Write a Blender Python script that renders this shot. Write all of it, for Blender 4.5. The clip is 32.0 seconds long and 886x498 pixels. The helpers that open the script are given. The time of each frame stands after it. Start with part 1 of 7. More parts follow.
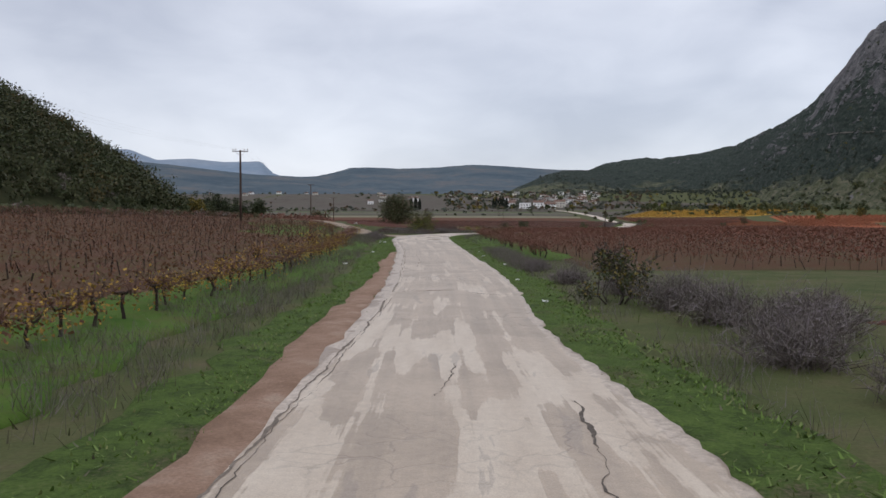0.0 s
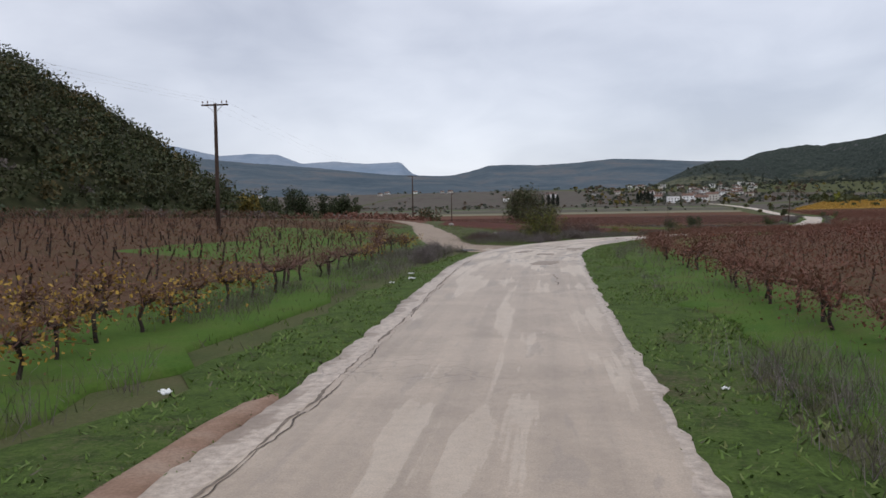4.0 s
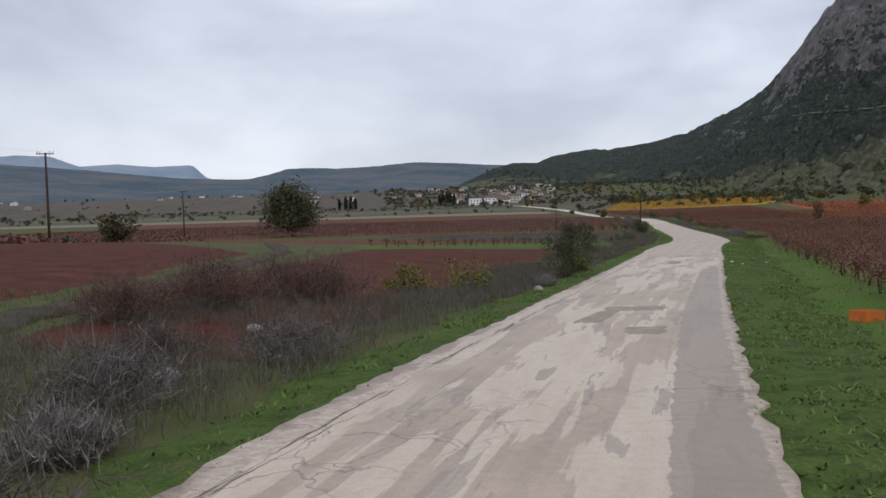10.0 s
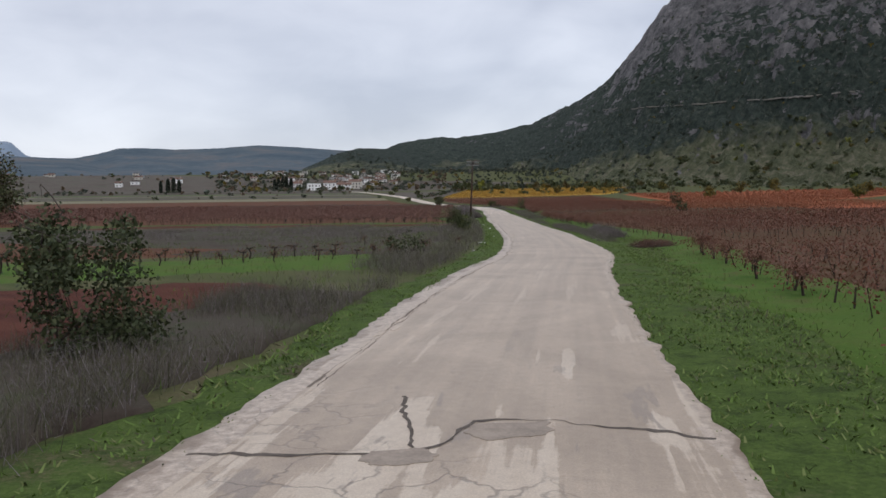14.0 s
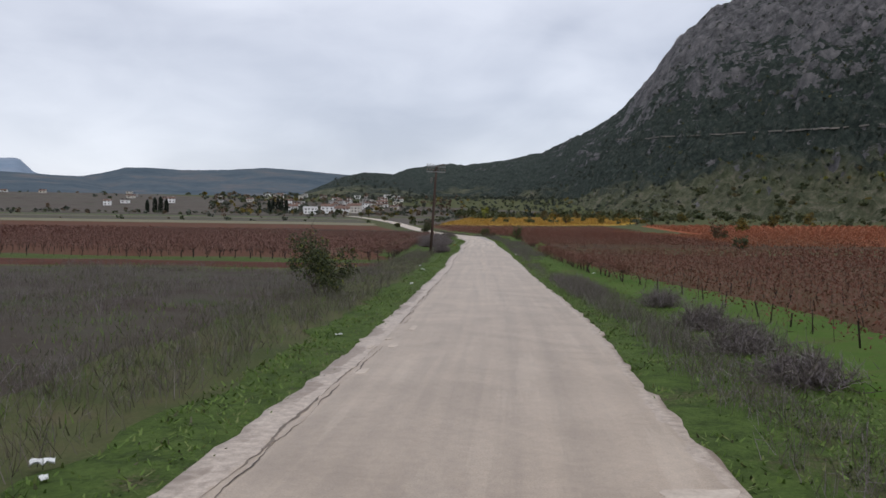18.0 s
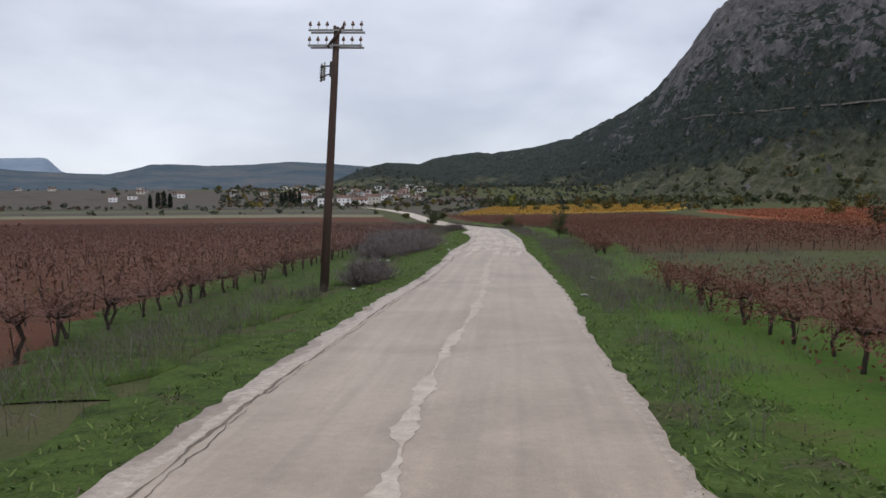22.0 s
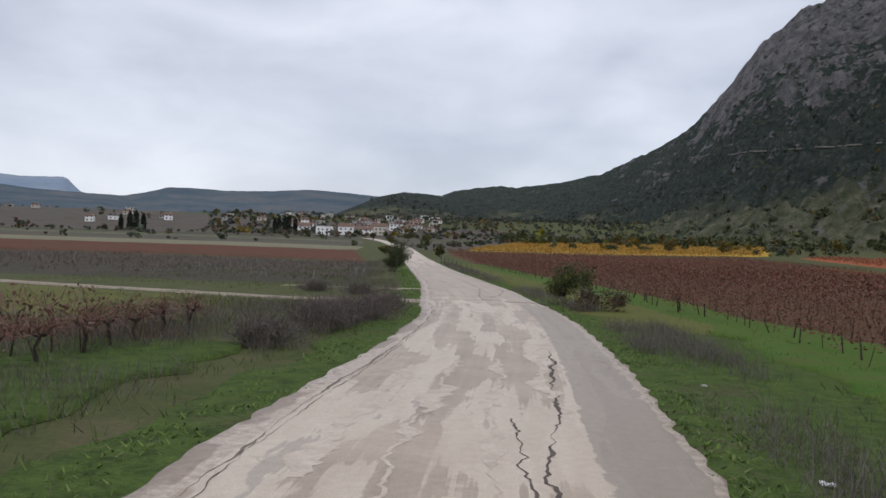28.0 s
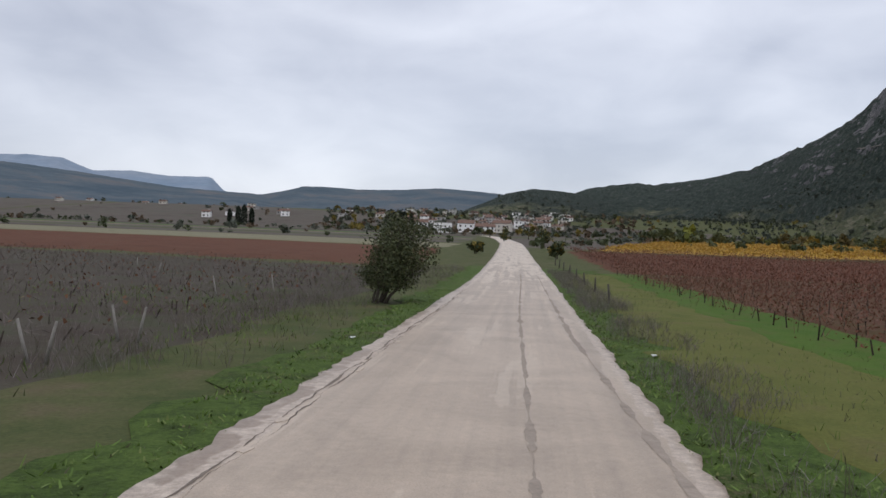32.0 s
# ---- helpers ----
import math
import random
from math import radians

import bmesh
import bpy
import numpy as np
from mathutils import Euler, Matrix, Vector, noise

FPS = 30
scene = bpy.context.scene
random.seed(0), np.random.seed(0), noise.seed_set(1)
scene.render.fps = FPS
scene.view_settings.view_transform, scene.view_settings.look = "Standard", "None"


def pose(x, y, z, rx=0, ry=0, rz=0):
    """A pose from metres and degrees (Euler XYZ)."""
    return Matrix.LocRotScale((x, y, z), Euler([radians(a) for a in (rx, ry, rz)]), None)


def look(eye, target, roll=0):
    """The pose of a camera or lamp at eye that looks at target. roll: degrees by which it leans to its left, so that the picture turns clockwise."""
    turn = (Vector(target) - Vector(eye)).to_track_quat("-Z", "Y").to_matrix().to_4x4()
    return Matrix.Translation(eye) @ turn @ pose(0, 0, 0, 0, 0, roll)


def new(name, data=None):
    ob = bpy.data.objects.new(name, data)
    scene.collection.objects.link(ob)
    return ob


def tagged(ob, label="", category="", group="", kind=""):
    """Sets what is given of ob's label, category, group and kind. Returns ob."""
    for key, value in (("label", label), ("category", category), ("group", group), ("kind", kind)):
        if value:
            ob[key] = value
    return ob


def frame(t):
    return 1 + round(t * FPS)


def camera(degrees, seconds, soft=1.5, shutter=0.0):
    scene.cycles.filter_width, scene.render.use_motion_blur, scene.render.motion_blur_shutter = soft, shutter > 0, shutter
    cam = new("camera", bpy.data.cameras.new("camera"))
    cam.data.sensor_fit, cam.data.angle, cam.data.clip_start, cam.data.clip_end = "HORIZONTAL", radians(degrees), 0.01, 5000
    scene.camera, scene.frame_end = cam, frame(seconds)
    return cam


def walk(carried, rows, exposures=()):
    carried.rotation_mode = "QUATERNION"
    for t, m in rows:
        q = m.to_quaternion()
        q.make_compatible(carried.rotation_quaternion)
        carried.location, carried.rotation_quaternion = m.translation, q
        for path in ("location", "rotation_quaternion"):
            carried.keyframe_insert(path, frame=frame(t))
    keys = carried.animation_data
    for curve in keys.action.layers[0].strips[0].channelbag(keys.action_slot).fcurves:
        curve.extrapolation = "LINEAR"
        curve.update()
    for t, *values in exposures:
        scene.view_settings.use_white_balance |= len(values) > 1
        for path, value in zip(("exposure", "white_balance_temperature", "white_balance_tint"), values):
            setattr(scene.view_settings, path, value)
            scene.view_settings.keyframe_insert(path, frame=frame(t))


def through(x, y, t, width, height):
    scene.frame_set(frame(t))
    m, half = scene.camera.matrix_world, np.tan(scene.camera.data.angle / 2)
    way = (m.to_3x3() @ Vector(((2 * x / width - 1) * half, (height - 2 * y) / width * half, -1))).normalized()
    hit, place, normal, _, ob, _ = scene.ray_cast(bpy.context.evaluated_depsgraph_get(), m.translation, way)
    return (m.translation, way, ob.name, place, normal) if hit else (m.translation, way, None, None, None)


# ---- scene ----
cam = camera(58, 32.0, soft=1.55)
PATH = [
    (0.0, pose(0.000, 0.000, 2.842, 87.752, -0.096, 7.508)),
    (0.5, pose(-0.338, 5.533, 2.775, 87.559, -0.406, 8.916)),
    (1.0, pose(-0.860, 10.988, 2.729, 87.586, -0.472, 10.228)),
    (1.5, pose(-1.351, 16.273, 2.664, 87.910, 0.797, 11.665)),
    (2.0, pose(-1.884, 21.644, 2.621, 87.898, 1.482, 13.380)),
    (2.5, pose(-2.462, 27.104, 2.610, 87.860, 1.459, 14.498)),
    (3.0, pose(-3.196, 32.583, 2.634, 87.583, 1.568, 15.667)),
    (3.5, pose(-4.092, 38.095, 2.690, 87.544, 1.750, 16.559)),
    (4.0, pose(-5.047, 43.703, 2.770, 87.680, 0.994, 17.472)),
    (4.5, pose(-6.052, 49.385, 2.852, 87.894, 0.510, 18.209)),
    (5.0, pose(-7.095, 55.122, 2.928, 88.089, 0.572, 18.623)),
    (5.5, pose(-8.167, 60.894, 2.989, 88.168, 0.977, 18.586)),
    (6.0, pose(-9.256, 66.681, 3.024, 88.034, 0.981, 17.978)),
    (6.5, pose(-10.230, 72.389, 3.050, 87.756, 1.475, 16.719)),
    (7.0, pose(-11.067, 78.121, 3.073, 87.539, 1.906, 14.852)),
    (7.5, pose(-11.685, 83.835, 3.074, 87.543, 1.971, 13.570)),
    (8.0, pose(-12.092, 89.549, 3.062, 87.405, 2.111, 12.916)),
    (8.5, pose(-12.278, 95.326, 3.032, 86.843, 2.337, 11.282)),
    (9.0, pose(-12.180, 101.211, 3.026, 86.995, 2.177, 8.089)),
    (9.5, pose(-11.741, 106.801, 2.959, 88.049, 1.322, 6.076)),
    (10.0, pose(-11.143, 112.675, 2.912, 87.652, 1.753, 3.463)),
    (10.5, pose(-10.381, 118.418, 2.882, 87.501, 1.270, 0.711)),
    (11.0, pose(-9.333, 123.956, 2.837, 87.098, 0.920, -2.025)),
    (11.5, pose(-8.062, 129.340, 2.775, 86.777, 0.980, -4.845)),
    (12.0, pose(-6.694, 134.621, 2.688, 86.660, 0.649, -7.355)),
    (12.5, pose(-5.186, 139.792, 2.565, 86.820, 0.447, -7.487)),
    (13.0, pose(-3.770, 145.231, 2.474, 86.772, 0.453, -8.478)),
    (13.5, pose(-2.304, 150.566, 2.389, 86.511, 0.936, -9.667)),
    (14.0, pose(-0.699, 155.554, 2.322, 86.500, 0.772, -7.216)),
    (14.5, pose(0.790, 160.547, 2.278, 87.238, 0.447, -5.654)),
    (15.0, pose(2.267, 165.543, 2.239, 87.163, 0.126, -4.976)),
    (15.5, pose(3.752, 170.567, 2.200, 86.675, -0.129, -4.929)),
    (16.0, pose(5.263, 175.643, 2.159, 86.177, -0.378, -5.261)),
    (16.5, pose(6.819, 180.796, 2.113, 86.071, -0.558, -5.733)),
    (17.0, pose(8.441, 186.051, 2.060, 86.759, -0.251, -6.133)),
    (17.5, pose(9.860, 191.606, 2.011, 87.718, -0.307, -6.384)),
    (18.0, pose(11.097, 197.566, 1.978, 88.487, -0.729, -6.532)),
    (18.5, pose(12.437, 203.814, 1.955, 89.255, -0.756, -6.312)),
    (19.0, pose(13.776, 210.115, 1.914, 89.502, -1.062, -6.473)),
    (19.5, pose(15.092, 216.414, 1.826, 89.530, -1.254, -5.754)),
    (20.0, pose(16.296, 223.104, 1.768, 89.417, -0.490, -6.000)),
    (20.5, pose(17.514, 229.967, 1.747, 89.110, 0.096, -6.084)),
    (21.0, pose(18.743, 236.925, 1.747, 88.840, 0.441, -5.762)),
    (21.5, pose(19.915, 243.990, 1.763, 88.754, 0.824, -4.960)),
    (22.0, pose(21.046, 250.975, 1.771, 87.837, 0.500, -4.444)),
    (22.5, pose(22.246, 257.886, 1.743, 87.142, 0.179, -3.597)),
    (23.0, pose(23.463, 264.962, 1.696, 89.342, -0.643, -2.207)),
    (23.5, pose(24.600, 272.137, 1.679, 91.066, -1.172, -1.673)),
    (24.0, pose(25.636, 279.443, 1.711, 91.665, -0.985, -0.957)),
    (24.5, pose(26.603, 286.871, 1.787, 91.797, -0.797, -0.247)),
    (25.0, pose(27.653, 294.296, 1.868, 91.125, -1.108, -0.813)),
    (25.5, pose(28.725, 301.770, 1.945, 90.027, -1.675, -1.376)),
    (26.0, pose(29.679, 309.399, 2.034, 89.487, -0.982, -1.717)),
    (26.5, pose(30.574, 317.150, 2.129, 89.376, -0.387, -1.943)),
    (27.0, pose(31.469, 324.991, 2.224, 89.562, -0.321, -2.141)),
    (27.5, pose(32.421, 332.888, 2.316, 89.916, -0.852, -2.419)),
    (28.0, pose(33.491, 340.808, 2.398, 90.309, -1.743, -2.890)),
    (28.5, pose(34.636, 348.491, 2.444, 89.813, -2.761, -2.707)),
    (29.0, pose(35.673, 356.014, 2.476, 89.531, -4.052, -2.395)),
    (29.5, pose(36.492, 363.340, 2.500, 90.217, -5.551, -0.513)),
    (30.0, pose(37.114, 370.557, 2.512, 89.624, -5.815, 0.184)),
    (30.5, pose(37.570, 377.690, 2.510, 89.305, -4.859, 2.220)),
    (31.0, pose(37.907, 384.740, 2.497, 89.267, -3.701, 4.409)),
    (31.5, pose(38.134, 391.755, 2.479, 89.576, -3.030, 5.538)),
    (32.0, pose(38.372, 398.722, 2.452, 89.952, -2.315, 6.550)),
]
walk(cam, PATH)

# ---------------- light ----------------
world = bpy.data.worlds.new("overcast_sky")
scene.world = world
world.use_nodes = True
wn, wl = world.node_tree.nodes, world.node_tree.links
wn.clear()


def wnode(kind, **inputs):
    n = wn.new(kind)
    for k, v in inputs.items():
        n.inputs[k].default_value = v
    return n


w_out, w_bg = wn.new("ShaderNodeOutputWorld"), wnode("ShaderNodeBackground", Strength=1.0)
w_co = wn.new("ShaderNodeTexCoord")
w_sep = wn.new("ShaderNodeSeparateXYZ")
wl.new(w_co.outputs["Generated"], w_sep.inputs[0])
# cloud layers, flattened towards the horizon
w_map = wn.new("ShaderNodeMapping")
w_map.inputs["Scale"].default_value = (1.0, 1.0, 2.3)
wl.new(w_co.outputs["Generated"], w_map.inputs["Vector"])
w_n1 = wnode("ShaderNodeTexNoise", Scale=2.6, Detail=3.0, Roughness=0.5, Distortion=0.3)
w_n2 = wnode("ShaderNodeTexNoise", Scale=7.0, Detail=5.0, Roughness=0.55, Distortion=0.4)
for n in (w_n1, w_n2):
    wl.new(w_map.outputs[0], n.inputs["Vector"])
w_mix = wn.new("ShaderNodeMath")
w_mix.operation = "MULTIPLY_ADD"
w_mix.inputs[1].default_value = 0.32
wl.new(w_n2.outputs["Fac"], w_mix.inputs[0])
wl.new(w_n1.outputs["Fac"], w_mix.inputs[2])
w_ramp = wn.new("ShaderNodeValToRGB")
w_ramp.color_ramp.elements[0].position, w_ramp.color_ramp.elements[0].color = 0.48, (0.46, 0.485, 0.575, 1)
w_ramp.color_ramp.elements[1].position, w_ramp.color_ramp.elements[1].color = 0.86, (0.73, 0.752, 0.835, 1)
wl.new(w_mix.outputs[0], w_ramp.inputs["Fac"])
# an overcast sky is brighter overhead than at the horizon
w_grad = wn.new("ShaderNodeMapRange")
w_grad.inputs["From Min"].default_value, w_grad.inputs["From Max"].default_value = 0.25, 0.95
w_grad.inputs["To Min"].default_value, w_grad.inputs["To Max"].default_value = 1.0, 1.25
wl.new(w_sep.outputs["Z"], w_grad.inputs["Value"])
w_scale = wn.new("ShaderNodeVectorMath")
w_scale.operation = "SCALE"
wl.new(w_ramp.outputs["Color"], w_scale.inputs[0])
wl.new(w_grad.outputs["Result"], w_scale.inputs["Scale"])
w_sky = wn.new("ShaderNodeTexSky")
w_sky.sky_type, w_sky.sun_disc = "NISHITA", False
w_sky.sun_elevation, w_sky.sun_rotation = radians(38), radians(200)
w_add = wn.new("ShaderNodeVectorMath")
w_add.operation = "MULTIPLY_ADD"
w_add.inputs[1].default_value = (0.02, 0.02, 0.02)
wl.new(w_sky.outputs[0], w_add.inputs[0])
wl.new(w_scale.outputs[0], w_add.inputs[2])
wl.new(w_add.outputs[0], w_bg.inputs["Color"])
wl.new(w_bg.outputs[0], w_out.inputs["Surface"])

sun = new("sun", bpy.data.lights.new("sun", "SUN"))
sun.data.energy, sun.data.angle, sun.data.color = 0.6, radians(30), (1.0, 0.97, 0.93)
sun.matrix_world = look((0, 0, 60), (-10, 30, 0))

# ---------------- materials ----------------
MATS = {}


class Mat:
    """A node material under construction."""

    def __init__(self, name, rough=0.85, spec=0.3):
        self.m = bpy.data.materials.new(name)
        self.m.use_nodes = True
        self.nt = self.m.node_tree
        self.bsdf = self.nt.nodes["Principled BSDF"]
        self.bsdf.inputs["Roughness"].default_value = rough
        self.bsdf.inputs["Specular IOR Level"].default_value = spec
        MATS[name] = self.m

    def node(self, kind, **inputs):
        n = self.nt.nodes.new(kind)
        for k, v in inputs.items():
            n.inputs[k].default_value = v
        return n

    def link(self, a, b):
        self.nt.links.new(a, b)

    def coords(self, scale=(1, 1, 1), uv=False, space="Object"):
        c = self.node("ShaderNodeTexCoord")
        mp = self.node("ShaderNodeMapping", Scale=scale)
        self.link(c.outputs["UV" if uv else space], mp.inputs["Vector"])
        return mp.outputs[0]

    def noise(self, vec, scale, detail=4.0, rough=0.6, dist=0.0):
        n = self.node("ShaderNodeTexNoise", Scale=scale, Detail=detail, Roughness=rough, Distortion=dist)
        self.link(vec, n.inputs["Vector"])
        return n.outputs["Fac"]

    def ramp(self, fac, *stops):
        r = self.node("ShaderNodeValToRGB")
        e = r.color_ramp.elements
        while len(e) < len(stops):
            e.new(0.5)
        for el, (p, c) in zip(e, stops):
            el.position = p
            el.color = (*c, 1) if isinstance(c, tuple) else (c, c, c, 1)
        self.link(fac, r.inputs["Fac"])
        return r.outputs["Color"]

    def mix(self, fac, a, b, blend="MIX"):
        n = self.node("ShaderNodeMix")
        n.data_type, n.blend_type = "RGBA", blend
        for val, sock in ((fac, n.inputs[0]), (a, n.inputs[6]), (b, n.inputs[7])):
            if isinstance(val, bpy.types.NodeSocket):
                self.link(val, sock)
            else:
                sock.default_value = (*val, 1) if isinstance(val, tuple) else val
        return n.outputs[2]

    def math(self, op, a, b=0.0):
        n = self.node("ShaderNodeMath")
        n.operation = op
        for val, sock in ((a, n.inputs[0]), (b, n.inputs[1])):
            if isinstance(val, bpy.types.NodeSocket):
                self.link(val, sock)
            else:
                sock.default_value = val
        return n.outputs[0]

    def color(self, out):
        self.link(out, self.bsdf.inputs["Base Color"])
        return self

    def bump(self, height, strength=0.4, dist=0.02):
        b = self.node("ShaderNodeBump", Strength=strength, Distance=dist)
        self.link(height, b.inputs["Height"])
        self.link(b.outputs[0], self.bsdf.inputs["Normal"])
        return self


def foliage_mat(name, *colors, rough=0.7, through=0.25):
    """Leaves, twigs or grass: the colour varies from piece to piece."""
    m = Mat(name, rough, 0.25)
    geo = m.node("ShaderNodeNewGeometry")
    n = len(colors)
    m.color(m.ramp(geo.outputs["Random Per Island"], *[(i / max(n - 1, 1), c) for i, c in enumerate(colors)]))
    if through:
        m.bsdf.inputs["Transmission Weight"].default_value = 0.0
        m.bsdf.inputs["Subsurface Weight"].default_value = 0.0
    return m.m


def ground_mat(name, scale, c0, c1, c2, fine=14.0, big=0.05, bump=0.6):
    """Soil or turf with large stains, tufts and fine grain."""
    m = Mat(name, 0.95, 0.1)
    v = m.coords()
    a = m.noise(v, scale, 6, 0.65, 0.3)
    b = m.noise(v, fine, 4, 0.7)
    d = m.noise(v, big, 3, 0.5, 0.6)
    base = m.ramp(a, (0.36, c0), (0.52, c1), (0.68, c2))
    base = m.mix(m.ramp(d, (0.4, 0.0), (0.62, 0.55)), base, c1)
    m.color(m.mix(0.55, base, m.ramp(b, (0.3, 0.35), (0.7, 0.75)), "OVERLAY"))
    m.bump(m.math("ADD", a, m.math("MULTIPLY", b, 0.5)), bump, 0.05)
    return m.m


ground_mat("olive_turf", 0.55, (0.050, 0.066, 0.022), (0.078, 0.084, 0.034), (0.105, 0.088, 0.050))
ground_mat("hill_floor", 0.6, (0.026, 0.030, 0.014), (0.042, 0.046, 0.021), (0.070, 0.060, 0.034))


def turf_mat():
    """Short grass, greener and barer in patches."""
    m = Mat("green_turf", 0.95, 0.1)
    v = m.coords()
    a = m.noise(v, 2.2, 5, 0.7, 0.4)
    b = m.noise(v, 16.0, 4, 0.75)
    d = m.noise(v, 0.45, 4, 0.6, 0.8)
    green = m.ramp(a, (0.34, (0.042, 0.063, 0.018)), (0.5, (0.068, 0.105, 0.025)), (0.68, (0.090, 0.132, 0.033)))
    bare = m.ramp(b, (0.35, (0.060, 0.050, 0.030)), (0.65, (0.115, 0.090, 0.060)))
    col = m.mix(m.ramp(m.math("ADD", d, m.math("MULTIPLY", m.math("SUBTRACT", b, 0.5), 0.5)), (0.58, 0.0), (0.72, 0.8)), green, bare)
    m.color(m.mix(0.75, col, m.ramp(b, (0.3, 0.3), (0.7, 0.76)), "OVERLAY"))
    m.bump(m.math("ADD", a, m.math("MULTIPLY", b, 0.8)), 1.0, 0.06)


turf_mat()
ground_mat("red_soil", 0.8, (0.058, 0.020, 0.014), (0.082, 0.029, 0.019), (0.115, 0.044, 0.030), bump=1.0)
ground_mat("meadow_olive", 0.6, (0.075, 0.090, 0.022), (0.110, 0.115, 0.032), (0.120, 0.100, 0.045))
ground_mat("vineyard_floor", 0.45, (0.088, 0.042, 0.025), (0.085, 0.050, 0.027), (0.080, 0.062, 0.028))
ground_mat("vineyard_grass", 0.8, (0.050, 0.105, 0.016), (0.072, 0.120, 0.022), (0.092, 0.088, 0.036))
ground_mat("dry_grass", 0.6, (0.15, 0.14, 0.085), (0.20, 0.185, 0.12), (0.13, 0.135, 0.07))
ground_mat("grey_weeds", 0.35, (0.053, 0.039, 0.031), (0.070, 0.060, 0.046), (0.047, 0.060, 0.024), bump=1.0)
ground_mat("plough_brown", 0.05, (0.072, 0.058, 0.048), (0.102, 0.087, 0.072), (0.074, 0.080, 0.054), big=0.012)
ground_mat("yellow_field", 0.25, (0.30, 0.17, 0.03), (0.42, 0.27, 0.04), (0.36, 0.17, 0.035), big=0.03)
ground_mat("orange_field", 0.25, (0.22, 0.06, 0.03), (0.30, 0.09, 0.04), (0.25, 0.10, 0.05), big=0.03)
ground_mat("red_field", 0.3, (0.086, 0.036, 0.022), (0.112, 0.049, 0.029), (0.10, 0.058, 0.034), big=0.03)
ground_mat("dirt_track", 0.7, (0.23, 0.175, 0.13), (0.32, 0.255, 0.20), (0.19, 0.14, 0.10), fine=22.0)
ground_mat("pale_track", 0.7, (0.24, 0.20, 0.155), (0.32, 0.27, 0.215), (0.15, 0.145, 0.085), fine=22.0)
ground_mat("shoulder_soil", 1.2, (0.20, 0.125, 0.085), (0.27, 0.175, 0.125), (0.33, 0.24, 0.18), fine=25.0)


def road_mat():
    """Old thin asphalt: tan-grey, with pale worn plates, grey plates, gritty lips along its edges."""
    m = Mat("worn_road", 0.5, 0.5)
    uv = m.coords((1, 1, 1), uv=True)
    plate = m.coords((1.0, 0.17, 1.0), uv=True)
    lane = m.coords((1.0, 0.022, 1.0), uv=True)
    att = m.node("ShaderNodeAttribute")
    att.attribute_name = "wear"
    wear = m.node("ShaderNodeSeparateColor")
    m.link(att.outputs["Color"], wear.inputs[0])
    streak = m.noise(lane, 2.6, 4, 0.6, 0.2)
    blot = m.noise(uv, 0.33, 3, 0.5, 1.6)
    plates = m.noise(plate, 1.0, 2.5, 0.5, 0.2)
    chips = m.noise(uv, 1.9, 4, 0.62, 0.2)
    blotch = m.noise(plate, 1.7, 4, 0.62, 0.25)
    grit = m.noise(uv, 46.0, 3, 0.75)
    grit2 = m.noise(uv, 7.0, 5, 0.7)
    base = m.ramp(blot, (0.35, (0.350, 0.272, 0.200)), (0.65, (0.432, 0.340, 0.254)))
    # darker and lighter lines that the wheels draw along the lane
    base = m.mix(0.55, base, m.ramp(streak, (0.34, 0.40), (0.52, 0.51), (0.70, 0.60)), "OVERLAY")
    # paler worn skins with crisp ragged edges
    n = m.math("ADD", m.math("ADD", plates, m.math("MULTIPLY", m.math("SUBTRACT", streak, 0.5), 0.6)), m.math("MULTIPLY", m.math("SUBTRACT", chips, 0.5), 0.14))
    n = m.math("ADD", n, m.math("MULTIPLY", m.math("SUBTRACT", wear.outputs[0], 0.6), 0.22))
    pale = m.math("MULTIPLY", m.ramp(n, (0.525, 0.0), (0.548, 1.0)), m.math("MINIMUM", m.math("MULTIPLY", wear.outputs[0], 1.7), 1.0))
    base = m.mix(m.math("MULTIPLY", pale, 0.9), base, m.ramp(blotch, (0.35, (0.495, 0.400, 0.305)), (0.65, (0.585, 0.490, 0.385))))
    grey = m.ramp(m.math("ADD", blotch, m.math("MULTIPLY", m.math("SUBTRACT", wear.outputs[1], 0.5), 0.12)), (0.600, 0.0), (0.622, 1.0))
    base = m.mix(m.math("MULTIPLY", m.math("MULTIPLY", grey, m.math("MINIMUM", m.math("MULTIPLY", wear.outputs[1], 1.6), 1.0)), 0.8), base, (0.262, 0.212, 0.170))
    # a rougher brown strip along the widened edge
    strip = m.ramp(m.math("ADD", att.outputs["Alpha"], m.math("MULTIPLY", m.math("SUBTRACT", chips, 0.5), 0.7)), (0.46, 0.0), (0.52, 1.0))
    base = m.mix(m.math("MULTIPLY", strip, 0.8), base, (0.262, 0.212, 0.165))
    # broken pale lip along both edges, brown with trodden soil here and there
    rim = m.ramp(m.math("ADD", wear.outputs[2], m.math("MULTIPLY", m.math("SUBTRACT", chips, 0.5), 0.6)), (0.46, 0.0), (0.54, 1.0))
    lip = m.ramp(grit2, (0.34, (0.325, 0.252, 0.195)), (0.52, (0.46, 0.372, 0.295)), (0.66, (0.565, 0.475, 0.388)))
    base = m.mix(m.math("MULTIPLY", rim, 0.85), base, lip)
    soil = m.ramp(m.math("ADD", m.noise(uv, 0.5, 4, 0.6, 0.6), m.math("MULTIPLY", m.math("SUBTRACT", wear.outputs[2], 0.9), 0.7)), (0.56, 0.0), (0.62, 1.0))
    base = m.mix(m.math("MULTIPLY", soil, 0.7), base, (0.215, 0.152, 0.105))
    vor = m.node("ShaderNodeTexVoronoi", Scale=1.1, Randomness=1.0)
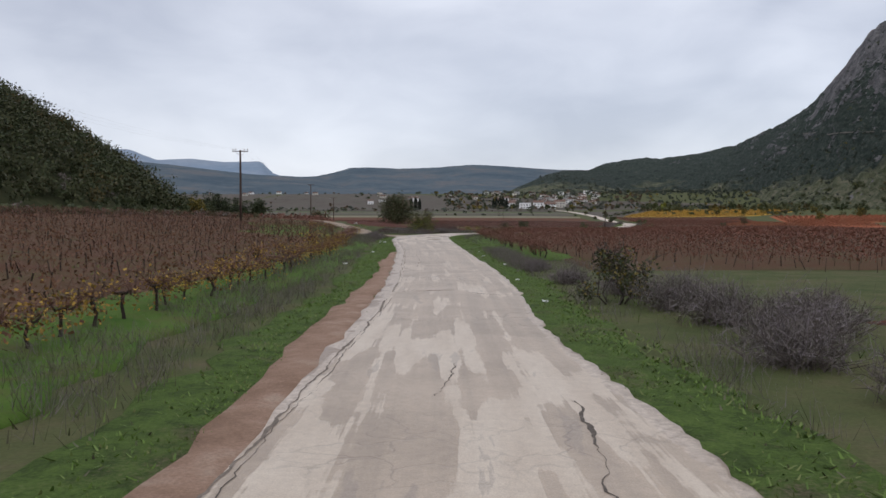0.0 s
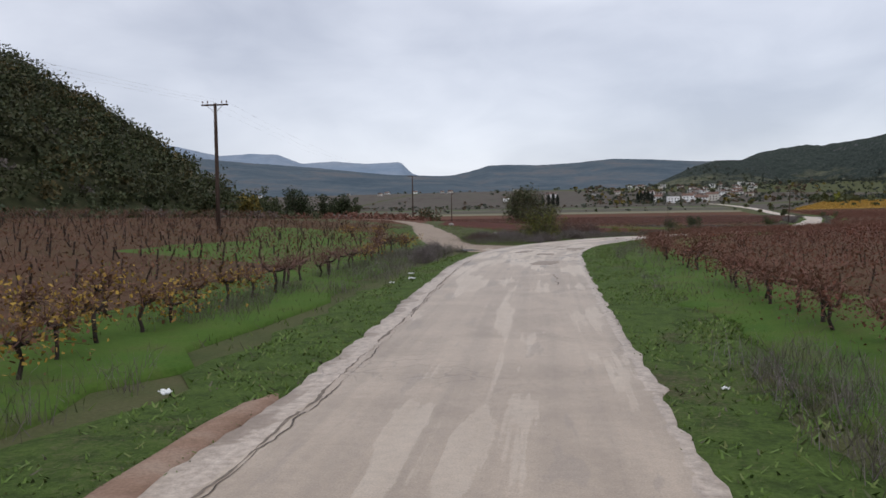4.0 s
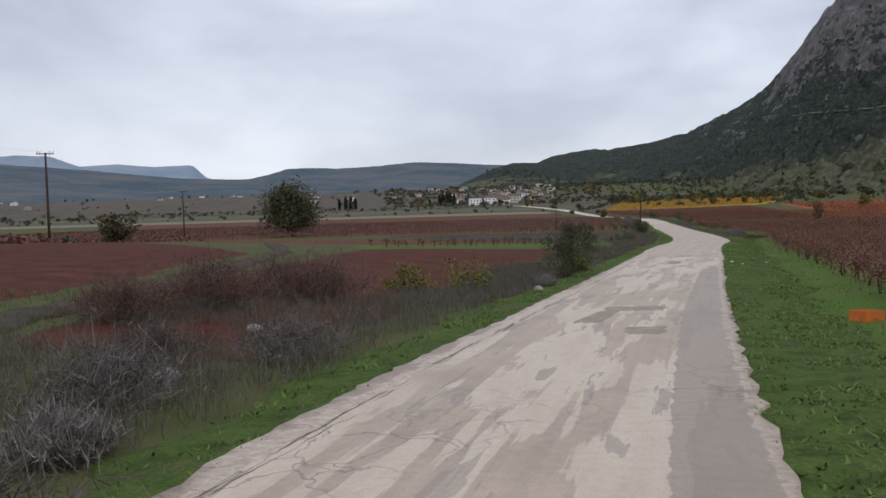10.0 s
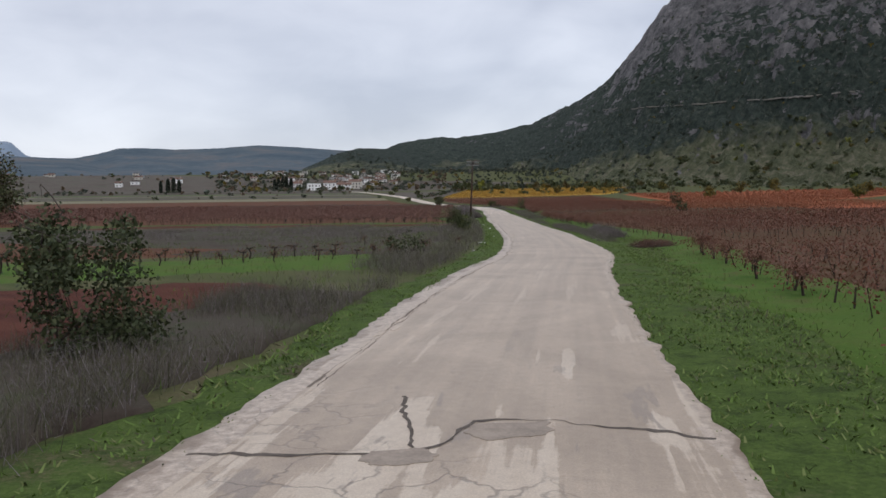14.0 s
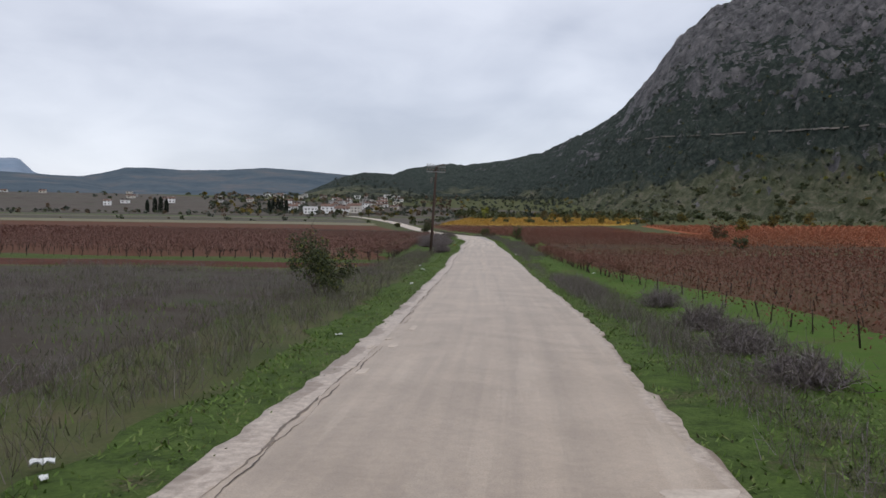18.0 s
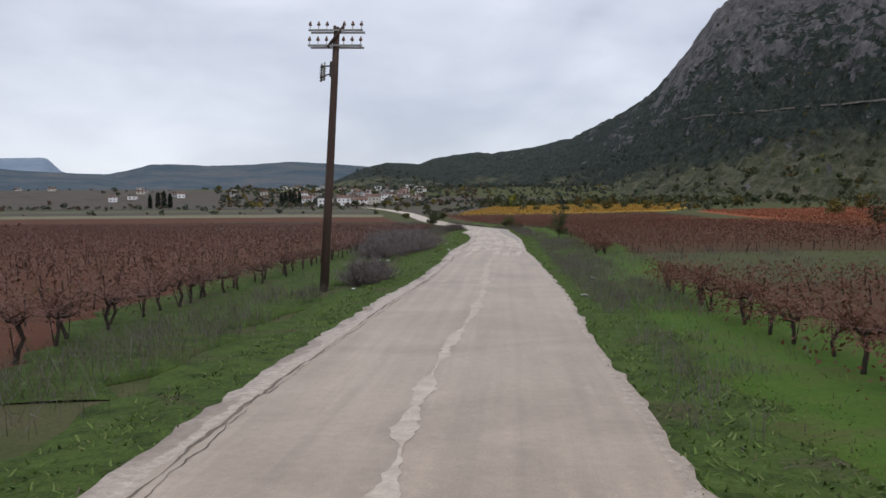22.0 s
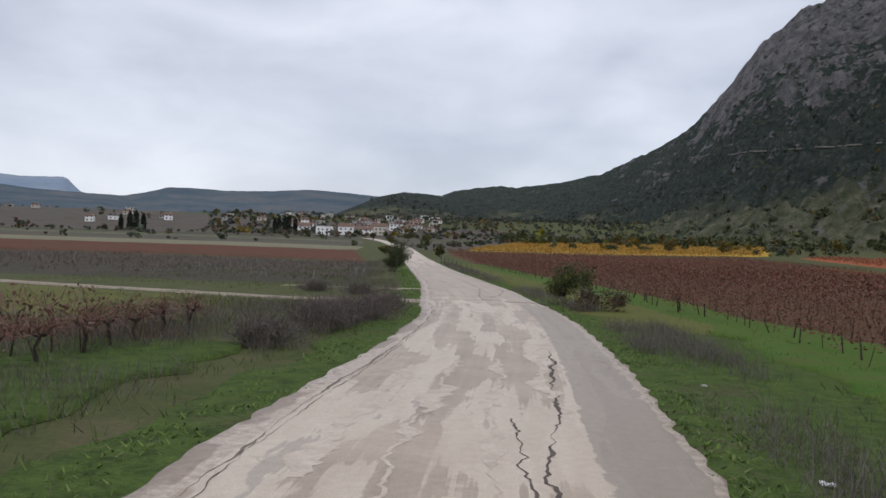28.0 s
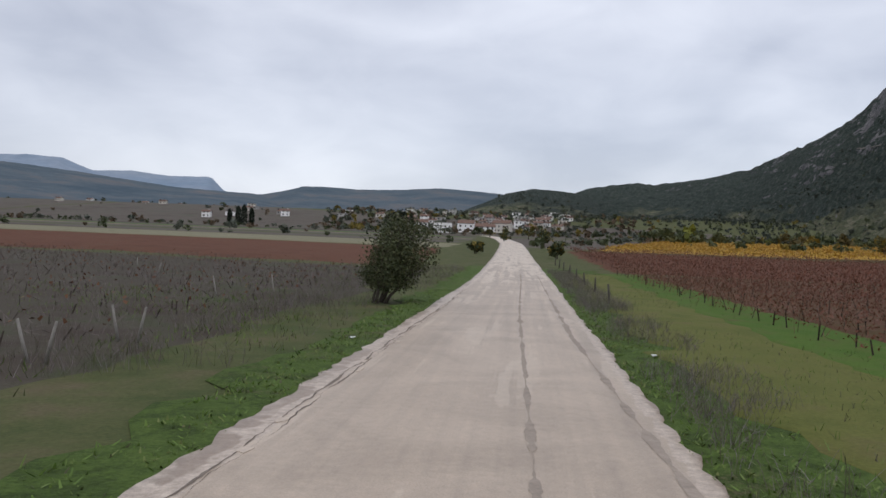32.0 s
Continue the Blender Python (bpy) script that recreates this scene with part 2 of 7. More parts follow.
    vor.feature = "DISTANCE_TO_EDGE"
    warp = m.node("ShaderNodeVectorMath")
    warp.operation = "MULTIPLY_ADD"
    wnz = m.node("ShaderNodeTexNoise", Scale=1.6, Detail=4.0)
    m.link(uv, wnz.inputs["Vector"])
    m.link(wnz.outputs["Color"], warp.inputs[0])
    warp.inputs[1].default_value = (0.9, 0.9, 0.9)
    m.link(uv, warp.inputs[2])
    m.link(warp.outputs[0], vor.inputs["Vector"])
    crack = m.ramp(vor.outputs["Distance"], (0.0, 1.0), (0.010, 0.8), (0.026, 0.0))
    mask = m.ramp(m.math("ADD", m.noise(uv, 0.13, 2, 0.5), m.math("MULTIPLY", wear.outputs[1], 0.12)), (0.60, 0.0), (0.70, 1.0))
    crack = m.math("MULTIPLY", m.math("MULTIPLY", crack, mask), 0.6)
    base = m.mix(crack, base, (0.12, 0.098, 0.080))
    col = m.mix(0.6, base, m.ramp(grit, (0.25, 0.30), (0.75, 0.70)), "OVERLAY")
    col = m.mix(0.35, col, m.ramp(grit2, (0.3, 0.36), (0.7, 0.66)), "OVERLAY")
    m.color(col)
    h = m.math("SUBTRACT", m.math("ADD", m.math("MULTIPLY", grit, 0.3), m.math("MULTIPLY", pale, 0.5)), crack)
    m.bump(h, 0.5, 0.02)


road_mat()


def plain_mat(name, c0, c1, scale=6.0, rough=0.8, stretch=(1, 1, 1), bump=0.3, spec=0.3):
    m = Mat(name, rough, spec)
    v = m.coords(stretch)
    a = m.noise(v, scale, 5, 0.65, 0.2)
    b = m.noise(v, scale * 6, 3, 0.6)
    m.color(m.mix(0.4, m.ramp(a, (0.35, c0), (0.65, c1)), m.ramp(b, (0.3, 0.38), (0.7, 0.64)), "OVERLAY"))
    m.bump(b, bump, 0.01)
    return m.m


plain_mat("cut_rock", (0.13, 0.12, 0.105), (0.21, 0.19, 0.165), 0.3, 0.95)
plain_mat("pole_wood", (0.055, 0.035, 0.028), (0.085, 0.055, 0.043), 5.0, 0.85, (1, 1, 0.12))
plain_mat("steel", (0.22, 0.22, 0.22), (0.30, 0.29, 0.28), 8.0, 0.5)
plain_mat("porcelain", (0.16, 0.10, 0.08), (0.24, 0.15, 0.11), 8.0, 0.3)
plain_mat("bark", (0.045, 0.036, 0.030), (0.085, 0.068, 0.055), 9.0, 0.95, (1, 1, 0.3), 0.8)
plain_mat("vine_bark", (0.030, 0.022, 0.018), (0.060, 0.045, 0.036), 14.0, 0.95, (1, 1, 0.3), 0.9)
plain_mat("grey_post", (0.20, 0.185, 0.165), (0.30, 0.28, 0.25), 9.0, 0.9)
plain_mat("dark_post", (0.05, 0.045, 0.04), (0.09, 0.08, 0.07), 9.0, 0.9)
plain_mat("white_plaster", (0.84, 0.83, 0.81), (0.92, 0.91, 0.89), 0.8, 0.9)
plain_mat("cream_plaster", (0.58, 0.54, 0.47), (0.66, 0.62, 0.55), 0.8, 0.9)
plain_mat("grey_plaster", (0.38, 0.37, 0.35), (0.47, 0.455, 0.43), 0.8, 0.9)
plain_mat("clay_tiles", (0.13, 0.078, 0.058), (0.20, 0.125, 0.095), 1.6, 0.85)
plain_mat("window_dark", (0.03, 0.035, 0.04), (0.05, 0.055, 0.06), 2.0, 0.2)
plain_mat("shutter_brown", (0.10, 0.06, 0.04), (0.13, 0.08, 0.05), 4.0, 0.6)
plain_mat("litter_white", (0.70, 0.70, 0.68), (0.80, 0.80, 0.78), 14.0, 0.5)
plain_mat("orange_plastic", (0.62, 0.15, 0.03), (0.70, 0.20, 0.05), 9.0, 0.4)
plain_mat("red_plastic", (0.45, 0.06, 0.04), (0.52, 0.09, 0.06), 9.0, 0.4)
plain_mat("pale_stone", (0.24, 0.225, 0.20), (0.36, 0.34, 0.31), 6.0, 0.9, bump=0.8)
plain_mat("gravel_stone", (0.21, 0.165, 0.125), (0.34, 0.275, 0.215), 3.0, 0.95, bump=0.6)
plain_mat("crack_fill", (0.075, 0.060, 0.050), (0.14, 0.115, 0.095), 10.0, 0.95)
plain_mat("seam_fill", (0.125, 0.100, 0.080), (0.23, 0.186, 0.148), 7.0, 0.95)
plain_mat("asphalt_patch", (0.255, 0.21, 0.17), (0.35, 0.288, 0.232), 4.0, 0.85, bump=0.7)
plain_mat("pale_patch", (0.47, 0.39, 0.315), (0.59, 0.50, 0.41), 3.0, 0.85, bump=0.5)
puddle = Mat("puddle_water", 0.06, 0.5)
puddle.bsdf.inputs["Base Color"].default_value = (0.22, 0.17, 0.13, 1)

foliage_mat("cane_red", (0.132, 0.058, 0.040), (0.155, 0.070, 0.048), (0.178, 0.085, 0.059), (0.141, 0.077, 0.055))
foliage_mat("cane_hill", (0.095, 0.045, 0.032), (0.128, 0.062, 0.044), (0.155, 0.085, 0.060), (0.110, 0.070, 0.052))
foliage_mat("leaf_red", (0.130, 0.049, 0.032), (0.163, 0.062, 0.037), (0.123, 0.056, 0.037), (0.150, 0.076, 0.046))
foliage_mat("cane_west", (0.125, 0.062, 0.047), (0.150, 0.074, 0.056), (0.170, 0.090, 0.068), (0.135, 0.080, 0.062))
foliage_mat("leaf_orange", (0.22, 0.075, 0.038), (0.27, 0.100, 0.045), (0.19, 0.070, 0.040), (0.24, 0.115, 0.055))
foliage_mat("leaf_yellow", (0.34, 0.20, 0.03), (0.40, 0.26, 0.05), (0.24, 0.12, 0.03), (0.27, 0.20, 0.04))
foliage_mat("leaf_brown", (0.12, 0.056, 0.03), (0.17, 0.085, 0.045), (0.095, 0.045, 0.03))
foliage_mat("cane_brown", (0.10, 0.062, 0.048), (0.15, 0.095, 0.075), (0.12, 0.085, 0.07))
foliage_mat("cane_grey", (0.10, 0.078, 0.070), (0.15, 0.122, 0.112), (0.075, 0.056, 0.048))
foliage_mat("grass_blade", (0.078, 0.130, 0.025), (0.112, 0.180, 0.034), (0.132, 0.190, 0.045), (0.155, 0.168, 0.060))
foliage_mat("dry_blade", (0.089, 0.083, 0.044), (0.123, 0.111, 0.075), (0.072, 0.078, 0.034), (0.081, 0.098, 0.038))
foliage_mat("weed_stalk", (0.123, 0.100, 0.088), (0.172, 0.146, 0.130), (0.090, 0.074, 0.062), (0.115, 0.108, 0.067))
foliage_mat("weed_violet", (0.170, 0.143, 0.145), (0.230, 0.197, 0.201), (0.128, 0.104, 0.102))
foliage_mat("rust_leaf", (0.075, 0.060, 0.022), (0.105, 0.080, 0.028), (0.062, 0.058, 0.024))
foliage_mat("pale_twig", (0.24, 0.22, 0.20), (0.32, 0.30, 0.275), (0.19, 0.175, 0.155))
foliage_mat("oak_leaf", (0.016, 0.024, 0.010), (0.028, 0.040, 0.015), (0.042, 0.055, 0.020), (0.035, 0.042, 0.016))
foliage_mat("slope_leaf", (0.034, 0.044, 0.034), (0.050, 0.060, 0.046), (0.070, 0.078, 0.056))
foliage_mat("olive_leaf", (0.045, 0.058, 0.026), (0.065, 0.08, 0.035), (0.09, 0.10, 0.05))
foliage_mat("ochre_leaf", (0.13, 0.095, 0.02), (0.20, 0.15, 0.03), (0.10, 0.09, 0.025))
foliage_mat("lime_leaf", (0.11, 0.13, 0.02), (0.17, 0.18, 0.03), (0.08, 0.10, 0.022), (0.22, 0.20, 0.035))
foliage_mat("hedge_leaf", (0.035, 0.048, 0.020), (0.055, 0.068, 0.028), (0.08, 0.085, 0.035))
foliage_mat("wood_leaf", (0.026, 0.034, 0.014), (0.044, 0.052, 0.021), (0.070, 0.072, 0.030), (0.058, 0.054, 0.028))
# leaves of distant trees, lightened to put haze into their colour
foliage_mat("hazed_leaf", (0.060, 0.076, 0.058), (0.085, 0.098, 0.072), (0.110, 0.110, 0.078))
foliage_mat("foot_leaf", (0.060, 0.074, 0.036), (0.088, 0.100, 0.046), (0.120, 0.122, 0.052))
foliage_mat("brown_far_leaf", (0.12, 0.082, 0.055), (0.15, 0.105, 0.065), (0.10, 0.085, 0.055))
foliage_mat("cypress_leaf", (0.014, 0.022, 0.014), (0.022, 0.032, 0.018))


def mountain_mat():
    """Scrubby limestone: dark bushes, pale ledges, and grey cliffs that thicken with height."""
    m = Mat("scrub_mountain", 0.95, 0.1)
    v = m.coords()
    ledge = m.coords((1.0, 1.0, 2.6))
    upright = m.coords((1.0, 1.0, 0.8))
    geo = m.node("ShaderNodeNewGeometry")
    pos = m.node("ShaderNodeSeparateXYZ")
    m.link(geo.outputs["Position"], pos.inputs[0])
    nrm = m.node("ShaderNodeSeparateXYZ")
    m.link(geo.outputs["Normal"], nrm.inputs[0])
    a = m.noise(upright, 0.055, 8, 0.76, 0.25)
    b = m.noise(v, 0.0085, 4, 0.6, 0.5)
    c = m.noise(v, 0.16, 4, 0.7)
    d = m.noise(ledge, 0.055, 4, 0.65, 0.4)
    tuft = m.noise(v, 0.09, 3, 0.7)
    scrub = m.ramp(c, (0.36, (0.030, 0.042, 0.036)), (0.54, (0.055, 0.070, 0.058)), (0.70, (0.108, 0.116, 0.094)))
    rock = m.ramp(a, (0.33, (0.062, 0.062, 0.066)), (0.48, (0.145, 0.140, 0.142)), (0.60, (0.235, 0.222, 0.220)), (0.74, (0.315, 0.285, 0.275)))
    low = m.node("ShaderNodeMapRange")
    for k, val in (("From Min", 14.0), ("From Max", 95.0), ("To Min", 0.75), ("To Max", 0.0)):
        low.inputs[k].default_value = val
    m.link(pos.outputs["Z"], low.inputs["Value"])
    meadow = m.ramp(tuft, (0.36, (0.078, 0.092, 0.052)), (0.52, (0.138, 0.142, 0.086)), (0.66, (0.215, 0.200, 0.140)))
    scrub = m.mix(m.ramp(m.math("ADD", low.outputs[0], m.math("MULTIPLY", m.math("SUBTRACT", b, 0.5), 1.4)), (0.28, 0.0), (0.50, 1.0)), scrub, meadow)
    high = m.node("ShaderNodeMapRange")
    for k, val in (("From Min", 110.0), ("From Max", 330.0), ("To Min", -0.13), ("To Max", 0.34)):
        high.inputs[k].default_value = val
    m.link(pos.outputs["Z"], high.inputs["Value"])
    steep = m.math("MULTIPLY", m.math("SUBTRACT", 0.80, nrm.outputs["Z"]), 0.6)
    k = m.math("ADD", m.math("ADD", d, m.math("MULTIPLY", m.math("SUBTRACT", b, 0.5), 1.1)), m.math("ADD", high.outputs[0], steep))
    k = m.math("ADD", k, m.math("MULTIPLY", m.math("SUBTRACT", tuft, 0.5), 0.55))
    m.color(m.mix(m.ramp(k, (0.660, 0.0), (0.715, 1.0)), scrub, rock))
    m.bump(m.math("ADD", m.math("MULTIPLY", a, 1.4), m.math("MULTIPLY", c, 0.5)), 1.0, 8.0)
    return m.m


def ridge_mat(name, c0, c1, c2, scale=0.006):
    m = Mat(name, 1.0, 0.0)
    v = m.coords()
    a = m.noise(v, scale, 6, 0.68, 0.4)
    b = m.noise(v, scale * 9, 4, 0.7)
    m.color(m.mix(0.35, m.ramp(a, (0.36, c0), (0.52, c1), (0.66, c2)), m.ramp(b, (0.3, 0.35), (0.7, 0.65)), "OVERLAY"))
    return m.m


mountain_mat()
# wooded ridges whose blue-grey base colour carries the haze of distance
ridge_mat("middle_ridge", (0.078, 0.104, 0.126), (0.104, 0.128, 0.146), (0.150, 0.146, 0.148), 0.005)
# haze over the farthest mountains is painted into this pale blue
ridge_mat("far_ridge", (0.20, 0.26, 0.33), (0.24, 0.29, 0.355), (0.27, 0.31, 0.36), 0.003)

# ---------------- shape helpers ----------------
RNG = np.random.default_rng(7)


def mesh_from(name, verts, faces, mats, idx=None, smooth=False):
    """A mesh out of an (n, 3) array and an (m, 3 or 4) array of faces."""
    verts, faces = np.asarray(verts, np.float32), np.asarray(faces, np.int32)
    me = bpy.data.meshes.new(name)
    k = faces.shape[1]
    me.vertices.add(len(verts))
    me.vertices.foreach_set("co", verts.ravel())
    me.loops.add(faces.size)
    me.loops.foreach_set("vertex_index", faces.ravel())
    me.polygons.add(len(faces))
    me.polygons.foreach_set("loop_start", np.arange(0, faces.size, k, dtype=np.int32))
    for mat in mats if isinstance(mats, (list, tuple)) else [mats]:
        me.materials.append(MATS[mat])
    if idx is not None:
        me.polygons.foreach_set("material_index", np.asarray(idx, np.int32))
    if smooth:
        me.polygons.foreach_set("use_smooth", np.ones(len(faces), bool))
    me.update(calc_edges=True)
    return me


def part(name, me, parent=None, label="", at=None):
    ob = new(name, me)
    ob.parent = parent
    if at is not None:
        ob.location = at
    return tagged(ob, label)


def quads(centre, along, across):
    """Loose four-cornered pieces: centre +- along +- across, each (n, 3)."""
    v = np.stack([centre - along - across, centre + along - across * 0.6, centre + along + across * 0.6, centre - along + across], 1)
    return v.reshape(-1, 3)


def qfaces(n):
    return np.arange(4 * n).reshape(n, 4)


def rand_unit(n):
    v = RNG.normal(size=(n, 3))
    return v / np.linalg.norm(v, axis=1, keepdims=True)


def leaf_cloud(centres, size, flat=0.0):
    """A small tilted piece of leaf at each centre."""
    n = len(centres)
    a, b = rand_unit(n), rand_unit(n)
    b -= (a * b).sum(1, keepdims=True) * a
    b /= np.linalg.norm(b, axis=1, keepdims=True) + 1e-6
    s = size * RNG.uniform(0.6, 1.3, (n, 1))
    return quads(np.asarray(centres), a * s, b * s * 0.75)


def stalks(base, height, lean, width):
    """Thin upright blades on the points base, narrowing upwards."""
    n = len(base)
    h = height * RNG.uniform(0.55, 1.15, (n, 1))
    az = RNG.uniform(0, 2 * np.pi, n)
    tip = np.stack([np.cos(az), np.sin(az), np.zeros(n)], 1) * RNG.uniform(0, 1, (n, 1)) * lean * h
    tip[:, 2:] = h
    side_az = RNG.uniform(0, 2 * np.pi, n)
    side = np.stack([np.cos(side_az), np.sin(side_az), np.zeros(n)], 1) * width
    v = np.stack([base - side, base + side, base + tip + side * 0.3, base + tip - side * 0.3], 1)
    return v.reshape(-1, 3)


def tube(pts, radii, sides=6):
    """A tapered limb along pts, with its ends closed."""
    pts = [Vector(p) for p in pts]
    verts, faces = [], []
    for i, p in enumerate(pts):
        d = (pts[min(i + 1, len(pts) - 1)] - pts[max(i - 1, 0)]).normalized()
        u = d.cross(Vector((0.31, 0.92, 0.22))).normalized()
        w = d.cross(u)
        for k in range(sides):
            a = 2 * math.pi * k / sides
            verts.append(tuple(p + (u * math.cos(a) + w * math.sin(a)) * radii[i]))
    for i in range(len(pts) - 1):
        for k in range(sides):
            a, b = i * sides + k, i * sides + (k + 1) % sides
            faces.append((a, b, b + sides, a + sides))
    n = len(verts)
    verts += [tuple(pts[0]), tuple(pts[-1])]
    last = (len(pts) - 1) * sides
    for k in range(sides):
        faces.append((n, (k + 1) % sides, k, n))
        faces.append((n + 1, last + k, last + (k + 1) % sides, n + 1))
    return verts, faces


def join(*pieces):
    verts, faces = [], []
    for v, f in pieces:
        o = len(verts)
        verts += list(v)
        faces += [tuple(i + o for i in q) for q in f]
    return verts, faces


def mesh_py(name, piece, mat, smooth=False):
    me = bpy.data.meshes.new(name)
    me.from_pydata(piece[0], [], [tuple(dict.fromkeys(q)) for q in piece[1]])
    me.materials.append(MATS[mat])
    if smooth:
        me.polygons.foreach_set("use_smooth", np.ones(len(me.polygons), bool))
    me.update()
    return me


def box(x0, y0, z0, x1, y1, z1, bevel=0.0):
    """A block with chamfered upright edges."""
    c = bevel
    ring = [(x0 + c, y0), (x1 - c, y0), (x1, y0 + c), (x1, y1 - c), (x1 - c, y1), (x0 + c, y1), (x0, y1 - c), (x0, y0 + c)] if c else [(x0, y0), (x1, y0), (x1, y1), (x0, y1)]
    n = len(ring)
    verts = [(x, y, z0) for x, y in ring] + [(x, y, z1) for x, y in ring]
    faces = [tuple(range(n))[::-1], tuple(range(n, 2 * n))] + [(k, (k + 1) % n, n + (k + 1) % n, n + k) for k in range(n)]
    return verts, faces


# ---------------- lie of the land ----------------
G_Y = (-300, 0, 20, 40, 60, 80, 100, 120, 140, 160, 180, 200, 220, 240, 260, 280, 300, 320, 340, 360, 400, 450, 500, 600, 700, 800, 900, 971, 1100, 1250, 1577, 2200, 4900)
G_Z = (1, .39, .28, .35, .55, .65, .6, .45, .18, -.1, -.28, -.44, -.57, -.64, -.67, -.62, -.46, -.24, -.05, .07, .08, .35, 1.3, 4.3, 6.8, 9.3, 11.4, 13.5, 27, 40, 48, 60, 90)
C_Y = (-60, 0, 7, 17, 24, 31, 44, 54, 67, 77, 88, 99, 107, 117, 123, 130, 136, 144, 154, 162, 170, 181, 192, 205, 216, 236, 260, 288, 298, 305, 320, 335, 349, 356, 365, 373, 385, 400, 432, 455, 500, 560, 600, 700, 800, 900, 975)
C_X = (6, -.1, -.8, -2.3, -3.2, -4.1, -6.4, -8, -10.5, -12.3, -14, -14, -13.4, -11.9, -10.5, -8.8, -7.2, -4.9, -2.2, 0, 2.3, 5.5, 9, 12.1, 14.3, 17.5, 21.6, 25.9, 27.5, 28.8, 31.3, 32.6, 34, 35.1, 36.3, 37.1, 37.5, 37.8, 37.3, 37, 35.8, 34, 32.5, 26, 17, 5, -5)


def smooth_curve(ys, xs, at, width):
    """The polyline through (ys, xs), smoothed over the given width."""
    k = np.linspace(-1, 1, 9)
    w = 1 - k * k * 0.9
    return sum(wi * np.interp(np.asarray(at, float) + ki * width, ys, xs) for ki, wi in zip(k, w)) / w.sum()


def road_x(y):
    return smooth_curve(C_Y, C_X, y, 6.0)


def step(a, b, x):
    t = np.clip((x - a) / (b - a), 0, 1)
    return t * t * (3 - 2 * t)


def land(x, y):
    """The height of the ground."""
    x, y = np.asarray(x, float), np.asarray(y, float)
    z = smooth_curve(G_Y, G_Z, y, 12.0)
    off = x - np.interp(y, C_Y, C_X)
    rise = np.clip(-off - 7, 0, 60)
    z = z + 0.075 * np.minimum(rise, 34) * (1 - 0.9 * step(130, 250, y))
    z = z + np.clip(off - 60, 0, 400) * 0.012 * step(150, 320, y)
    z = z + 0.05 * np.sin(x * 0.35 + y * 0.11) * np.sin(y * 0.23) * step(3.5, 8, np.abs(off))
    return z


def grid_mesh(name, xs, ys, zs, mat, smooth=True):
    nx, ny = len(xs), len(ys)
    gx, gy = np.meshgrid(xs, ys)
    v = np.stack([gx, gy, zs], -1).reshape(-1, 3)
    i = np.arange(nx * ny).reshape(ny, nx)
    f = np.stack([i[:-1, :-1], i[:-1, 1:], i[1:, 1:], i[1:, :-1]], -1).reshape(-1, 4)
    return mesh_from(name, v, f, mat, smooth=smooth)


xs = np.concatenate([np.linspace(-4800, -700, 24), np.linspace(-600, -170, 22), np.arange(-160, -60, 4.0), np.arange(-60, 64, 1.6), np.arange(66, 230, 4.0), np.linspace(240, 700, 24), np.linspace(800, 4800, 21)])
ys = np.concatenate([np.linspace(-1200, -80, 15), np.arange(-60, 480, 4.0), np.arange(480, 620, 5.0), np.linspace(630, 1300, 40), np.linspace(1400, 4900, 22)])
gx, gy = np.meshgrid(xs, ys)
tagged(new("ground", grid_mesh("ground", xs, ys, land(gx, gy) - 0.05, "olive_turf")), "uneven olive-green and brown turf of a wide valley floor", "ground", kind="structure")


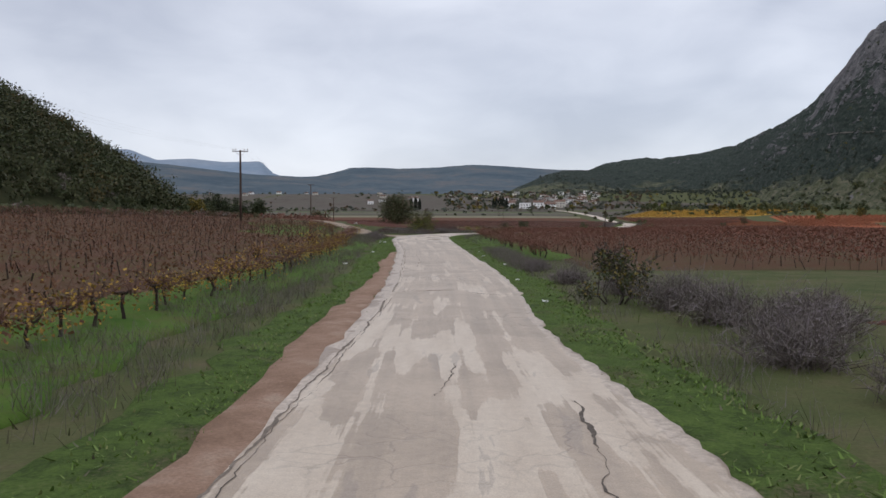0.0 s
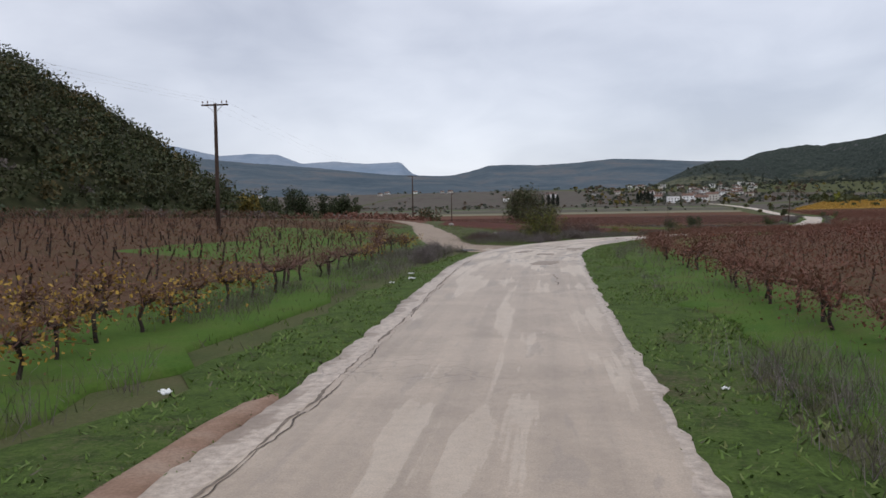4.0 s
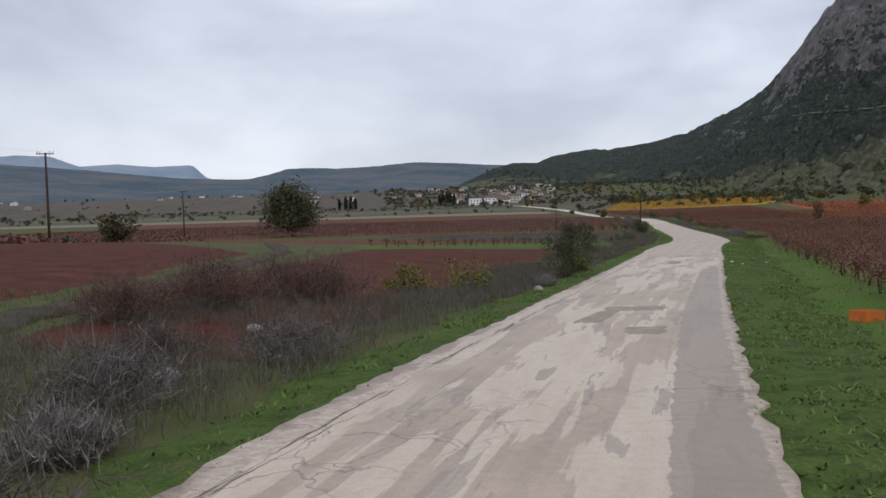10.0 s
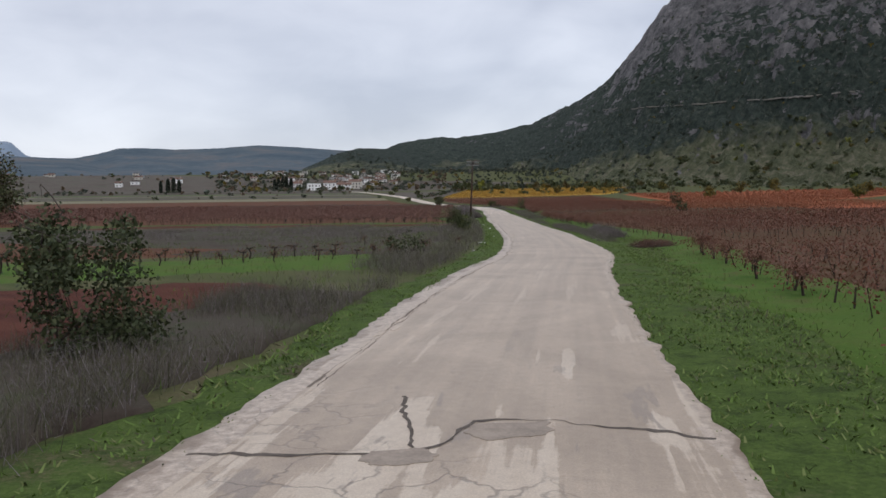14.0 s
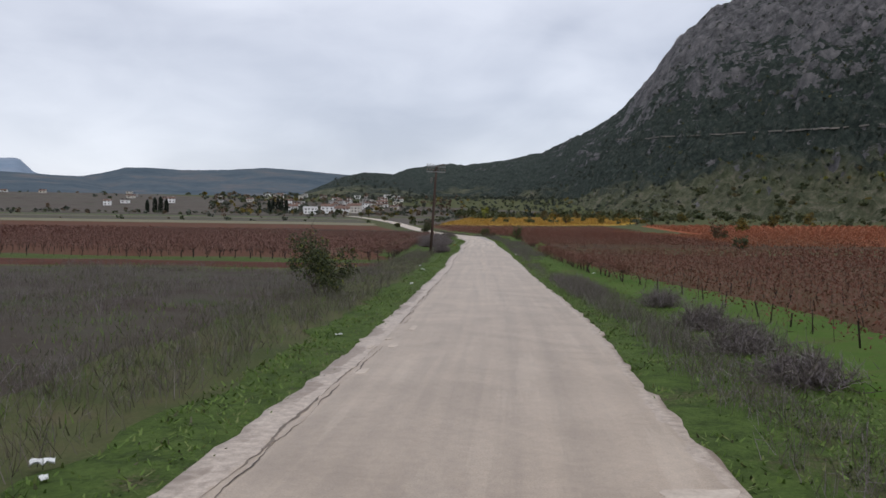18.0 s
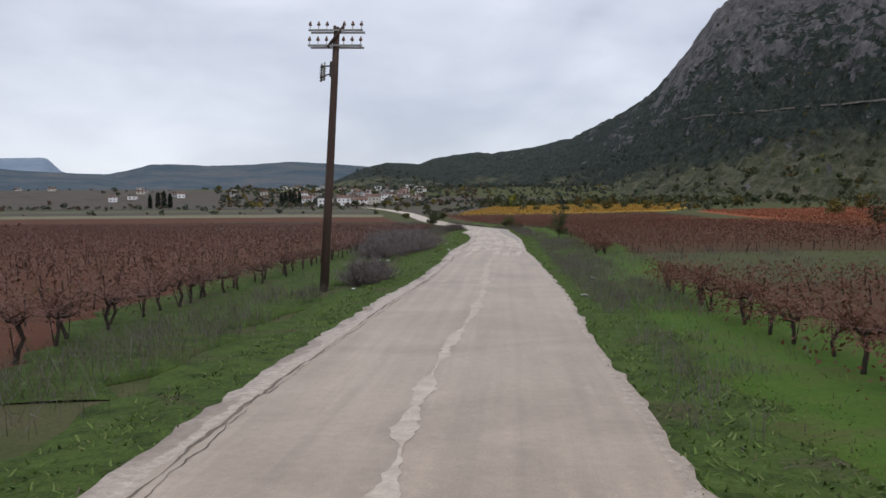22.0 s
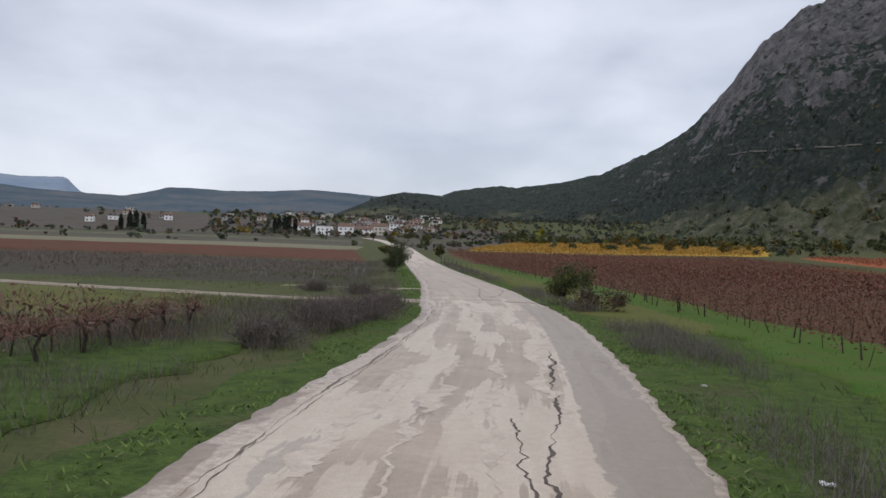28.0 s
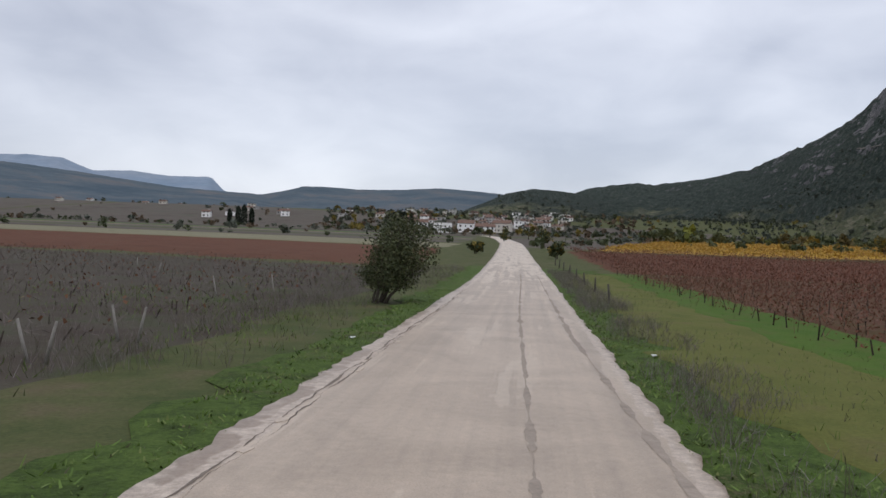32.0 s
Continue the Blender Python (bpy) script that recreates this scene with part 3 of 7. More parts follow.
def ribbon(name, centre, half, mat, lift, label, category, edge=0.25, cross=7, skirt=0.10, step_m=1.0, parent=None, kind="structure", sides=None):
    """A strip that lies on the land along the line centre, with ragged edges and a thin side face; sides: own left and right half-widths by y."""
    c = np.asarray(centre, float)
    d = np.concatenate([[0], np.cumsum(np.hypot(*np.diff(c, axis=0).T))])
    s = np.arange(0, d[-1], step_m)
    x, y = np.interp(s, d, c[:, 0]), np.interp(s, d, c[:, 1])
    tx, ty = np.gradient(x), np.gradient(y)
    ln = np.hypot(tx, ty)
    nx, ny = ty / ln, -tx / ln
    hw = np.interp(s, np.linspace(0, d[-1], len(np.atleast_1d(half))), np.atleast_1d(half)) if np.ndim(half) else np.full(len(s), half)
    rag = lambda k: edge * np.array([noise.noise(Vector((si * 1.9, k * 17.3, 0))) * 0.8 + noise.noise(Vector((si * 0.13, k * 7.1, 3))) * 0.6 + noise.noise(Vector((si * 5.3, k * 3.7, 8))) * 0.5 for si in s])
    el, er = (-hw, hw) if sides is None else (-np.interp(y, sides[0], sides[1]), np.interp(y, sides[0], sides[2]))
    el, er = el + rag(1), er + rag(2)
    us = np.linspace(0, 1, cross)
    u = el[:, None] * (1 - us) + er[:, None] * us
    px, py = x[:, None] + nx[:, None] * u, y[:, None] + ny[:, None] * u
    crown = lift + 0.03 * (1 - (2 * us - 1) ** 2 if sides is None else 1 - np.clip(u / 2.72, -1, 1) ** 2)
    pz = land(px, py) + crown
    if sides is None:
        pz[0] -= skirt + lift
        pz[-1] -= skirt + lift
    top = np.stack([px, py, pz], -1)
    low = top[:, [0, -1]].copy()
    low[:, 0, :2] -= np.stack([nx, ny], -1) * 0.06
    low[:, 1, :2] += np.stack([nx, ny], -1) * 0.06
    low[..., 2] -= skirt + lift
    allv = np.concatenate([low[:, :1], top, low[:, 1:]], 1)
    n, k = allv.shape[:2]
    i = np.arange(n * k).reshape(n, k)
    f = np.stack([i[:-1, :-1], i[:-1, 1:], i[1:, 1:], i[1:, :-1]], -1).reshape(-1, 4)
    me = mesh_from(name, allv.reshape(-1, 3), f, mat, smooth=True)
    uu = np.concatenate([u[:, :1], u, u[:, -1:]], 1)
    uvl = np.stack([uu, np.repeat(s[:, None], k, 1)], -1).reshape(-1, 2)
    layer = me.uv_layers.new(name="along")
    layer.data.foreach_set("uv", uvl[f.ravel()].astype(np.float32).ravel())
    ob = new(name, me)
    tagged(ob, label, category, kind=kind)
    return ob, allv, uu, s


road_y = np.concatenate([np.arange(-40, 520, 2.0), np.arange(520, 985, 6.0)])
# how far the surface reaches to the west and to the east of its middle line
RW_Y = (-40, 8, 14, 20, 45, 60, 75, 85, 95, 110, 120, 127, 132, 165, 175, 184, 192, 205, 218, 235, 250, 260, 266, 275, 282, 292, 300, 305, 318, 330, 340, 349, 356, 365, 371, 376, 406, 430, 1000)
RW_O = (2.65, 2.6, 2.3, 2.1, 2.15, 2.3, 2.8, 2.9, 3, 2.9, 2.95, 2.85, 2.65, 2.7, 2.95, 2.95, 2.52, 2.6, 2.7, 2.6, 2.6, 2.95, 2.95, 2.8, 2.5, 2.45, 2.7, 2.9, 2.65, 2.15, 2.35, 3.05, 2.85, 2.6, 2.6, 2.9, 2.87, 2.8, 2.7)
RE_Y = (-40, 8, 13, 19, 24, 35, 42, 47, 58, 73, 85, 90, 98, 105, 110, 121, 135, 142, 153, 163, 170, 183, 187, 193, 200, 209, 218, 235, 252, 266, 276, 289, 297, 303, 318, 328, 337, 355, 368, 380, 392, 406, 1000)
RE_O = (2.75, 2.73, 2.5, 2.35, 2.6, 2.7, 2.8, 2.6, 2.55, 2.78, 2.9, 2.82, 2.65, 2.9, 2.8, 2.64, 2.66, 2.55, 2.6, 2.7, 2.55, 2.45, 2.7, 3.0, 2.9, 2.6, 2.8, 2.78, 2.63, 2.62, 2.77, 2.7, 2.4, 2.08, 1.95, 2.4, 2.8, 2.95, 2.95, 2.75, 2.82, 2.6, 2.65)
R_Y = np.arange(-40, 1000, 2.0)
R_W, R_E = np.interp(R_Y, RW_Y, RW_O), np.interp(R_Y, RE_Y, RE_O)
road, rv, ru, rs = ribbon("road", np.stack([road_x(road_y), road_y], 1), 2.72, "worn_road", 0.05, "pale worn tan-grey country road with cracks and patches", "road", 0.15, 25, 0.12, 0.3, sides=(R_Y, R_W, R_E))
# the distance from the surface's own edge, west or east
rim = np.where(ru < 0, np.interp(rv[..., 1], R_Y, R_W) + ru, np.interp(rv[..., 1], R_Y, R_E) - ru)
# how worn the surface is along the way: pale skins, grey plates, dusty edges; past y 440 only paler
W_Y = (-40, 0, 25, 45, 70, 82, 98, 108, 125, 160, 170, 190, 280, 296, 300, 325, 350, 378, 384, 440, 500)
W_PALE = (.8, .8, .55, .25, .45, .8, .75, .6, .8, .85, .3, .12, .10, .15, .7, .75, .85, .8, .15, .3, 1.2)
W_GREY = (.35, .35, .35, .25, .35, .8, .8, .25, .6, .75, .2, .05, .05, .10, .35, .35, .45, .35, .05, .0, .0)
wear = np.zeros((rv.shape[0], rv.shape[1], 4), np.float32)
wear[..., 0] = np.interp(rv[..., 1], W_Y, W_PALE)
wear[..., 1] = np.interp(rv[..., 1], W_Y, W_GREY)
wear[..., 2] = np.where(ru < 0, step(0.62, 0.30, rim), step(0.32, 0.08, rim))
wear[..., 3] = step(1.35, 1.75, ru) * np.interp(rv[..., 1], (100, 106, 146, 156, 300, 322, 376, 380), (0, 1, 1, 0, 0, 0.75, 0.75, 0))
ca = road.data.color_attributes.new("wear", "FLOAT_COLOR", "POINT")
ca.data.foreach_set("color", wear.ravel())

# verge of green turf on both sides
V_Y = (-40, 55, 70, 190, 205, 240, 262, 300, 330, 480)
V_E = (0.7, 0.8, 1.8, 1.9, 2.9, 2.4, 1.9, 1.8, 2.2, 2.6)
V_W = (0.75, 0.8, 0.75, 0.75, 0.75, 0.8, 1.0, 1.1, 0.9, 0.8)
for side, name, widths in ((-1, "verge_west", V_W), (1, "verge_east", V_E)):
    y = np.arange(-40, 480, 2.0)
    hw = np.interp(y, V_Y, widths)
    ribbon(name, np.stack([road_x(y) + side * (2.3 + hw), y], 1), hw + 0.3, "green_turf", 0.0, "strip of short bright green grass beside the road", "grass verge", 0.9, 6, 0.03)
y = np.arange(-30, 56, 2.0)
ribbon("dirt_shoulder", np.stack([road_x(y) - 2.48, y], 1), [0.12, 0.12, 0.12, 0.15, 0.5, 0.44, 0.40, 0.38, 0.1], "shoulder_soil", 0.055, "strip of bare reddish-brown soil along the road edge", "road shoulder", 0.35, 4, 0.05)

TRACK1 = [(-14.5, 95.4), (-19.3, 96.2), (-22.9, 99.4), (-25.3, 105.2), (-27.2, 111.5), (-29.6, 118), (-32.3, 124.6), (-36.6, 134.6), (-41.5, 140), (-49, 142.5), (-58, 143)]
ribbon("dirt_track", TRACK1, [4.4, 3.5, 2.3, 2.0, 1.8, 1.5, 1.35, 1.35, 1.35, 1.35, 1.35, 1.35], "dirt_track", 0.02, "pale brown unpaved track with stones and puddles", "dirt track", 0.5, 7, 0.08)
ribbon("gravel_track", [(35.5, 378.9), (32, 378.9), (27, 379.4), (22, 381.2), (12, 385), (-6, 392), (-40, 404)], [1.9, 0.9, 0.6, 0.5, 0.45, 0.4, 0.4, 0.35, 0.3, 0.3, 0.3, 0.3], "pale_track", 0.02, "narrow pale gravel track leaving the road", "gravel track", 0.3, 5, 0.06)
ribbon("field_path", [(36, 391.5), (32, 391.3), (29, 391), (25.5, 391)], [1.0, .5, .35, .3], "pale_track", 0.02, "faint pale wheel path through the grass", "field path", 0.3, 4, 0.05)


def field(name, corners, mat, label, category, lift=0.03, cell=5.0, rough=0.35):
    """A four-cornered plot, in order round its edge, laid on the land."""
    a, b, c, d = (np.array(p, float) for p in corners)
    nu = max(2, int(max(np.linalg.norm(b - a), np.linalg.norm(c - d)) / cell) + 2)
    nv = max(2, int(max(np.linalg.norm(d - a), np.linalg.norm(c - b)) / cell) + 2)
    u, v = np.meshgrid(np.linspace(0, 1, nu), np.linspace(0, 1, nv))
    p = (a * ((1 - u) * (1 - v))[..., None] + b * (u * (1 - v))[..., None] + c * (u * v)[..., None] + d * ((1 - u) * v)[..., None])
    rim = ((u == 0) | (u == 1) | (v == 0) | (v == 1))[..., None]
    p = p + rim * RNG.uniform(-rough, rough, p.shape)
    z = land(p[..., 0], p[..., 1]) + lift
    z = z - rim[..., 0] * (lift + 0.056)
    i = np.arange(nu * nv).reshape(nv, nu)
    f = np.stack([i[:-1, :-1], i[:-1, 1:], i[1:, 1:], i[1:, :-1]], -1).reshape(-1, 4)
    me = mesh_from(name, np.concatenate([p, z[..., None]], -1).reshape(-1, 3), f, mat, smooth=True)
    return tagged(new(name, me), label, category, kind="structure")


field("track_mouth", [(-16.7, 88.5), (-17.5, 88.8), (-21.7, 97.0), (-16.9, 97.0)], "dirt_track", "worn brown earth where an unpaved track meets the road", "dirt track", 0.044, 0.5, 0.12)
field("field_bare_east", [(6.6, 2), (34, 0), (34, 21), (7.4, 25.5)], "red_soil", "bare ploughed dark red soil", "field")
field("field_bare_west", [(-15.6, 127), (-1.8, 183), (-21, 171), (-21.5, 128)], "red_soil", "bare ploughed dark red soil", "field", cell=2.5)
field("field_bare_far", [(-24, 130), (-25.5, 162), (-48, 181), (-35, 137)], "red_soil", "bare ploughed dark red soil", "field")
ribbon("grass_balk", [(-22.4, 124), (-22.6, 145), (-24.5, 163), (-30, 180)], 0.6, "grey_weeds", 0.03, "strip of pale dry grass between two bare fields", "grass strip", 0.4, 4, 0.05)
field("field_green_west", [(-20.5, 171), (3.4, 191.2), (1.2, 197), (-24, 177.5)], "vineyard_grass", "green grass strip under rows of old vines", "field", 0.06, 2.5, 0.8)
field("field_red_strip", [(-60, 180), (-24, 178), (0.6, 198.6), (-60, 214)], "red_field", "dark red fallow field", "field", 0.05)
field("field_dull_west", [(-60, 190), (2.6, 192), (13.6, 247), (-60, 246)], "grey_weeds", "fallow field of grey dry weeds", "field", 0.03)
field("field_plough_west", [(-30, 247), (13.3, 249.5), (14.0, 256.6), (-30, 257.5)], "red_soil", "narrow strip of bare dark red soil", "field", 0.03)
field("field_grass_west", [(-60, 258), (13.8, 257.2), (15.4, 263.4), (-60, 263.4)], "green_turf", "green grass strip in front of a vineyard", "field", 0.03)
field("vineyard_floor_west", [(-140, 263.5), (15.4, 263.5), (28, 364.5), (-128, 412)], "red_field", "reddish vineyard floor with fallen leaves", "field", 0.03)
field("field_meadow_west", [(-24, 380.5), (28.6, 365), (33.8, 376), (-24, 396)], "meadow_olive", "rough olive-green meadow", "field", 0.02)
field("field_fallow_west", [(-110, 398), (31.5, 394), (30, 466), (-110, 470)], "grey_weeds", "old grey vineyard floor with dry weeds", "field", 0.03)
field("field_red_west", [(-190, 474), (28, 470), (22, 538), (-230, 548)], "red_field", "dark red vineyard strip", "field", 0.16, 8)
field("field_red_beyond", [(-190, 357), (-20, 358), (-40, 392), (-190, 440)], "red_field", "dark red vineyard", "field", 0.06, 8)
field("field_pale_west", [(-330, 552), (22, 541), (22, 578), (-380, 600)], "dry_grass", "pale strip of dry grass", "field", 0.15, 10)
field("field_brown_west", [(-380, 604), (21, 582), (14, 760), (-420, 800)], "plough_brown", "brown ploughed field", "field", 0.15, 12)
field("field_band_olive", [(-380, 628), (20, 602), (20, 628), (-385, 660)], "olive_turf", "dark olive strip of fallow land", "field", 0.24, 12)
field("field_band_pale", [(-390, 694), (18, 660), (17, 671), (-395, 708)], "dry_grass", "thin pale strip of dry grass", "field", 0.26, 12)
field("field_band_green", [(-400, 732), (16, 694), (15, 722), (-405, 768)], "vineyard_grass", "dull green strip of pasture", "field", 0.24, 12)
field("field_valley", [(-1700, 560), (-425, 606), (-425, 1330), (-1700, 1700)], "plough_brown", "brown fields in the wide valley", "field", 0.3, 40)
field("village_ground", [(-420, 944), (0, 864), (230, 1010), (-420, 1330)], "plough_brown", "olive-brown land round a village", "field", 0.2, 14)
field("field_far_west", [(-420, 806), (12, 768), (0, 860), (-420, 940)], "grey_weeds", "grey fallow field before the village", "field", 0.15, 14)
H_Y = (-40, 10, 30, 46, 62, 80, 91, 98, 107, 117, 124, 130)
H_O = (7.8, 7.6, 7.2, 6.7, 6.8, 7.4, 8.4, 13.2, 17.6, 22.4, 26.4, 30)
y = np.arange(-40, 124, 3.0)
ribbon("vine_grass_hill", [(-19.6, 78), (-21.9, 90), (-25.3, 99), (-30.2, 110), (-34.4, 120)], 1.7, "green_turf", 0.035, "strip of green grass between vines and a dirt track", "grass strip", 0.5, 5, 0.04)
ribbon("vineyard_floor_hill", np.stack([road_x(y) - np.interp(y, H_Y, H_O) + 0.4 - 22, y], 1), 22, "vineyard_floor", 0.02, "brown vineyard floor with fallen leaves", "field", 0.6, 16, 0.05, 3.0)
y = np.arange(-40, 92, 3.0)
ribbon("vine_grass_open", np.stack([road_x(np.arange(72, 112, 3.0)) - np.interp(np.arange(72, 112, 3.0), H_Y, H_O) - 5.5, np.arange(72, 112, 3.0)], 1), 5.0, "vineyard_grass", 0.045, "green grass between the rows of nearly bare vines", "grass strip", 1.0, 10, 0.05, 2.0)
ribbon("vine_grass_front", np.stack([road_x(y) - np.interp(y, H_Y, H_O) - 0.2, y], 1), 2.0, "vineyard_grass", 0.05, "green grass with fallen leaves under the first vine row", "grass strip", 0.9, 6, 0.05, 1.5)
y = np.arange(138, 182, 3.0)
ribbon("weed_strip_west", np.stack([road_x(y) - 6.3, y], 1), 1.8, "grey_weeds", 0.055, "strip of dull brown ground under dry weeds", "grass strip", 0.8, 6, 0.05)
field("field_behind_track", [(-160, 156), (-36, 132), (-48, 184), (-160, 250)], "red_field", "dark red field behind a dirt track", "field", 0.04)
field("field_mid_west", [(-220, 252), (-62, 200), (-62, 262), (-220, 340)], "red_field", "dark red vineyard plot", "field", 0.05)
E_Y = (30, 60, 172, 190, 203, 225, 232, 248, 276, 300, 317, 340, 361, 375, 393, 440)
E_O = (6.2, 6.4, 7.2, 7.0, 7.9, 7.7, 6.9, 6.0, 6.0, 6.6, 7.2, 8.0, 9.0, 8.6, 9.2, 9.0)
y = np.arange(44, 476, 3.0)
ribbon("vineyard_floor_east", np.stack([road_x(y) + np.interp(y, E_Y, E_O) + 34.2, y], 1), 32.5, "vineyard_floor", 0.02, "reddish-brown vineyard floor with fallen leaves", "field", 0.6, 22, 0.05, 3.0)
y = np.arange(46, 474, 2.0)
ribbon("vine_grass_east", np.stack([road_x(y) + np.interp(y, E_Y, E_O) + 0.3, y], 1), 1.9, "vineyard_grass", 0.045, "green grass with fallen leaves under the first vine row", "grass strip", 0.8, 6, 0.05)
field("vineyard_floor_end", [(46, 474), (118, 474), (128, 556), (44, 556)], "red_field", "dark red vineyard", "field", 0.04)
field("field_gap_east", [(29.0, 277), (84, 272), (88, 300), (33.8, 302)], "olive_turf", "rough olive grass between two vineyards", "field", 0.075)
ribbon("vine_grass_west", [(16.4, 262.2), (16.0, 268), (17.0, 286), (21.5, 312), (27.3, 362)], [1.0, 2.5, 2.6, 2.6, 2.6, 2.6, 2.6, 2.6, 2.6, 2.6], "green_turf", 0.045, "green grass under the first vine rows", "grass strip", 0.9, 6, 0.04)
y = np.arange(366, 470, 2.0)
ribbon("meadow_strip_east", np.stack([road_x(y) + 6.3, y], 1), 2.3, "meadow_olive", 0.04, "strip of yellowish-green grass along a vineyard", "grass strip", 1.3, 6, 0.04)
field("field_orange_near", [(88, 300), (116, 290), (150, 405), (121, 425)], "orange_field", "orange-red autumn vineyard floor", "field", 0.05)
field("field_orange_east", [(122, 428), (170, 405), (330, 560), (150, 575)], "orange_field", "orange-red autumn vineyard", "field", 0.10, 8)
field("field_yellow_east", [(50, 562), (146, 580), (250, 800), (105, 830)], "yellow_field", "bright yellow autumn vineyard", "field", 0.15, 8)
field("field_tan_east", [(36, 570), (49, 564), (103, 832), (24, 760)], "plough_brown", "brown fallow field by the road", "field", 0.1, 10)
field("field_yellow_corner", [(175, 330), (260, 300), (330, 420), (190, 385)], "yellow_field", "yellow autumn vineyard at the foot of the slope", "field", 0.1, 8)

# ---------------- mountains ----------------
EYE0 = (25.6, 279.0, 1.7)


def massif(name, bearings, elevs, dists, feet, mat, label, eye=EYE0, rough=(0.06, 0.02), nr=70, power=1.25, back=0.5, nb=260):
    """A range: along each bearing from eye the land climbs from the foot to a crest and falls behind it."""
    b = np.linspace(bearings[0], bearings[-1], nb)
    e = np.interp(b, bearings, elevs)
    dd, ft = np.interp(b, bearings, dists), np.interp(b, bearings, feet)
    top = eye[2] + dd * np.tan(np.radians(e))
    verts = []
    ts = np.concatenate([np.linspace(0, 1, nr), np.linspace(1.04, 1 + back, 8)])
    for j in range(nb):
        sb, cb = math.sin(radians(b[j])), math.cos(radians(b[j]))
        for t in ts:
            r = ft[j] + (dd[j] - ft[j]) * t
            x, y = eye[0] + r * sb, eye[1] + r * cb
            z0 = float(land(x, y)) - 3 if t <= 0 else zbase
            if t <= 0:
                zbase = z0
            if t <= 1:
                z = zbase + (top[j] - zbase) * (0.10 * t + 0.90 * t ** power)
            else:
                z = zbase + (top[j] - zbase) * max(0.0, 1 - ((t - 1) / back) ** 1.3)
            w = (top[j] - zbase) * min(1, 4 * t * max(0.0, 1.0 - 0.93 * min(t, 1)))
            q = Vector((x, y, 0)) * (5.0 / max(dd[j], 1)) * 1.6
            z += w * (rough[0] * noise.fractal(q * 2, 1.0, 2.1, 4) + rough[1] * noise.fractal(q * 9, 0.9, 2.1, 4))
            if t == 1:
                z += (top[j] - zbase) * 0.007 * rough[1] / 0.02 * noise.noise(q * 26)
            verts.append((x, y, z))
    k = len(ts)
    i = np.arange(nb * k).reshape(nb, k)
    f = np.stack([i[:-1, :-1], i[1:, :-1], i[1:, 1:], i[:-1, 1:]], -1).reshape(-1, 4)
    return tagged(new(name, mesh_from(name, verts, f, mat, smooth=True)), label, "mountain", kind="structure")


massif("mountain", (-6, -1.5, 1.5, 4, 7, 8, 13.5, 17.3, 19.5, 21.3, 23.4, 26.1, 29.9, 34, 42, 55, 75, 100),
       (0.3, 1.9, 3.5, 4.46, 4.82, 4.62, 5.63, 7.41, 8.73, 10.98, 13.76, 15.79, 16.5, 17.5, 18.5, 17, 14, 9),
       (1980, 2000, 2000, 2000, 1990, 1980, 1750, 1500, 1430, 1380, 1340, 1300, 1250, 1200, 1150, 1100, 1000, 900),
       (1000, 960, 920, 890, 850, 840, 740, 640, 600, 560, 530, 500, 470, 440, 420, 400, 380, 360),
       "scrub_mountain", "steep limestone mountain with dark scrub and grey crags", rough=(0.05, 0.06), nr=130, power=1.75, nb=420)

massif("hill_behind_village", (-9, -6, -4, -1.3, 0.3, 2, 3.6, 5, 9), (0.6, 1.5, 2.6, 3.77, 4.12, 4.05, 3.9, 3.0, 1.0),
       (1300, 1300, 1290, 1290, 1350, 1450, 1600, 1750, 1900), (1020, 1020, 1010, 1000, 1000, 980, 960, 940, 900), "scrub_mountain", "low dark wooded hill behind a village", rough=(0.05, 0.03), nr=40, nb=120)
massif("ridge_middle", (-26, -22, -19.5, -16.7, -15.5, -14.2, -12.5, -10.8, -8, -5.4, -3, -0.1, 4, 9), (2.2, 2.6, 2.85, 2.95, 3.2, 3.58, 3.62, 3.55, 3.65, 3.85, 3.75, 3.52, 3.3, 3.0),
       (3300,) * 14, (1900,) * 14, "middle_ridge", "long wooded ridge in the distance, coloured blue-grey for haze", eye=(-9, 67, 3), rough=(0.03, 0.02), nr=30)
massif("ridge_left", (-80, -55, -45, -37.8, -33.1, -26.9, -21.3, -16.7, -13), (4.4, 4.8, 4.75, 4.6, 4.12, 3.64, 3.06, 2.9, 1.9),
       (2700,) * 9, (1500,) * 9, "middle_ridge", "long wooded ridge, coloured dark blue for haze", eye=(-9, 67, 3), rough=(0.04, 0.02), nr=30)
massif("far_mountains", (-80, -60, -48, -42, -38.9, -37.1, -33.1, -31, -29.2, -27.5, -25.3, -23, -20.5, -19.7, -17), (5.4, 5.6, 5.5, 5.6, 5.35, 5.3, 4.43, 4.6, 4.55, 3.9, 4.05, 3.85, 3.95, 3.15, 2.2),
       (4100,) * 15, (3000,) * 15, "far_ridge", "mountains at the end of the valley, coloured pale blue for haze", eye=(-9, 67, 3), rough=(0.02, 0.015), nr=24)

# ---------------- wooded hill beside the road ----------------


def hill_z(x, y):
    """The hill's height over the plain."""
    foot = -66 - 6 * np.sin(y * 0.045) - 0.10 * np.clip(40 - y, 0, 200)
    d = np.clip(foot - x, 0, None)
    d2 = np.minimum(d, 94)
    h = 0.76 * d2 - 0.0040 * d2 * d2 + 0.05 * (d - d2)
    nose = step(192, 138, y - 0.18 * d)
    return np.maximum(h, 0) * nose


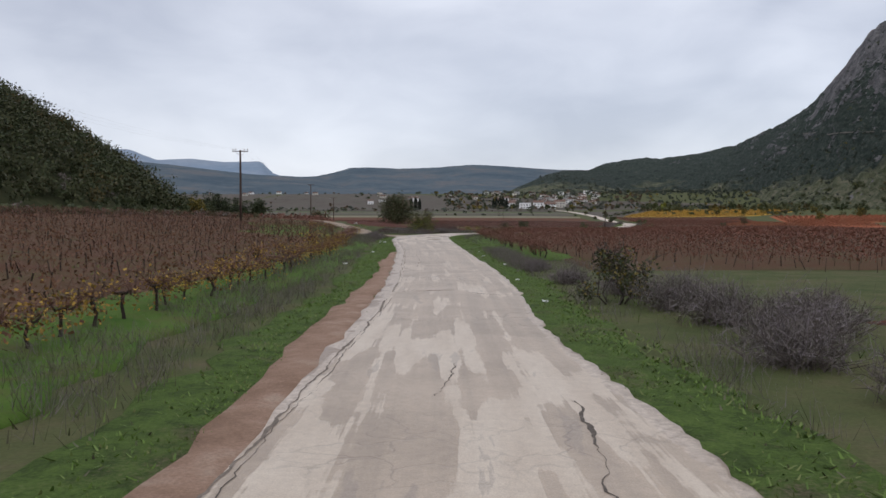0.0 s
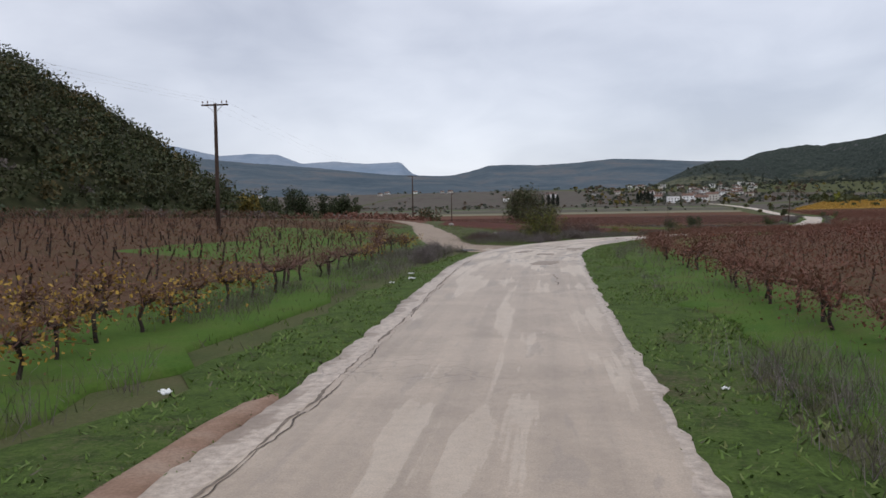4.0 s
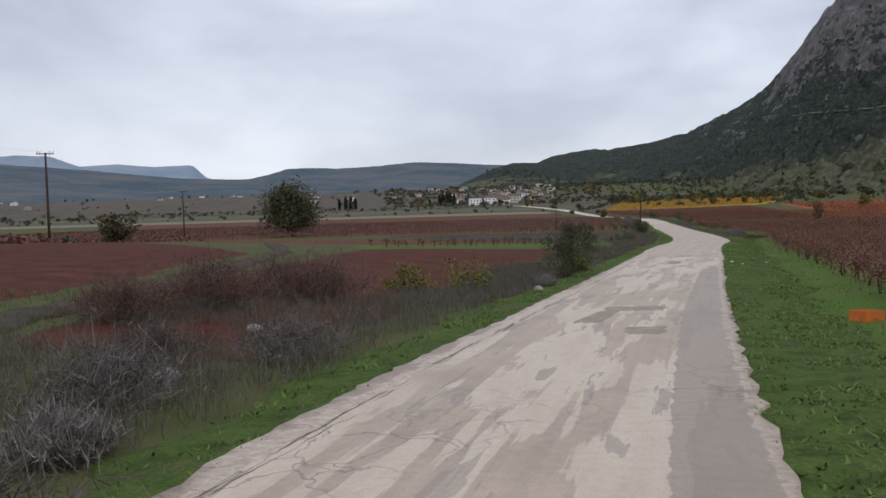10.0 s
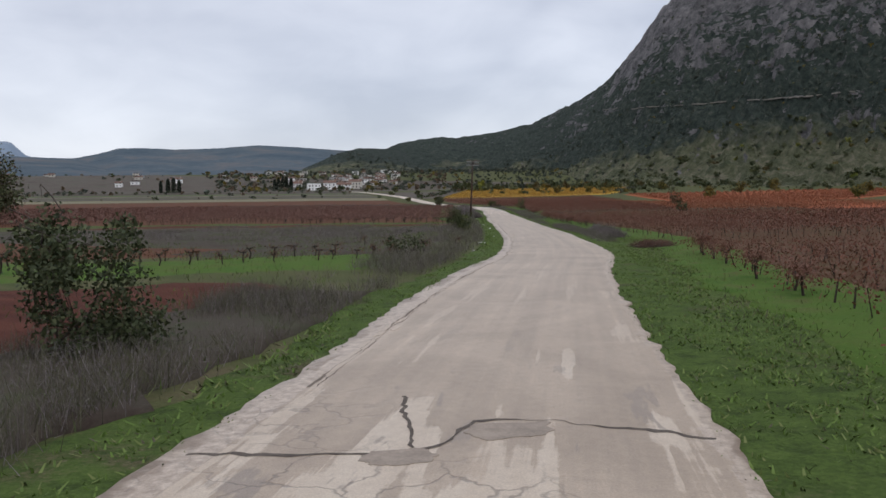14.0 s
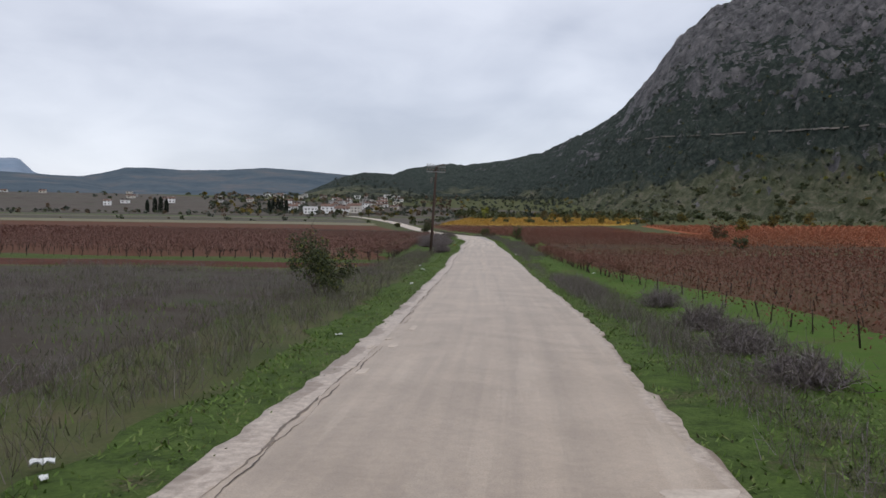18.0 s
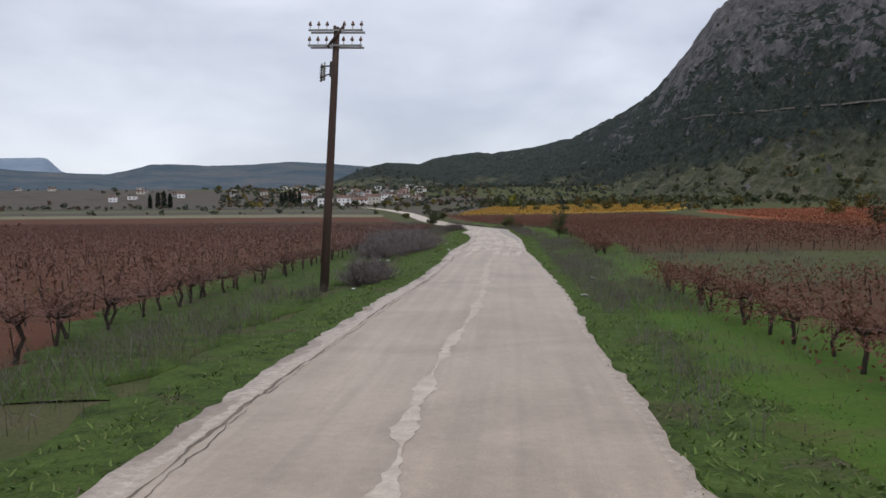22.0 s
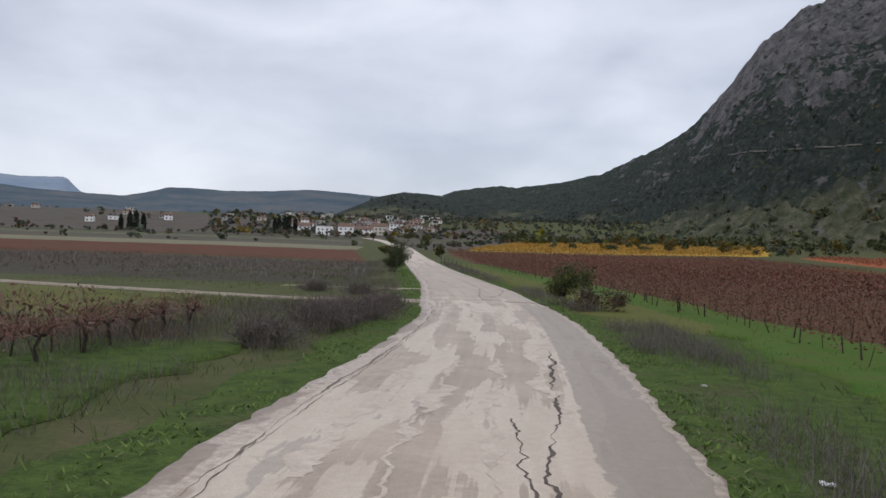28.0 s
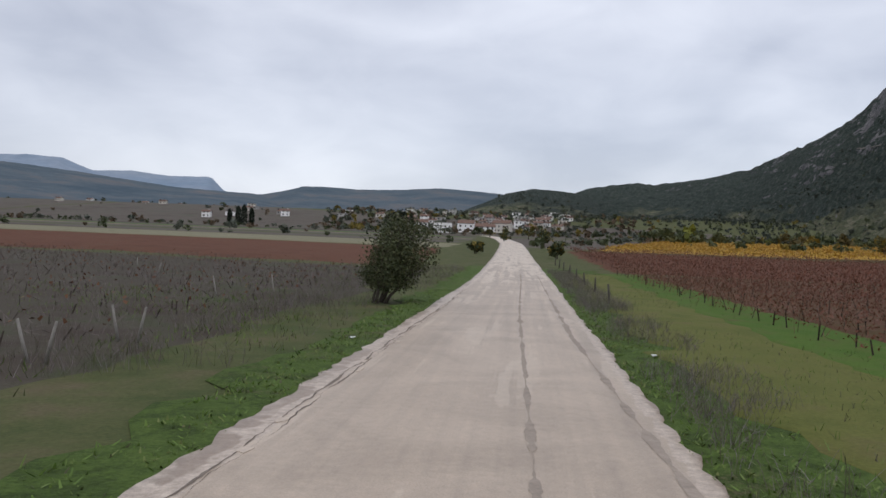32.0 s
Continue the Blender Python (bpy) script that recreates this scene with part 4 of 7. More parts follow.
hx, hy = np.linspace(-330, -58, 90), np.linspace(-260, 300, 150)
hgx, hgy = np.meshgrid(hx, hy)
bumps = np.array([noise.fractal(Vector((a * 0.03, b * 0.03, 0)), 1.0, 2.0, 3) for a, b in zip(hgx.ravel(), hgy.ravel())]).reshape(hgx.shape)
hzz = hill_z(hgx, hgy)
tagged(new("hill", grid_mesh("hill", hx, hy, land(hgx, hgy) - 0.4 + hzz + bumps * np.minimum(hzz * 0.12, 1.5), "hill_floor")), "steep hill overgrown with dark evergreen woods", "hill", kind="structure")

# ---------------- woods and scrub, too many to count ----------------


def crowns(pos, height, radius, per, leaf, lumps=5):
    """Leaf pieces for many bushy crowns: pos (n, 3) at the ground, height and radius (n,)."""
    n = len(pos)
    cl = RNG.normal(size=(n, lumps, 3))
    cl /= np.linalg.norm(cl, axis=2, keepdims=True)
    cl *= RNG.uniform(0.15, 0.62, (n, lumps, 1))
    k = RNG.integers(0, lumps, (n, per))
    c = np.take_along_axis(cl, np.repeat(k[..., None], 3, 2), 1)
    d = RNG.normal(size=(n, per, 3))
    d /= np.linalg.norm(d, axis=2, keepdims=True)
    c = c + d * RNG.uniform(0.25, 0.52, (n, per, 1))
    sc = np.stack([radius, radius, height * 0.5], 1)[:, None]
    p = pos[:, None] + c * sc
    p[..., 2] += (height * 0.52)[:, None]
    return leaf_cloud(p.reshape(-1, 3), np.repeat(leaf, per)[:, None] if np.ndim(leaf) else leaf)


def stuff(name, verts, mats, idx, label, category):
    return tagged(new(name, mesh_from(name, verts, qfaces(len(verts) // 4), mats, idx)), label, category, kind="stuff")


def on_ground(p):
    return np.column_stack([p, land(p[:, 0], p[:, 1])])


def hill_top(x, y):
    return land(x, y) - 0.4 + hill_z(x, y)


px, py = np.concatenate([RNG.uniform(-150, -62, 6000), RNG.uniform(-215, -150, 1500)]), RNG.uniform(-60, 225, 7500)
keep = hill_z(px, py) > 0.6
px, py = px[keep][:2900], py[keep][:2900]
ph = RNG.uniform(2.2, 4.6, len(px)) * (0.75 + 0.5 * RNG.random(len(px)))
near = (px > -128) & (py > 40)
rad = ph * RNG.uniform(0.6, 0.85, len(px))
for name, pick, per, leaf in (("hill_woods", ~near, 62, 0.28), ("hill_woods_near", near, 120, 0.17)):
    v = crowns(np.stack([px, py, hill_top(px, py)], 1)[pick], ph[pick], rad[pick], per, leaf, 7)
    stuff(name, v, ["wood_leaf", "hedge_leaf", "rust_leaf"], np.repeat(RNG.choice(3, int(pick.sum()), p=(0.58, 0.32, 0.10)), per), "dense dark evergreen woods with a few yellowing trees", "woods")

# scrub at the hill's foot
px, py = RNG.uniform(-82, -52, 700), RNG.uniform(-40, 190, 700)
v = crowns(np.stack([px, py, hill_top(px, py)], 1), np.full(700, 1.6), RNG.uniform(0.7, 1.5, 700), 50, 0.17)
stuff("foot_scrub", v, ["hedge_leaf", "weed_stalk", "olive_leaf"], np.repeat(RNG.choice(3, 700, p=(0.5, 0.25, 0.25)), 50), "low green and grey scrub at the foot of a hill", "scrub")


def mount_pos(n, b0, b1, r0, r1):
    b, r = np.radians(RNG.uniform(b0, b1, n)), RNG.uniform(r0, r1, n)
    return EYE0[0] + r * np.sin(b), EYE0[1] + r * np.cos(b)


scene.view_layers[0].update()
mount = bpy.data.objects["mountain"]
behind = bpy.data.objects["hill_behind_village"]


def drop(x, y):
    """The height of the land or of the mountain over it, whichever is higher."""
    z = float(land(x, y))
    for ob in (mount, behind):
        hit, p, _, _ = ob.ray_cast(Vector((x, y, 2000)), Vector((0, 0, -1)))
        if hit:
            z = max(z, p.z)
    return z


def terrace():
    """A pale cut track that climbs across the mountain's flank."""
    pts = []
    for b, e in zip(np.linspace(19.2, 38, 60), np.interp(np.linspace(19.2, 38, 60), (19.2, 24.5, 30, 38), (6.75, 7.07, 7.25, 7.5))):
        e += 0.10 * noise.noise(Vector((b * 0.9, 1, 0))) + 0.05 * noise.noise(Vector((b * 3.1, 2, 0)))
        d = Vector((math.sin(radians(b)), math.cos(radians(b)), math.tan(radians(e)))).normalized()
        hit, p, nrm, _ = mount.ray_cast(Vector(EYE0), d)
        if hit and (not pts or (p - pts[-1]).length < 220):
            pts.append(p.copy())
    verts, faces = [], []
    for k, p in enumerate(pts):
        w = 1.3 + 1.4 * noise.noise(Vector((k * 0.7, 0, 0)))
        verts += [tuple(p + Vector((-1.0, -1.6, -w * 0.55))), tuple(p + Vector((-1.0, -1.6, w * 0.45))), tuple(p + Vector((3.0, 4.5, w * 0.6)))]
    for k in range(len(pts) - 1):
        a = 3 * k
        if noise.noise(Vector((k * 0.31, 4, 0))) > -0.12:
            faces += [(a, a + 3, a + 4, a + 1), (a + 1, a + 4, a + 5, a + 2)]
    tagged(new("mountain_track", mesh_from("mountain_track", verts, faces, "cut_rock")), "pale track cut across the mountain side", "track", kind="structure")


terrace()


def scattered(name, n, b0, b1, r0, r1, h0, h1, per, mats, odds, label):
    x, y = mount_pos(n, b0, b1, r0, r1)
    z = np.array([drop(a, b) for a, b in zip(x, y)])
    h = RNG.uniform(h0, h1, n) * RNG.uniform(0.6, 1.2, n)
    v = crowns(np.stack([x, y, z - 0.2], 1), h, h * RNG.uniform(0.5, 0.8, n), per, h * 0.16)
    stuff(name, v, mats, np.repeat(RNG.choice(len(mats), n, p=odds), per), label, "scrub")


scattered("slope_scrub", 1900, 8, 62, 600, 980, 2.2, 5.5, 26, ["slope_leaf", "foot_leaf", "olive_leaf", "ochre_leaf"], (0.62, 0.24, 0.09, 0.05), "dark scrub and small trees on the lower mountain slope")
scattered("slope_scrub_far", 1500, -2, 45, 900, 1300, 3.0, 6.0, 18, ["slope_leaf", "hazed_leaf", "olive_leaf"], (0.80, 0.14, 0.06), "dark scrub on the higher mountain slope")
scattered("slope_foot_trees", 400, 7, 60, 470, 690, 3.5, 7.5, 44, ["foot_leaf", "hedge_leaf", "lime_leaf", "rust_leaf"], (0.50, 0.36, 0.04, 0.10), "round green and yellowing trees at the foot of the mountain")
scattered("valley_scrub", 330, 9, 55, 330, 600, 1.2, 4.2, 40, ["foot_leaf", "olive_leaf", "ochre_leaf", "hedge_leaf"], (0.35, 0.25, 0.20, 0.20), "scattered bushes on fallow land under the mountain")
scattered("village_trees", 620, -12, 8, 640, 1020, 2.5, 6.5, 36, ["hazed_leaf", "hedge_leaf", "brown_far_leaf", "ochre_leaf"], (0.45, 0.15, 0.28, 0.12), "trees and hedges between the village houses")
scattered("valley_trees", 150, -45, -12, 450, 1500, 2.5, 6.0, 30, ["hazed_leaf", "brown_far_leaf", "hedge_leaf"], (0.5, 0.3, 0.2), "distant hedges and trees in the valley")

# hedges along the field edges in the valley
hedge = []
for (x0, y0), (x1, y1), n in (((-330, 604), (20, 581), 22), ((-400, 700), (16, 668), 20), ((-420, 803), (10, 764), 40), ((-420, 942), (0, 862), 90), ((-300, 880), (-20, 830), 20), ((40, 560), (104, 834), 40), ((150, 578), (252, 800), 34)):
    f = RNG.uniform(0, 1, n) ** 1.3
    hedge.append(np.column_stack([x0 + (x1 - x0) * f, y0 + (y1 - y0) * f]) + RNG.normal(0, 1.5, (n, 2)))
hedge = np.concatenate(hedge)
hh = RNG.uniform(1.0, 3.6, len(hedge))
v = crowns(on_ground(hedge), hh, hh * RNG.uniform(0.6, 1.1, len(hedge)), 34, hh[:] * 0.16)
stuff("field_hedges", v, ["hazed_leaf", "olive_leaf", "hedge_leaf", "brown_far_leaf"], np.repeat(RNG.choice(4, len(hedge), p=(0.4, 0.25, 0.15, 0.2)), 34), "low hedges and bushes along distant field edges", "hedge")

# ---------------- vines ----------------


def vine_rows(corners, row, gap, jitter=0.18, thin=1.0):
    """Places of the vines on a four-cornered plot; the rows run from side a-d."""
    a, b, c, d = (np.array(p, float) for p in corners)
    wid, lng = (np.linalg.norm(b - a) + np.linalg.norm(c - d)) / 2, (np.linalg.norm(d - a) + np.linalg.norm(c - b)) / 2
    nu, nv = int(wid / row), int(lng / gap)
    u, v = np.meshgrid((np.arange(nu) + 0.3) / nu, (np.arange(nv) + 0.5) / nv)
    u, v = u.ravel()[:, None], v.ravel()[:, None]
    p = a * (1 - u) * (1 - v) + b * u * (1 - v) + c * u * v + d * (1 - u) * v
    p += RNG.normal(0, jitter, p.shape)
    return p[RNG.random(len(p)) < thin]


def vine_quads(p, canes, leaves, spread=0.55, head=0.62, reach=0.62, cane_w=0.011, leaf=0.075, trunk=0.035):
    """Trunk, canes and leaves of many vines at once, as loose pieces with a material number each."""
    n = len(p)
    base = np.column_stack([p, land(p[:, 0], p[:, 1])])
    h = head * RNG.uniform(0.8, 1.2, n)
    top = base + np.column_stack([RNG.normal(0, 0.10, (n, 2)), h])
    out, idx = [], []
    for k in range(2):
        az = RNG.uniform(0, np.pi, n) + k * np.pi / 2
        s = np.column_stack([np.cos(az), np.sin(az), np.zeros(n)]) * trunk
        out.append(np.stack([base - s * 1.2, base + s * 1.2, top + s, top - s], 1).reshape(-1, 3))
        idx.append(np.zeros(n, int))
    m = n * canes
    az, up = RNG.uniform(0, 2 * np.pi, m), RNG.uniform(-0.35, 1.0, m)
    ln = reach * RNG.uniform(0.5, 1.25, m)
    flat = 1 - np.abs(up) * 0.75
    dirs = np.column_stack([np.cos(az) * flat, np.sin(az) * flat, up * 0.62])
    start = np.repeat(top, canes, 0) + np.column_stack([RNG.normal(0, spread * 0.5, (m, 2)), RNG.normal(0.04, 0.10, m)])
    end = start + dirs * ln[:, None]
    sa = RNG.uniform(0, 2 * np.pi, m)
    s = np.column_stack([np.cos(sa), np.sin(sa), np.zeros(m)]) * cane_w
    out.append(np.stack([start - s, start + s, end + s * 0.5, end - s * 0.5], 1).reshape(-1, 3))
    idx.append(np.ones(m, int))
    if leaves:
        m = n * leaves
        c = np.repeat(top, leaves, 0) + np.column_stack([RNG.normal(0, spread * 0.55, (m, 2)), RNG.normal(0.13, 0.15, m)])
        out.append(leaf_cloud(c, leaf))
        idx.append(np.full(m, 2))
    return np.concatenate(out), np.concatenate(idx)


def vineyard(name, plots, mats, label, **shape):
    """One object of many vines; plots: lists of places."""
    v, i = vine_quads(np.concatenate(plots), **shape)
    return stuff(name, v, mats, i, label, "vineyard")


def clear_of(p, near):
    """The places that are none of the near ones."""
    if not len(near):
        return p
    d = np.min(np.hypot(p[:, None, 0] - near[None, :, 0], p[:, None, 1] - near[None, :, 1]), 1)
    return p[d > 0.02]


def off_road(p):
    return p[:, 0] - np.interp(p[:, 1], C_Y, C_X)


def vine_lines(side, first, rows, row, gap, y0, y1, jitter=0.16):
    """Vines in rows that keep company with the road: first is the nearest row's offset, by y."""
    out = []
    for k in range(rows):
        y = np.arange(y0, y1, gap) + RNG.uniform(0, gap)
        x = road_x(y) + side * (np.interp(y, *first) + k * row)
        out.append(np.column_stack([x, y]) + RNG.normal(0, jitter, (len(y), 2)))
    return np.concatenate(out)


hill_plot = vine_lines(-1, (H_Y, H_O), 22, 2.2, 1.4, -25, 121)
hill_plot = hill_plot[hill_plot[:, 0] > -64]
east_plot = vine_lines(1, (E_Y, np.array(E_O) + 0.25), 27, 2.3, 1.3, 22, 472)
east_plot = east_plot[east_plot[:, 1] > 46 - 0.62 * (off_road(east_plot) - 6)]
east_plot = east_plot[((east_plot[:, 1] < 277) | (east_plot[:, 1] > 297)) & ((east_plot[:, 1] < 191) | (east_plot[:, 1] > 202.5))]
end_plot = vine_rows([(46.5, 474), (116, 474), (126, 554), (45, 554)], 2.4, 1.7)
west_plot = vine_rows([(15.0, 264), (-135, 264), (-124, 408), (27.4, 363.5)], 2.3, 1.3)
row_plot = vine_rows([(2.2, 193.2), (0.8, 196.4), (-22.4, 177.4), (-19.4, 173.2)], 2.0, 1.15, 0.15, 0.9)
row_plot = np.concatenate([row_plot, [(3.6, 198.1), (3.9, 200.1), (6.0, 202.6), (1.8, 200.8), (0.6, 203.5)]])
front_plot = vine_rows([(13.8, 259.5), (13.8, 262.5), (-60, 262.5), (-60, 259.5)], 1.6, 1.0)
fallow_plot = vine_rows([(29, 397), (-105, 401), (-105, 466), (28, 462)], 2.5, 1.9, 0.4, 0.8)


def nearest(p, count, y0, y1, far=99):
    """The count places closest to the road between two cross lines."""
    d = np.abs(off_road(p))
    ok = (p[:, 1] > y0) & (p[:, 1] < y1) & (d < far)
    q = p[ok]
    return q[np.argsort(d[ok])][:count]


edge_y = np.arange(334, 364, 1.25)
edge_row = np.column_stack([np.interp(edge_y, (334, 358, 364), (23.0, 26.8, 28.1)), edge_y]) + RNG.normal(0, 0.12, (len(edge_y), 2))
near_hill = np.concatenate([nearest(hill_plot, 62, 10, 96), nearest(hill_plot, 8, 96, 116)])
near_east = np.concatenate([nearest(east_plot, 30, 40, 110), nearest(east_plot, 36, 110, 205), nearest(east_plot, 34, 205, 300), nearest(east_plot, 36, 297, 442)])
near_west = np.concatenate([nearest(front_plot, 20, 255, 264, 34), nearest(west_plot, 38, 264, 334), edge_row])

hill_rest = clear_of(hill_plot, near_hill)
hill_open = hill_rest[:, 1] + RNG.normal(0, 3, len(hill_rest)) > 60
vineyard("hill_vineyard", [hill_rest[~hill_open]], ["vine_bark", "cane_hill", "leaf_brown"], "rows of brown autumn vines with last leaves", canes=30, leaves=24, trunk=0.024, cane_w=0.013, head=0.58, reach=0.55, spread=1.05, leaf=0.045)
vineyard("hill_vineyard_open", [hill_rest[hill_open]], ["vine_bark", "cane_hill", "leaf_brown"], "open rows of nearly bare dark vines on grass", canes=34, leaves=14, trunk=0.036, cane_w=0.012, head=0.55, reach=0.5, spread=0.9, leaf=0.04)
far_east = off_road(east_plot) > 30
front_east = off_road(east_plot) < 18
turned = far_east & (east_plot[:, 1] > 285) & (east_plot[:, 0] > np.interp(east_plot[:, 1], (285, 431), (58, 100)))
vineyard("orange_vineyard_near", [east_plot[turned], vine_rows([(89, 301), (115, 292), (148, 404), (120, 424)], 2.4, 1.6)], ["vine_bark", "leaf_orange", "leaf_orange"], "rows of vines in orange-red leaf under the mountain", canes=5, leaves=12, trunk=0.018, head=0.60, reach=0.55, cane_w=0.02, spread=1.15, leaf=0.10)
far_east &= ~turned
vineyard("east_vineyard_far", [east_plot[far_east]], ["vine_bark", "cane_red", "leaf_red"], "dense rows of dark red autumn vines under the mountain", canes=6, leaves=11, trunk=0.018, head=0.60, reach=0.60, cane_w=0.024, spread=1.15, leaf=0.10)
EAST_VINE = ["vine_bark", "cane_red", "leaf_red"]
vineyard("east_vineyard_front", [clear_of(east_plot[front_east], near_east)], EAST_VINE, "front rows of dark red autumn vines beside the road", canes=36, leaves=70, trunk=0.022, head=0.56, reach=0.54, cane_w=0.010, spread=1.2, leaf=0.033)
vineyard("east_vineyard", [east_plot[~far_east & ~front_east & ~turned]], EAST_VINE, "dense rows of dark red autumn vines", canes=18, leaves=24, trunk=0.018, head=0.60, reach=0.60, cane_w=0.016, spread=1.1, leaf=0.06)
vineyard("end_vineyard", [end_plot], ["vine_bark", "cane_red", "leaf_red"], "distant rows of dark red vines", canes=11, leaves=20, cane_w=0.02, leaf=0.062, trunk=0.018, head=0.58, reach=0.55, spread=1.1)
far_west = west_plot[:, 0] < -30
vineyard("west_vineyard_far", [west_plot[far_west][::2]], ["vine_bark", "cane_west", "cane_west"], "distant rows of bare dark red vines", canes=9, leaves=14, trunk=0.018, head=0.66, reach=0.66, cane_w=0.035, spread=1.3, leaf=0.14)
vineyard("west_vineyard", [clear_of(west_plot[~far_west], near_west), clear_of(front_plot, near_west)], ["vine_bark", "cane_west", "cane_west"], "dense rows of bare dark red vines", canes=28, leaves=24, trunk=0.022, head=0.66, reach=0.62, cane_w=0.014, spread=1.1, leaf=0.045)
vineyard("fallow_vineyard", [fallow_plot], ["vine_bark", "cane_grey", "leaf_brown"], "neglected grey vines among dry weeds", canes=26, leaves=5, reach=0.45, head=0.32, spread=1.2, cane_w=0.014, leaf=0.05, trunk=0.018)


vineyard("nearest_canes_west", [near_west], ["vine_bark", "cane_west", "cane_west"], "tangle of thin brown canes on the nearest vines", canes=44, leaves=20, trunk=0.012, head=0.60, reach=0.5, cane_w=0.009, spread=1.05, leaf=0.026)
vineyard("nearest_canes", [near_east], ["vine_bark", "cane_red", "leaf_red"], "tangle of thin red-brown canes on the nearest vines", canes=44, leaves=80, trunk=0.012, head=0.60, reach=0.50, cane_w=0.009, spread=1.05, leaf=0.026)


def vine_kind(style, seed):
    """Meshes of one vine: a gnarled trunk with arms, its canes, its leaves."""
    rnd = random.Random(seed)
    h = rnd.uniform(0.48, 0.62)
    bend = rnd.uniform(-0.12, 0.12)
    mid, top = (bend, rnd.uniform(-0.06, 0.06), h * 0.55), (bend * 0.4, rnd.uniform(-0.05, 0.05), h)
    pieces = [tube([(0, 0, -0.08), (bend * 0.5, 0, h * 0.25), mid, top], [0.046, 0.037, 0.033, 0.045], 6)]
    tips = []
    for k in range(rnd.choice((3, 4))):
        a = 2 * math.pi * k / 4 + rnd.uniform(-0.5, 0.5)
        r = rnd.uniform(0.14, 0.30)
        tip = (top[0] + math.cos(a) * r, top[1] + math.sin(a) * r, h + rnd.uniform(0.02, 0.15))
        pieces.append(tube([top, ((top[0] + tip[0]) / 2, (top[1] + tip[1]) / 2, h - 0.01), tip], [0.042, 0.03, 0.028], 5))
        tips.append(tip)
    trunk = mesh_py("vine_trunk", join(*pieces), "vine_bark", True)
    canes, cane_tips = [], []
    for k in range(14 if style == "stub" else 120):
        p = rnd.choice(tips)
        a, r, up = rnd.uniform(0, 6.28), rnd.uniform(0.10, 0.4 if style == "stub" else 1.0), rnd.uniform(-0.22, {"red": 0.40, "yellow": 0.38, "brown": 0.40, "stub": 0.12}[style])
        q = (p[0] + math.cos(a) * r * 0.4, p[1] + math.sin(a) * r * 0.4, p[2] + up * 0.6 + 0.04)
        e = (p[0] + math.cos(a) * r, p[1] + math.sin(a) * r, p[2] + up)
        w = Vector((rnd.uniform(-1, 1), rnd.uniform(-1, 1), 0.2)).normalized()
        canes.append(([tuple(Vector(c) + w * s) for c, s in ((p, -.008), (p, .008), (q, .006), (q, -.006), (e, .003), (e, -.003))], [(0, 1, 2, 3), (3, 2, 4, 5)]))
        cane_tips += [q, e]
    cane = mesh_py("vine_canes", join(*canes), {"yellow": "cane_hill", "red": "cane_red", "brown": "cane_west", "stub": "vine_bark"}[style])
    n = {"yellow": 250, "red": 170, "brown": 30, "stub": 70}[style]
    c = np.array([rnd.choice(cane_tips) for _ in range(n)]) + RNG.normal(0, 0.11, (n, 3)) - (0, 0, 0.08)
    v = leaf_cloud(c, {"yellow": 0.032, "red": 0.027, "brown": 0.026, "stub": 0.03}[style])
    leaves = mesh_from("vine_leaves", v, qfaces(n), {"yellow": ["leaf_yellow", "leaf_brown"], "red": ["leaf_red", "cane_red"], "brown": ["cane_west", "leaf_brown"], "stub": ["leaf_brown", "leaf_brown"]}[style], (RNG.random(n) < 0.38).astype(int))
    return trunk, cane, leaves


VINES = {s: [vine_kind(s, 20 + k) for k in range(6)] for s in ("yellow", "red", "brown", "stub")}


def plant_vine(p, style, label, group, leafy=True, bare=False, name="grapevine", size=1.0):
    ob = new(name)
    trunk, cane, leaves = random.choice(VINES[style])
    for nm, me in (("trunk", trunk), ("topgrowth", cane), ("foliage", leaves))[: 1 if bare else 3 if leafy else 2]:
        tagged(part(nm, me, ob), kind="" if nm == "trunk" else "stuff")
    s = random.uniform(0.88, 1.18) * size
    ob.matrix_world = pose(p[0], p[1], float(land(*p)), random.uniform(-5, 5), random.uniform(-5, 5), random.uniform(0, 360)) @ Matrix.Scale(s, 4)
    return tagged(ob, label, "vine", group)


for p in near_hill:
    if p[1] > 60 and random.random() < 0.6:
        plant_vine(p, "brown", "gnarled dark vine, nearly bare, on green grass", "vines beside the hill", random.random() < 0.5)
        continue
    plant_vine(p, "yellow", "gnarled dark vine with yellow and brown autumn leaves", "vines beside the hill", random.random() < 0.85)
for p in near_east:
    plant_vine(p, "red", "gnarled dark vine with red-brown autumn canes", "vines east of the road")
for p in near_west:
    plant_vine(p, "brown", "bare dark vine with thin red-brown canes", "vines west of the road", random.random() < 0.5)

for p in row_plot:
    plant_vine(p, "stub", "old gnarled dark vine stump on green grass", "old vine stumps on the grass strip", name="old_vine", size=0.78)

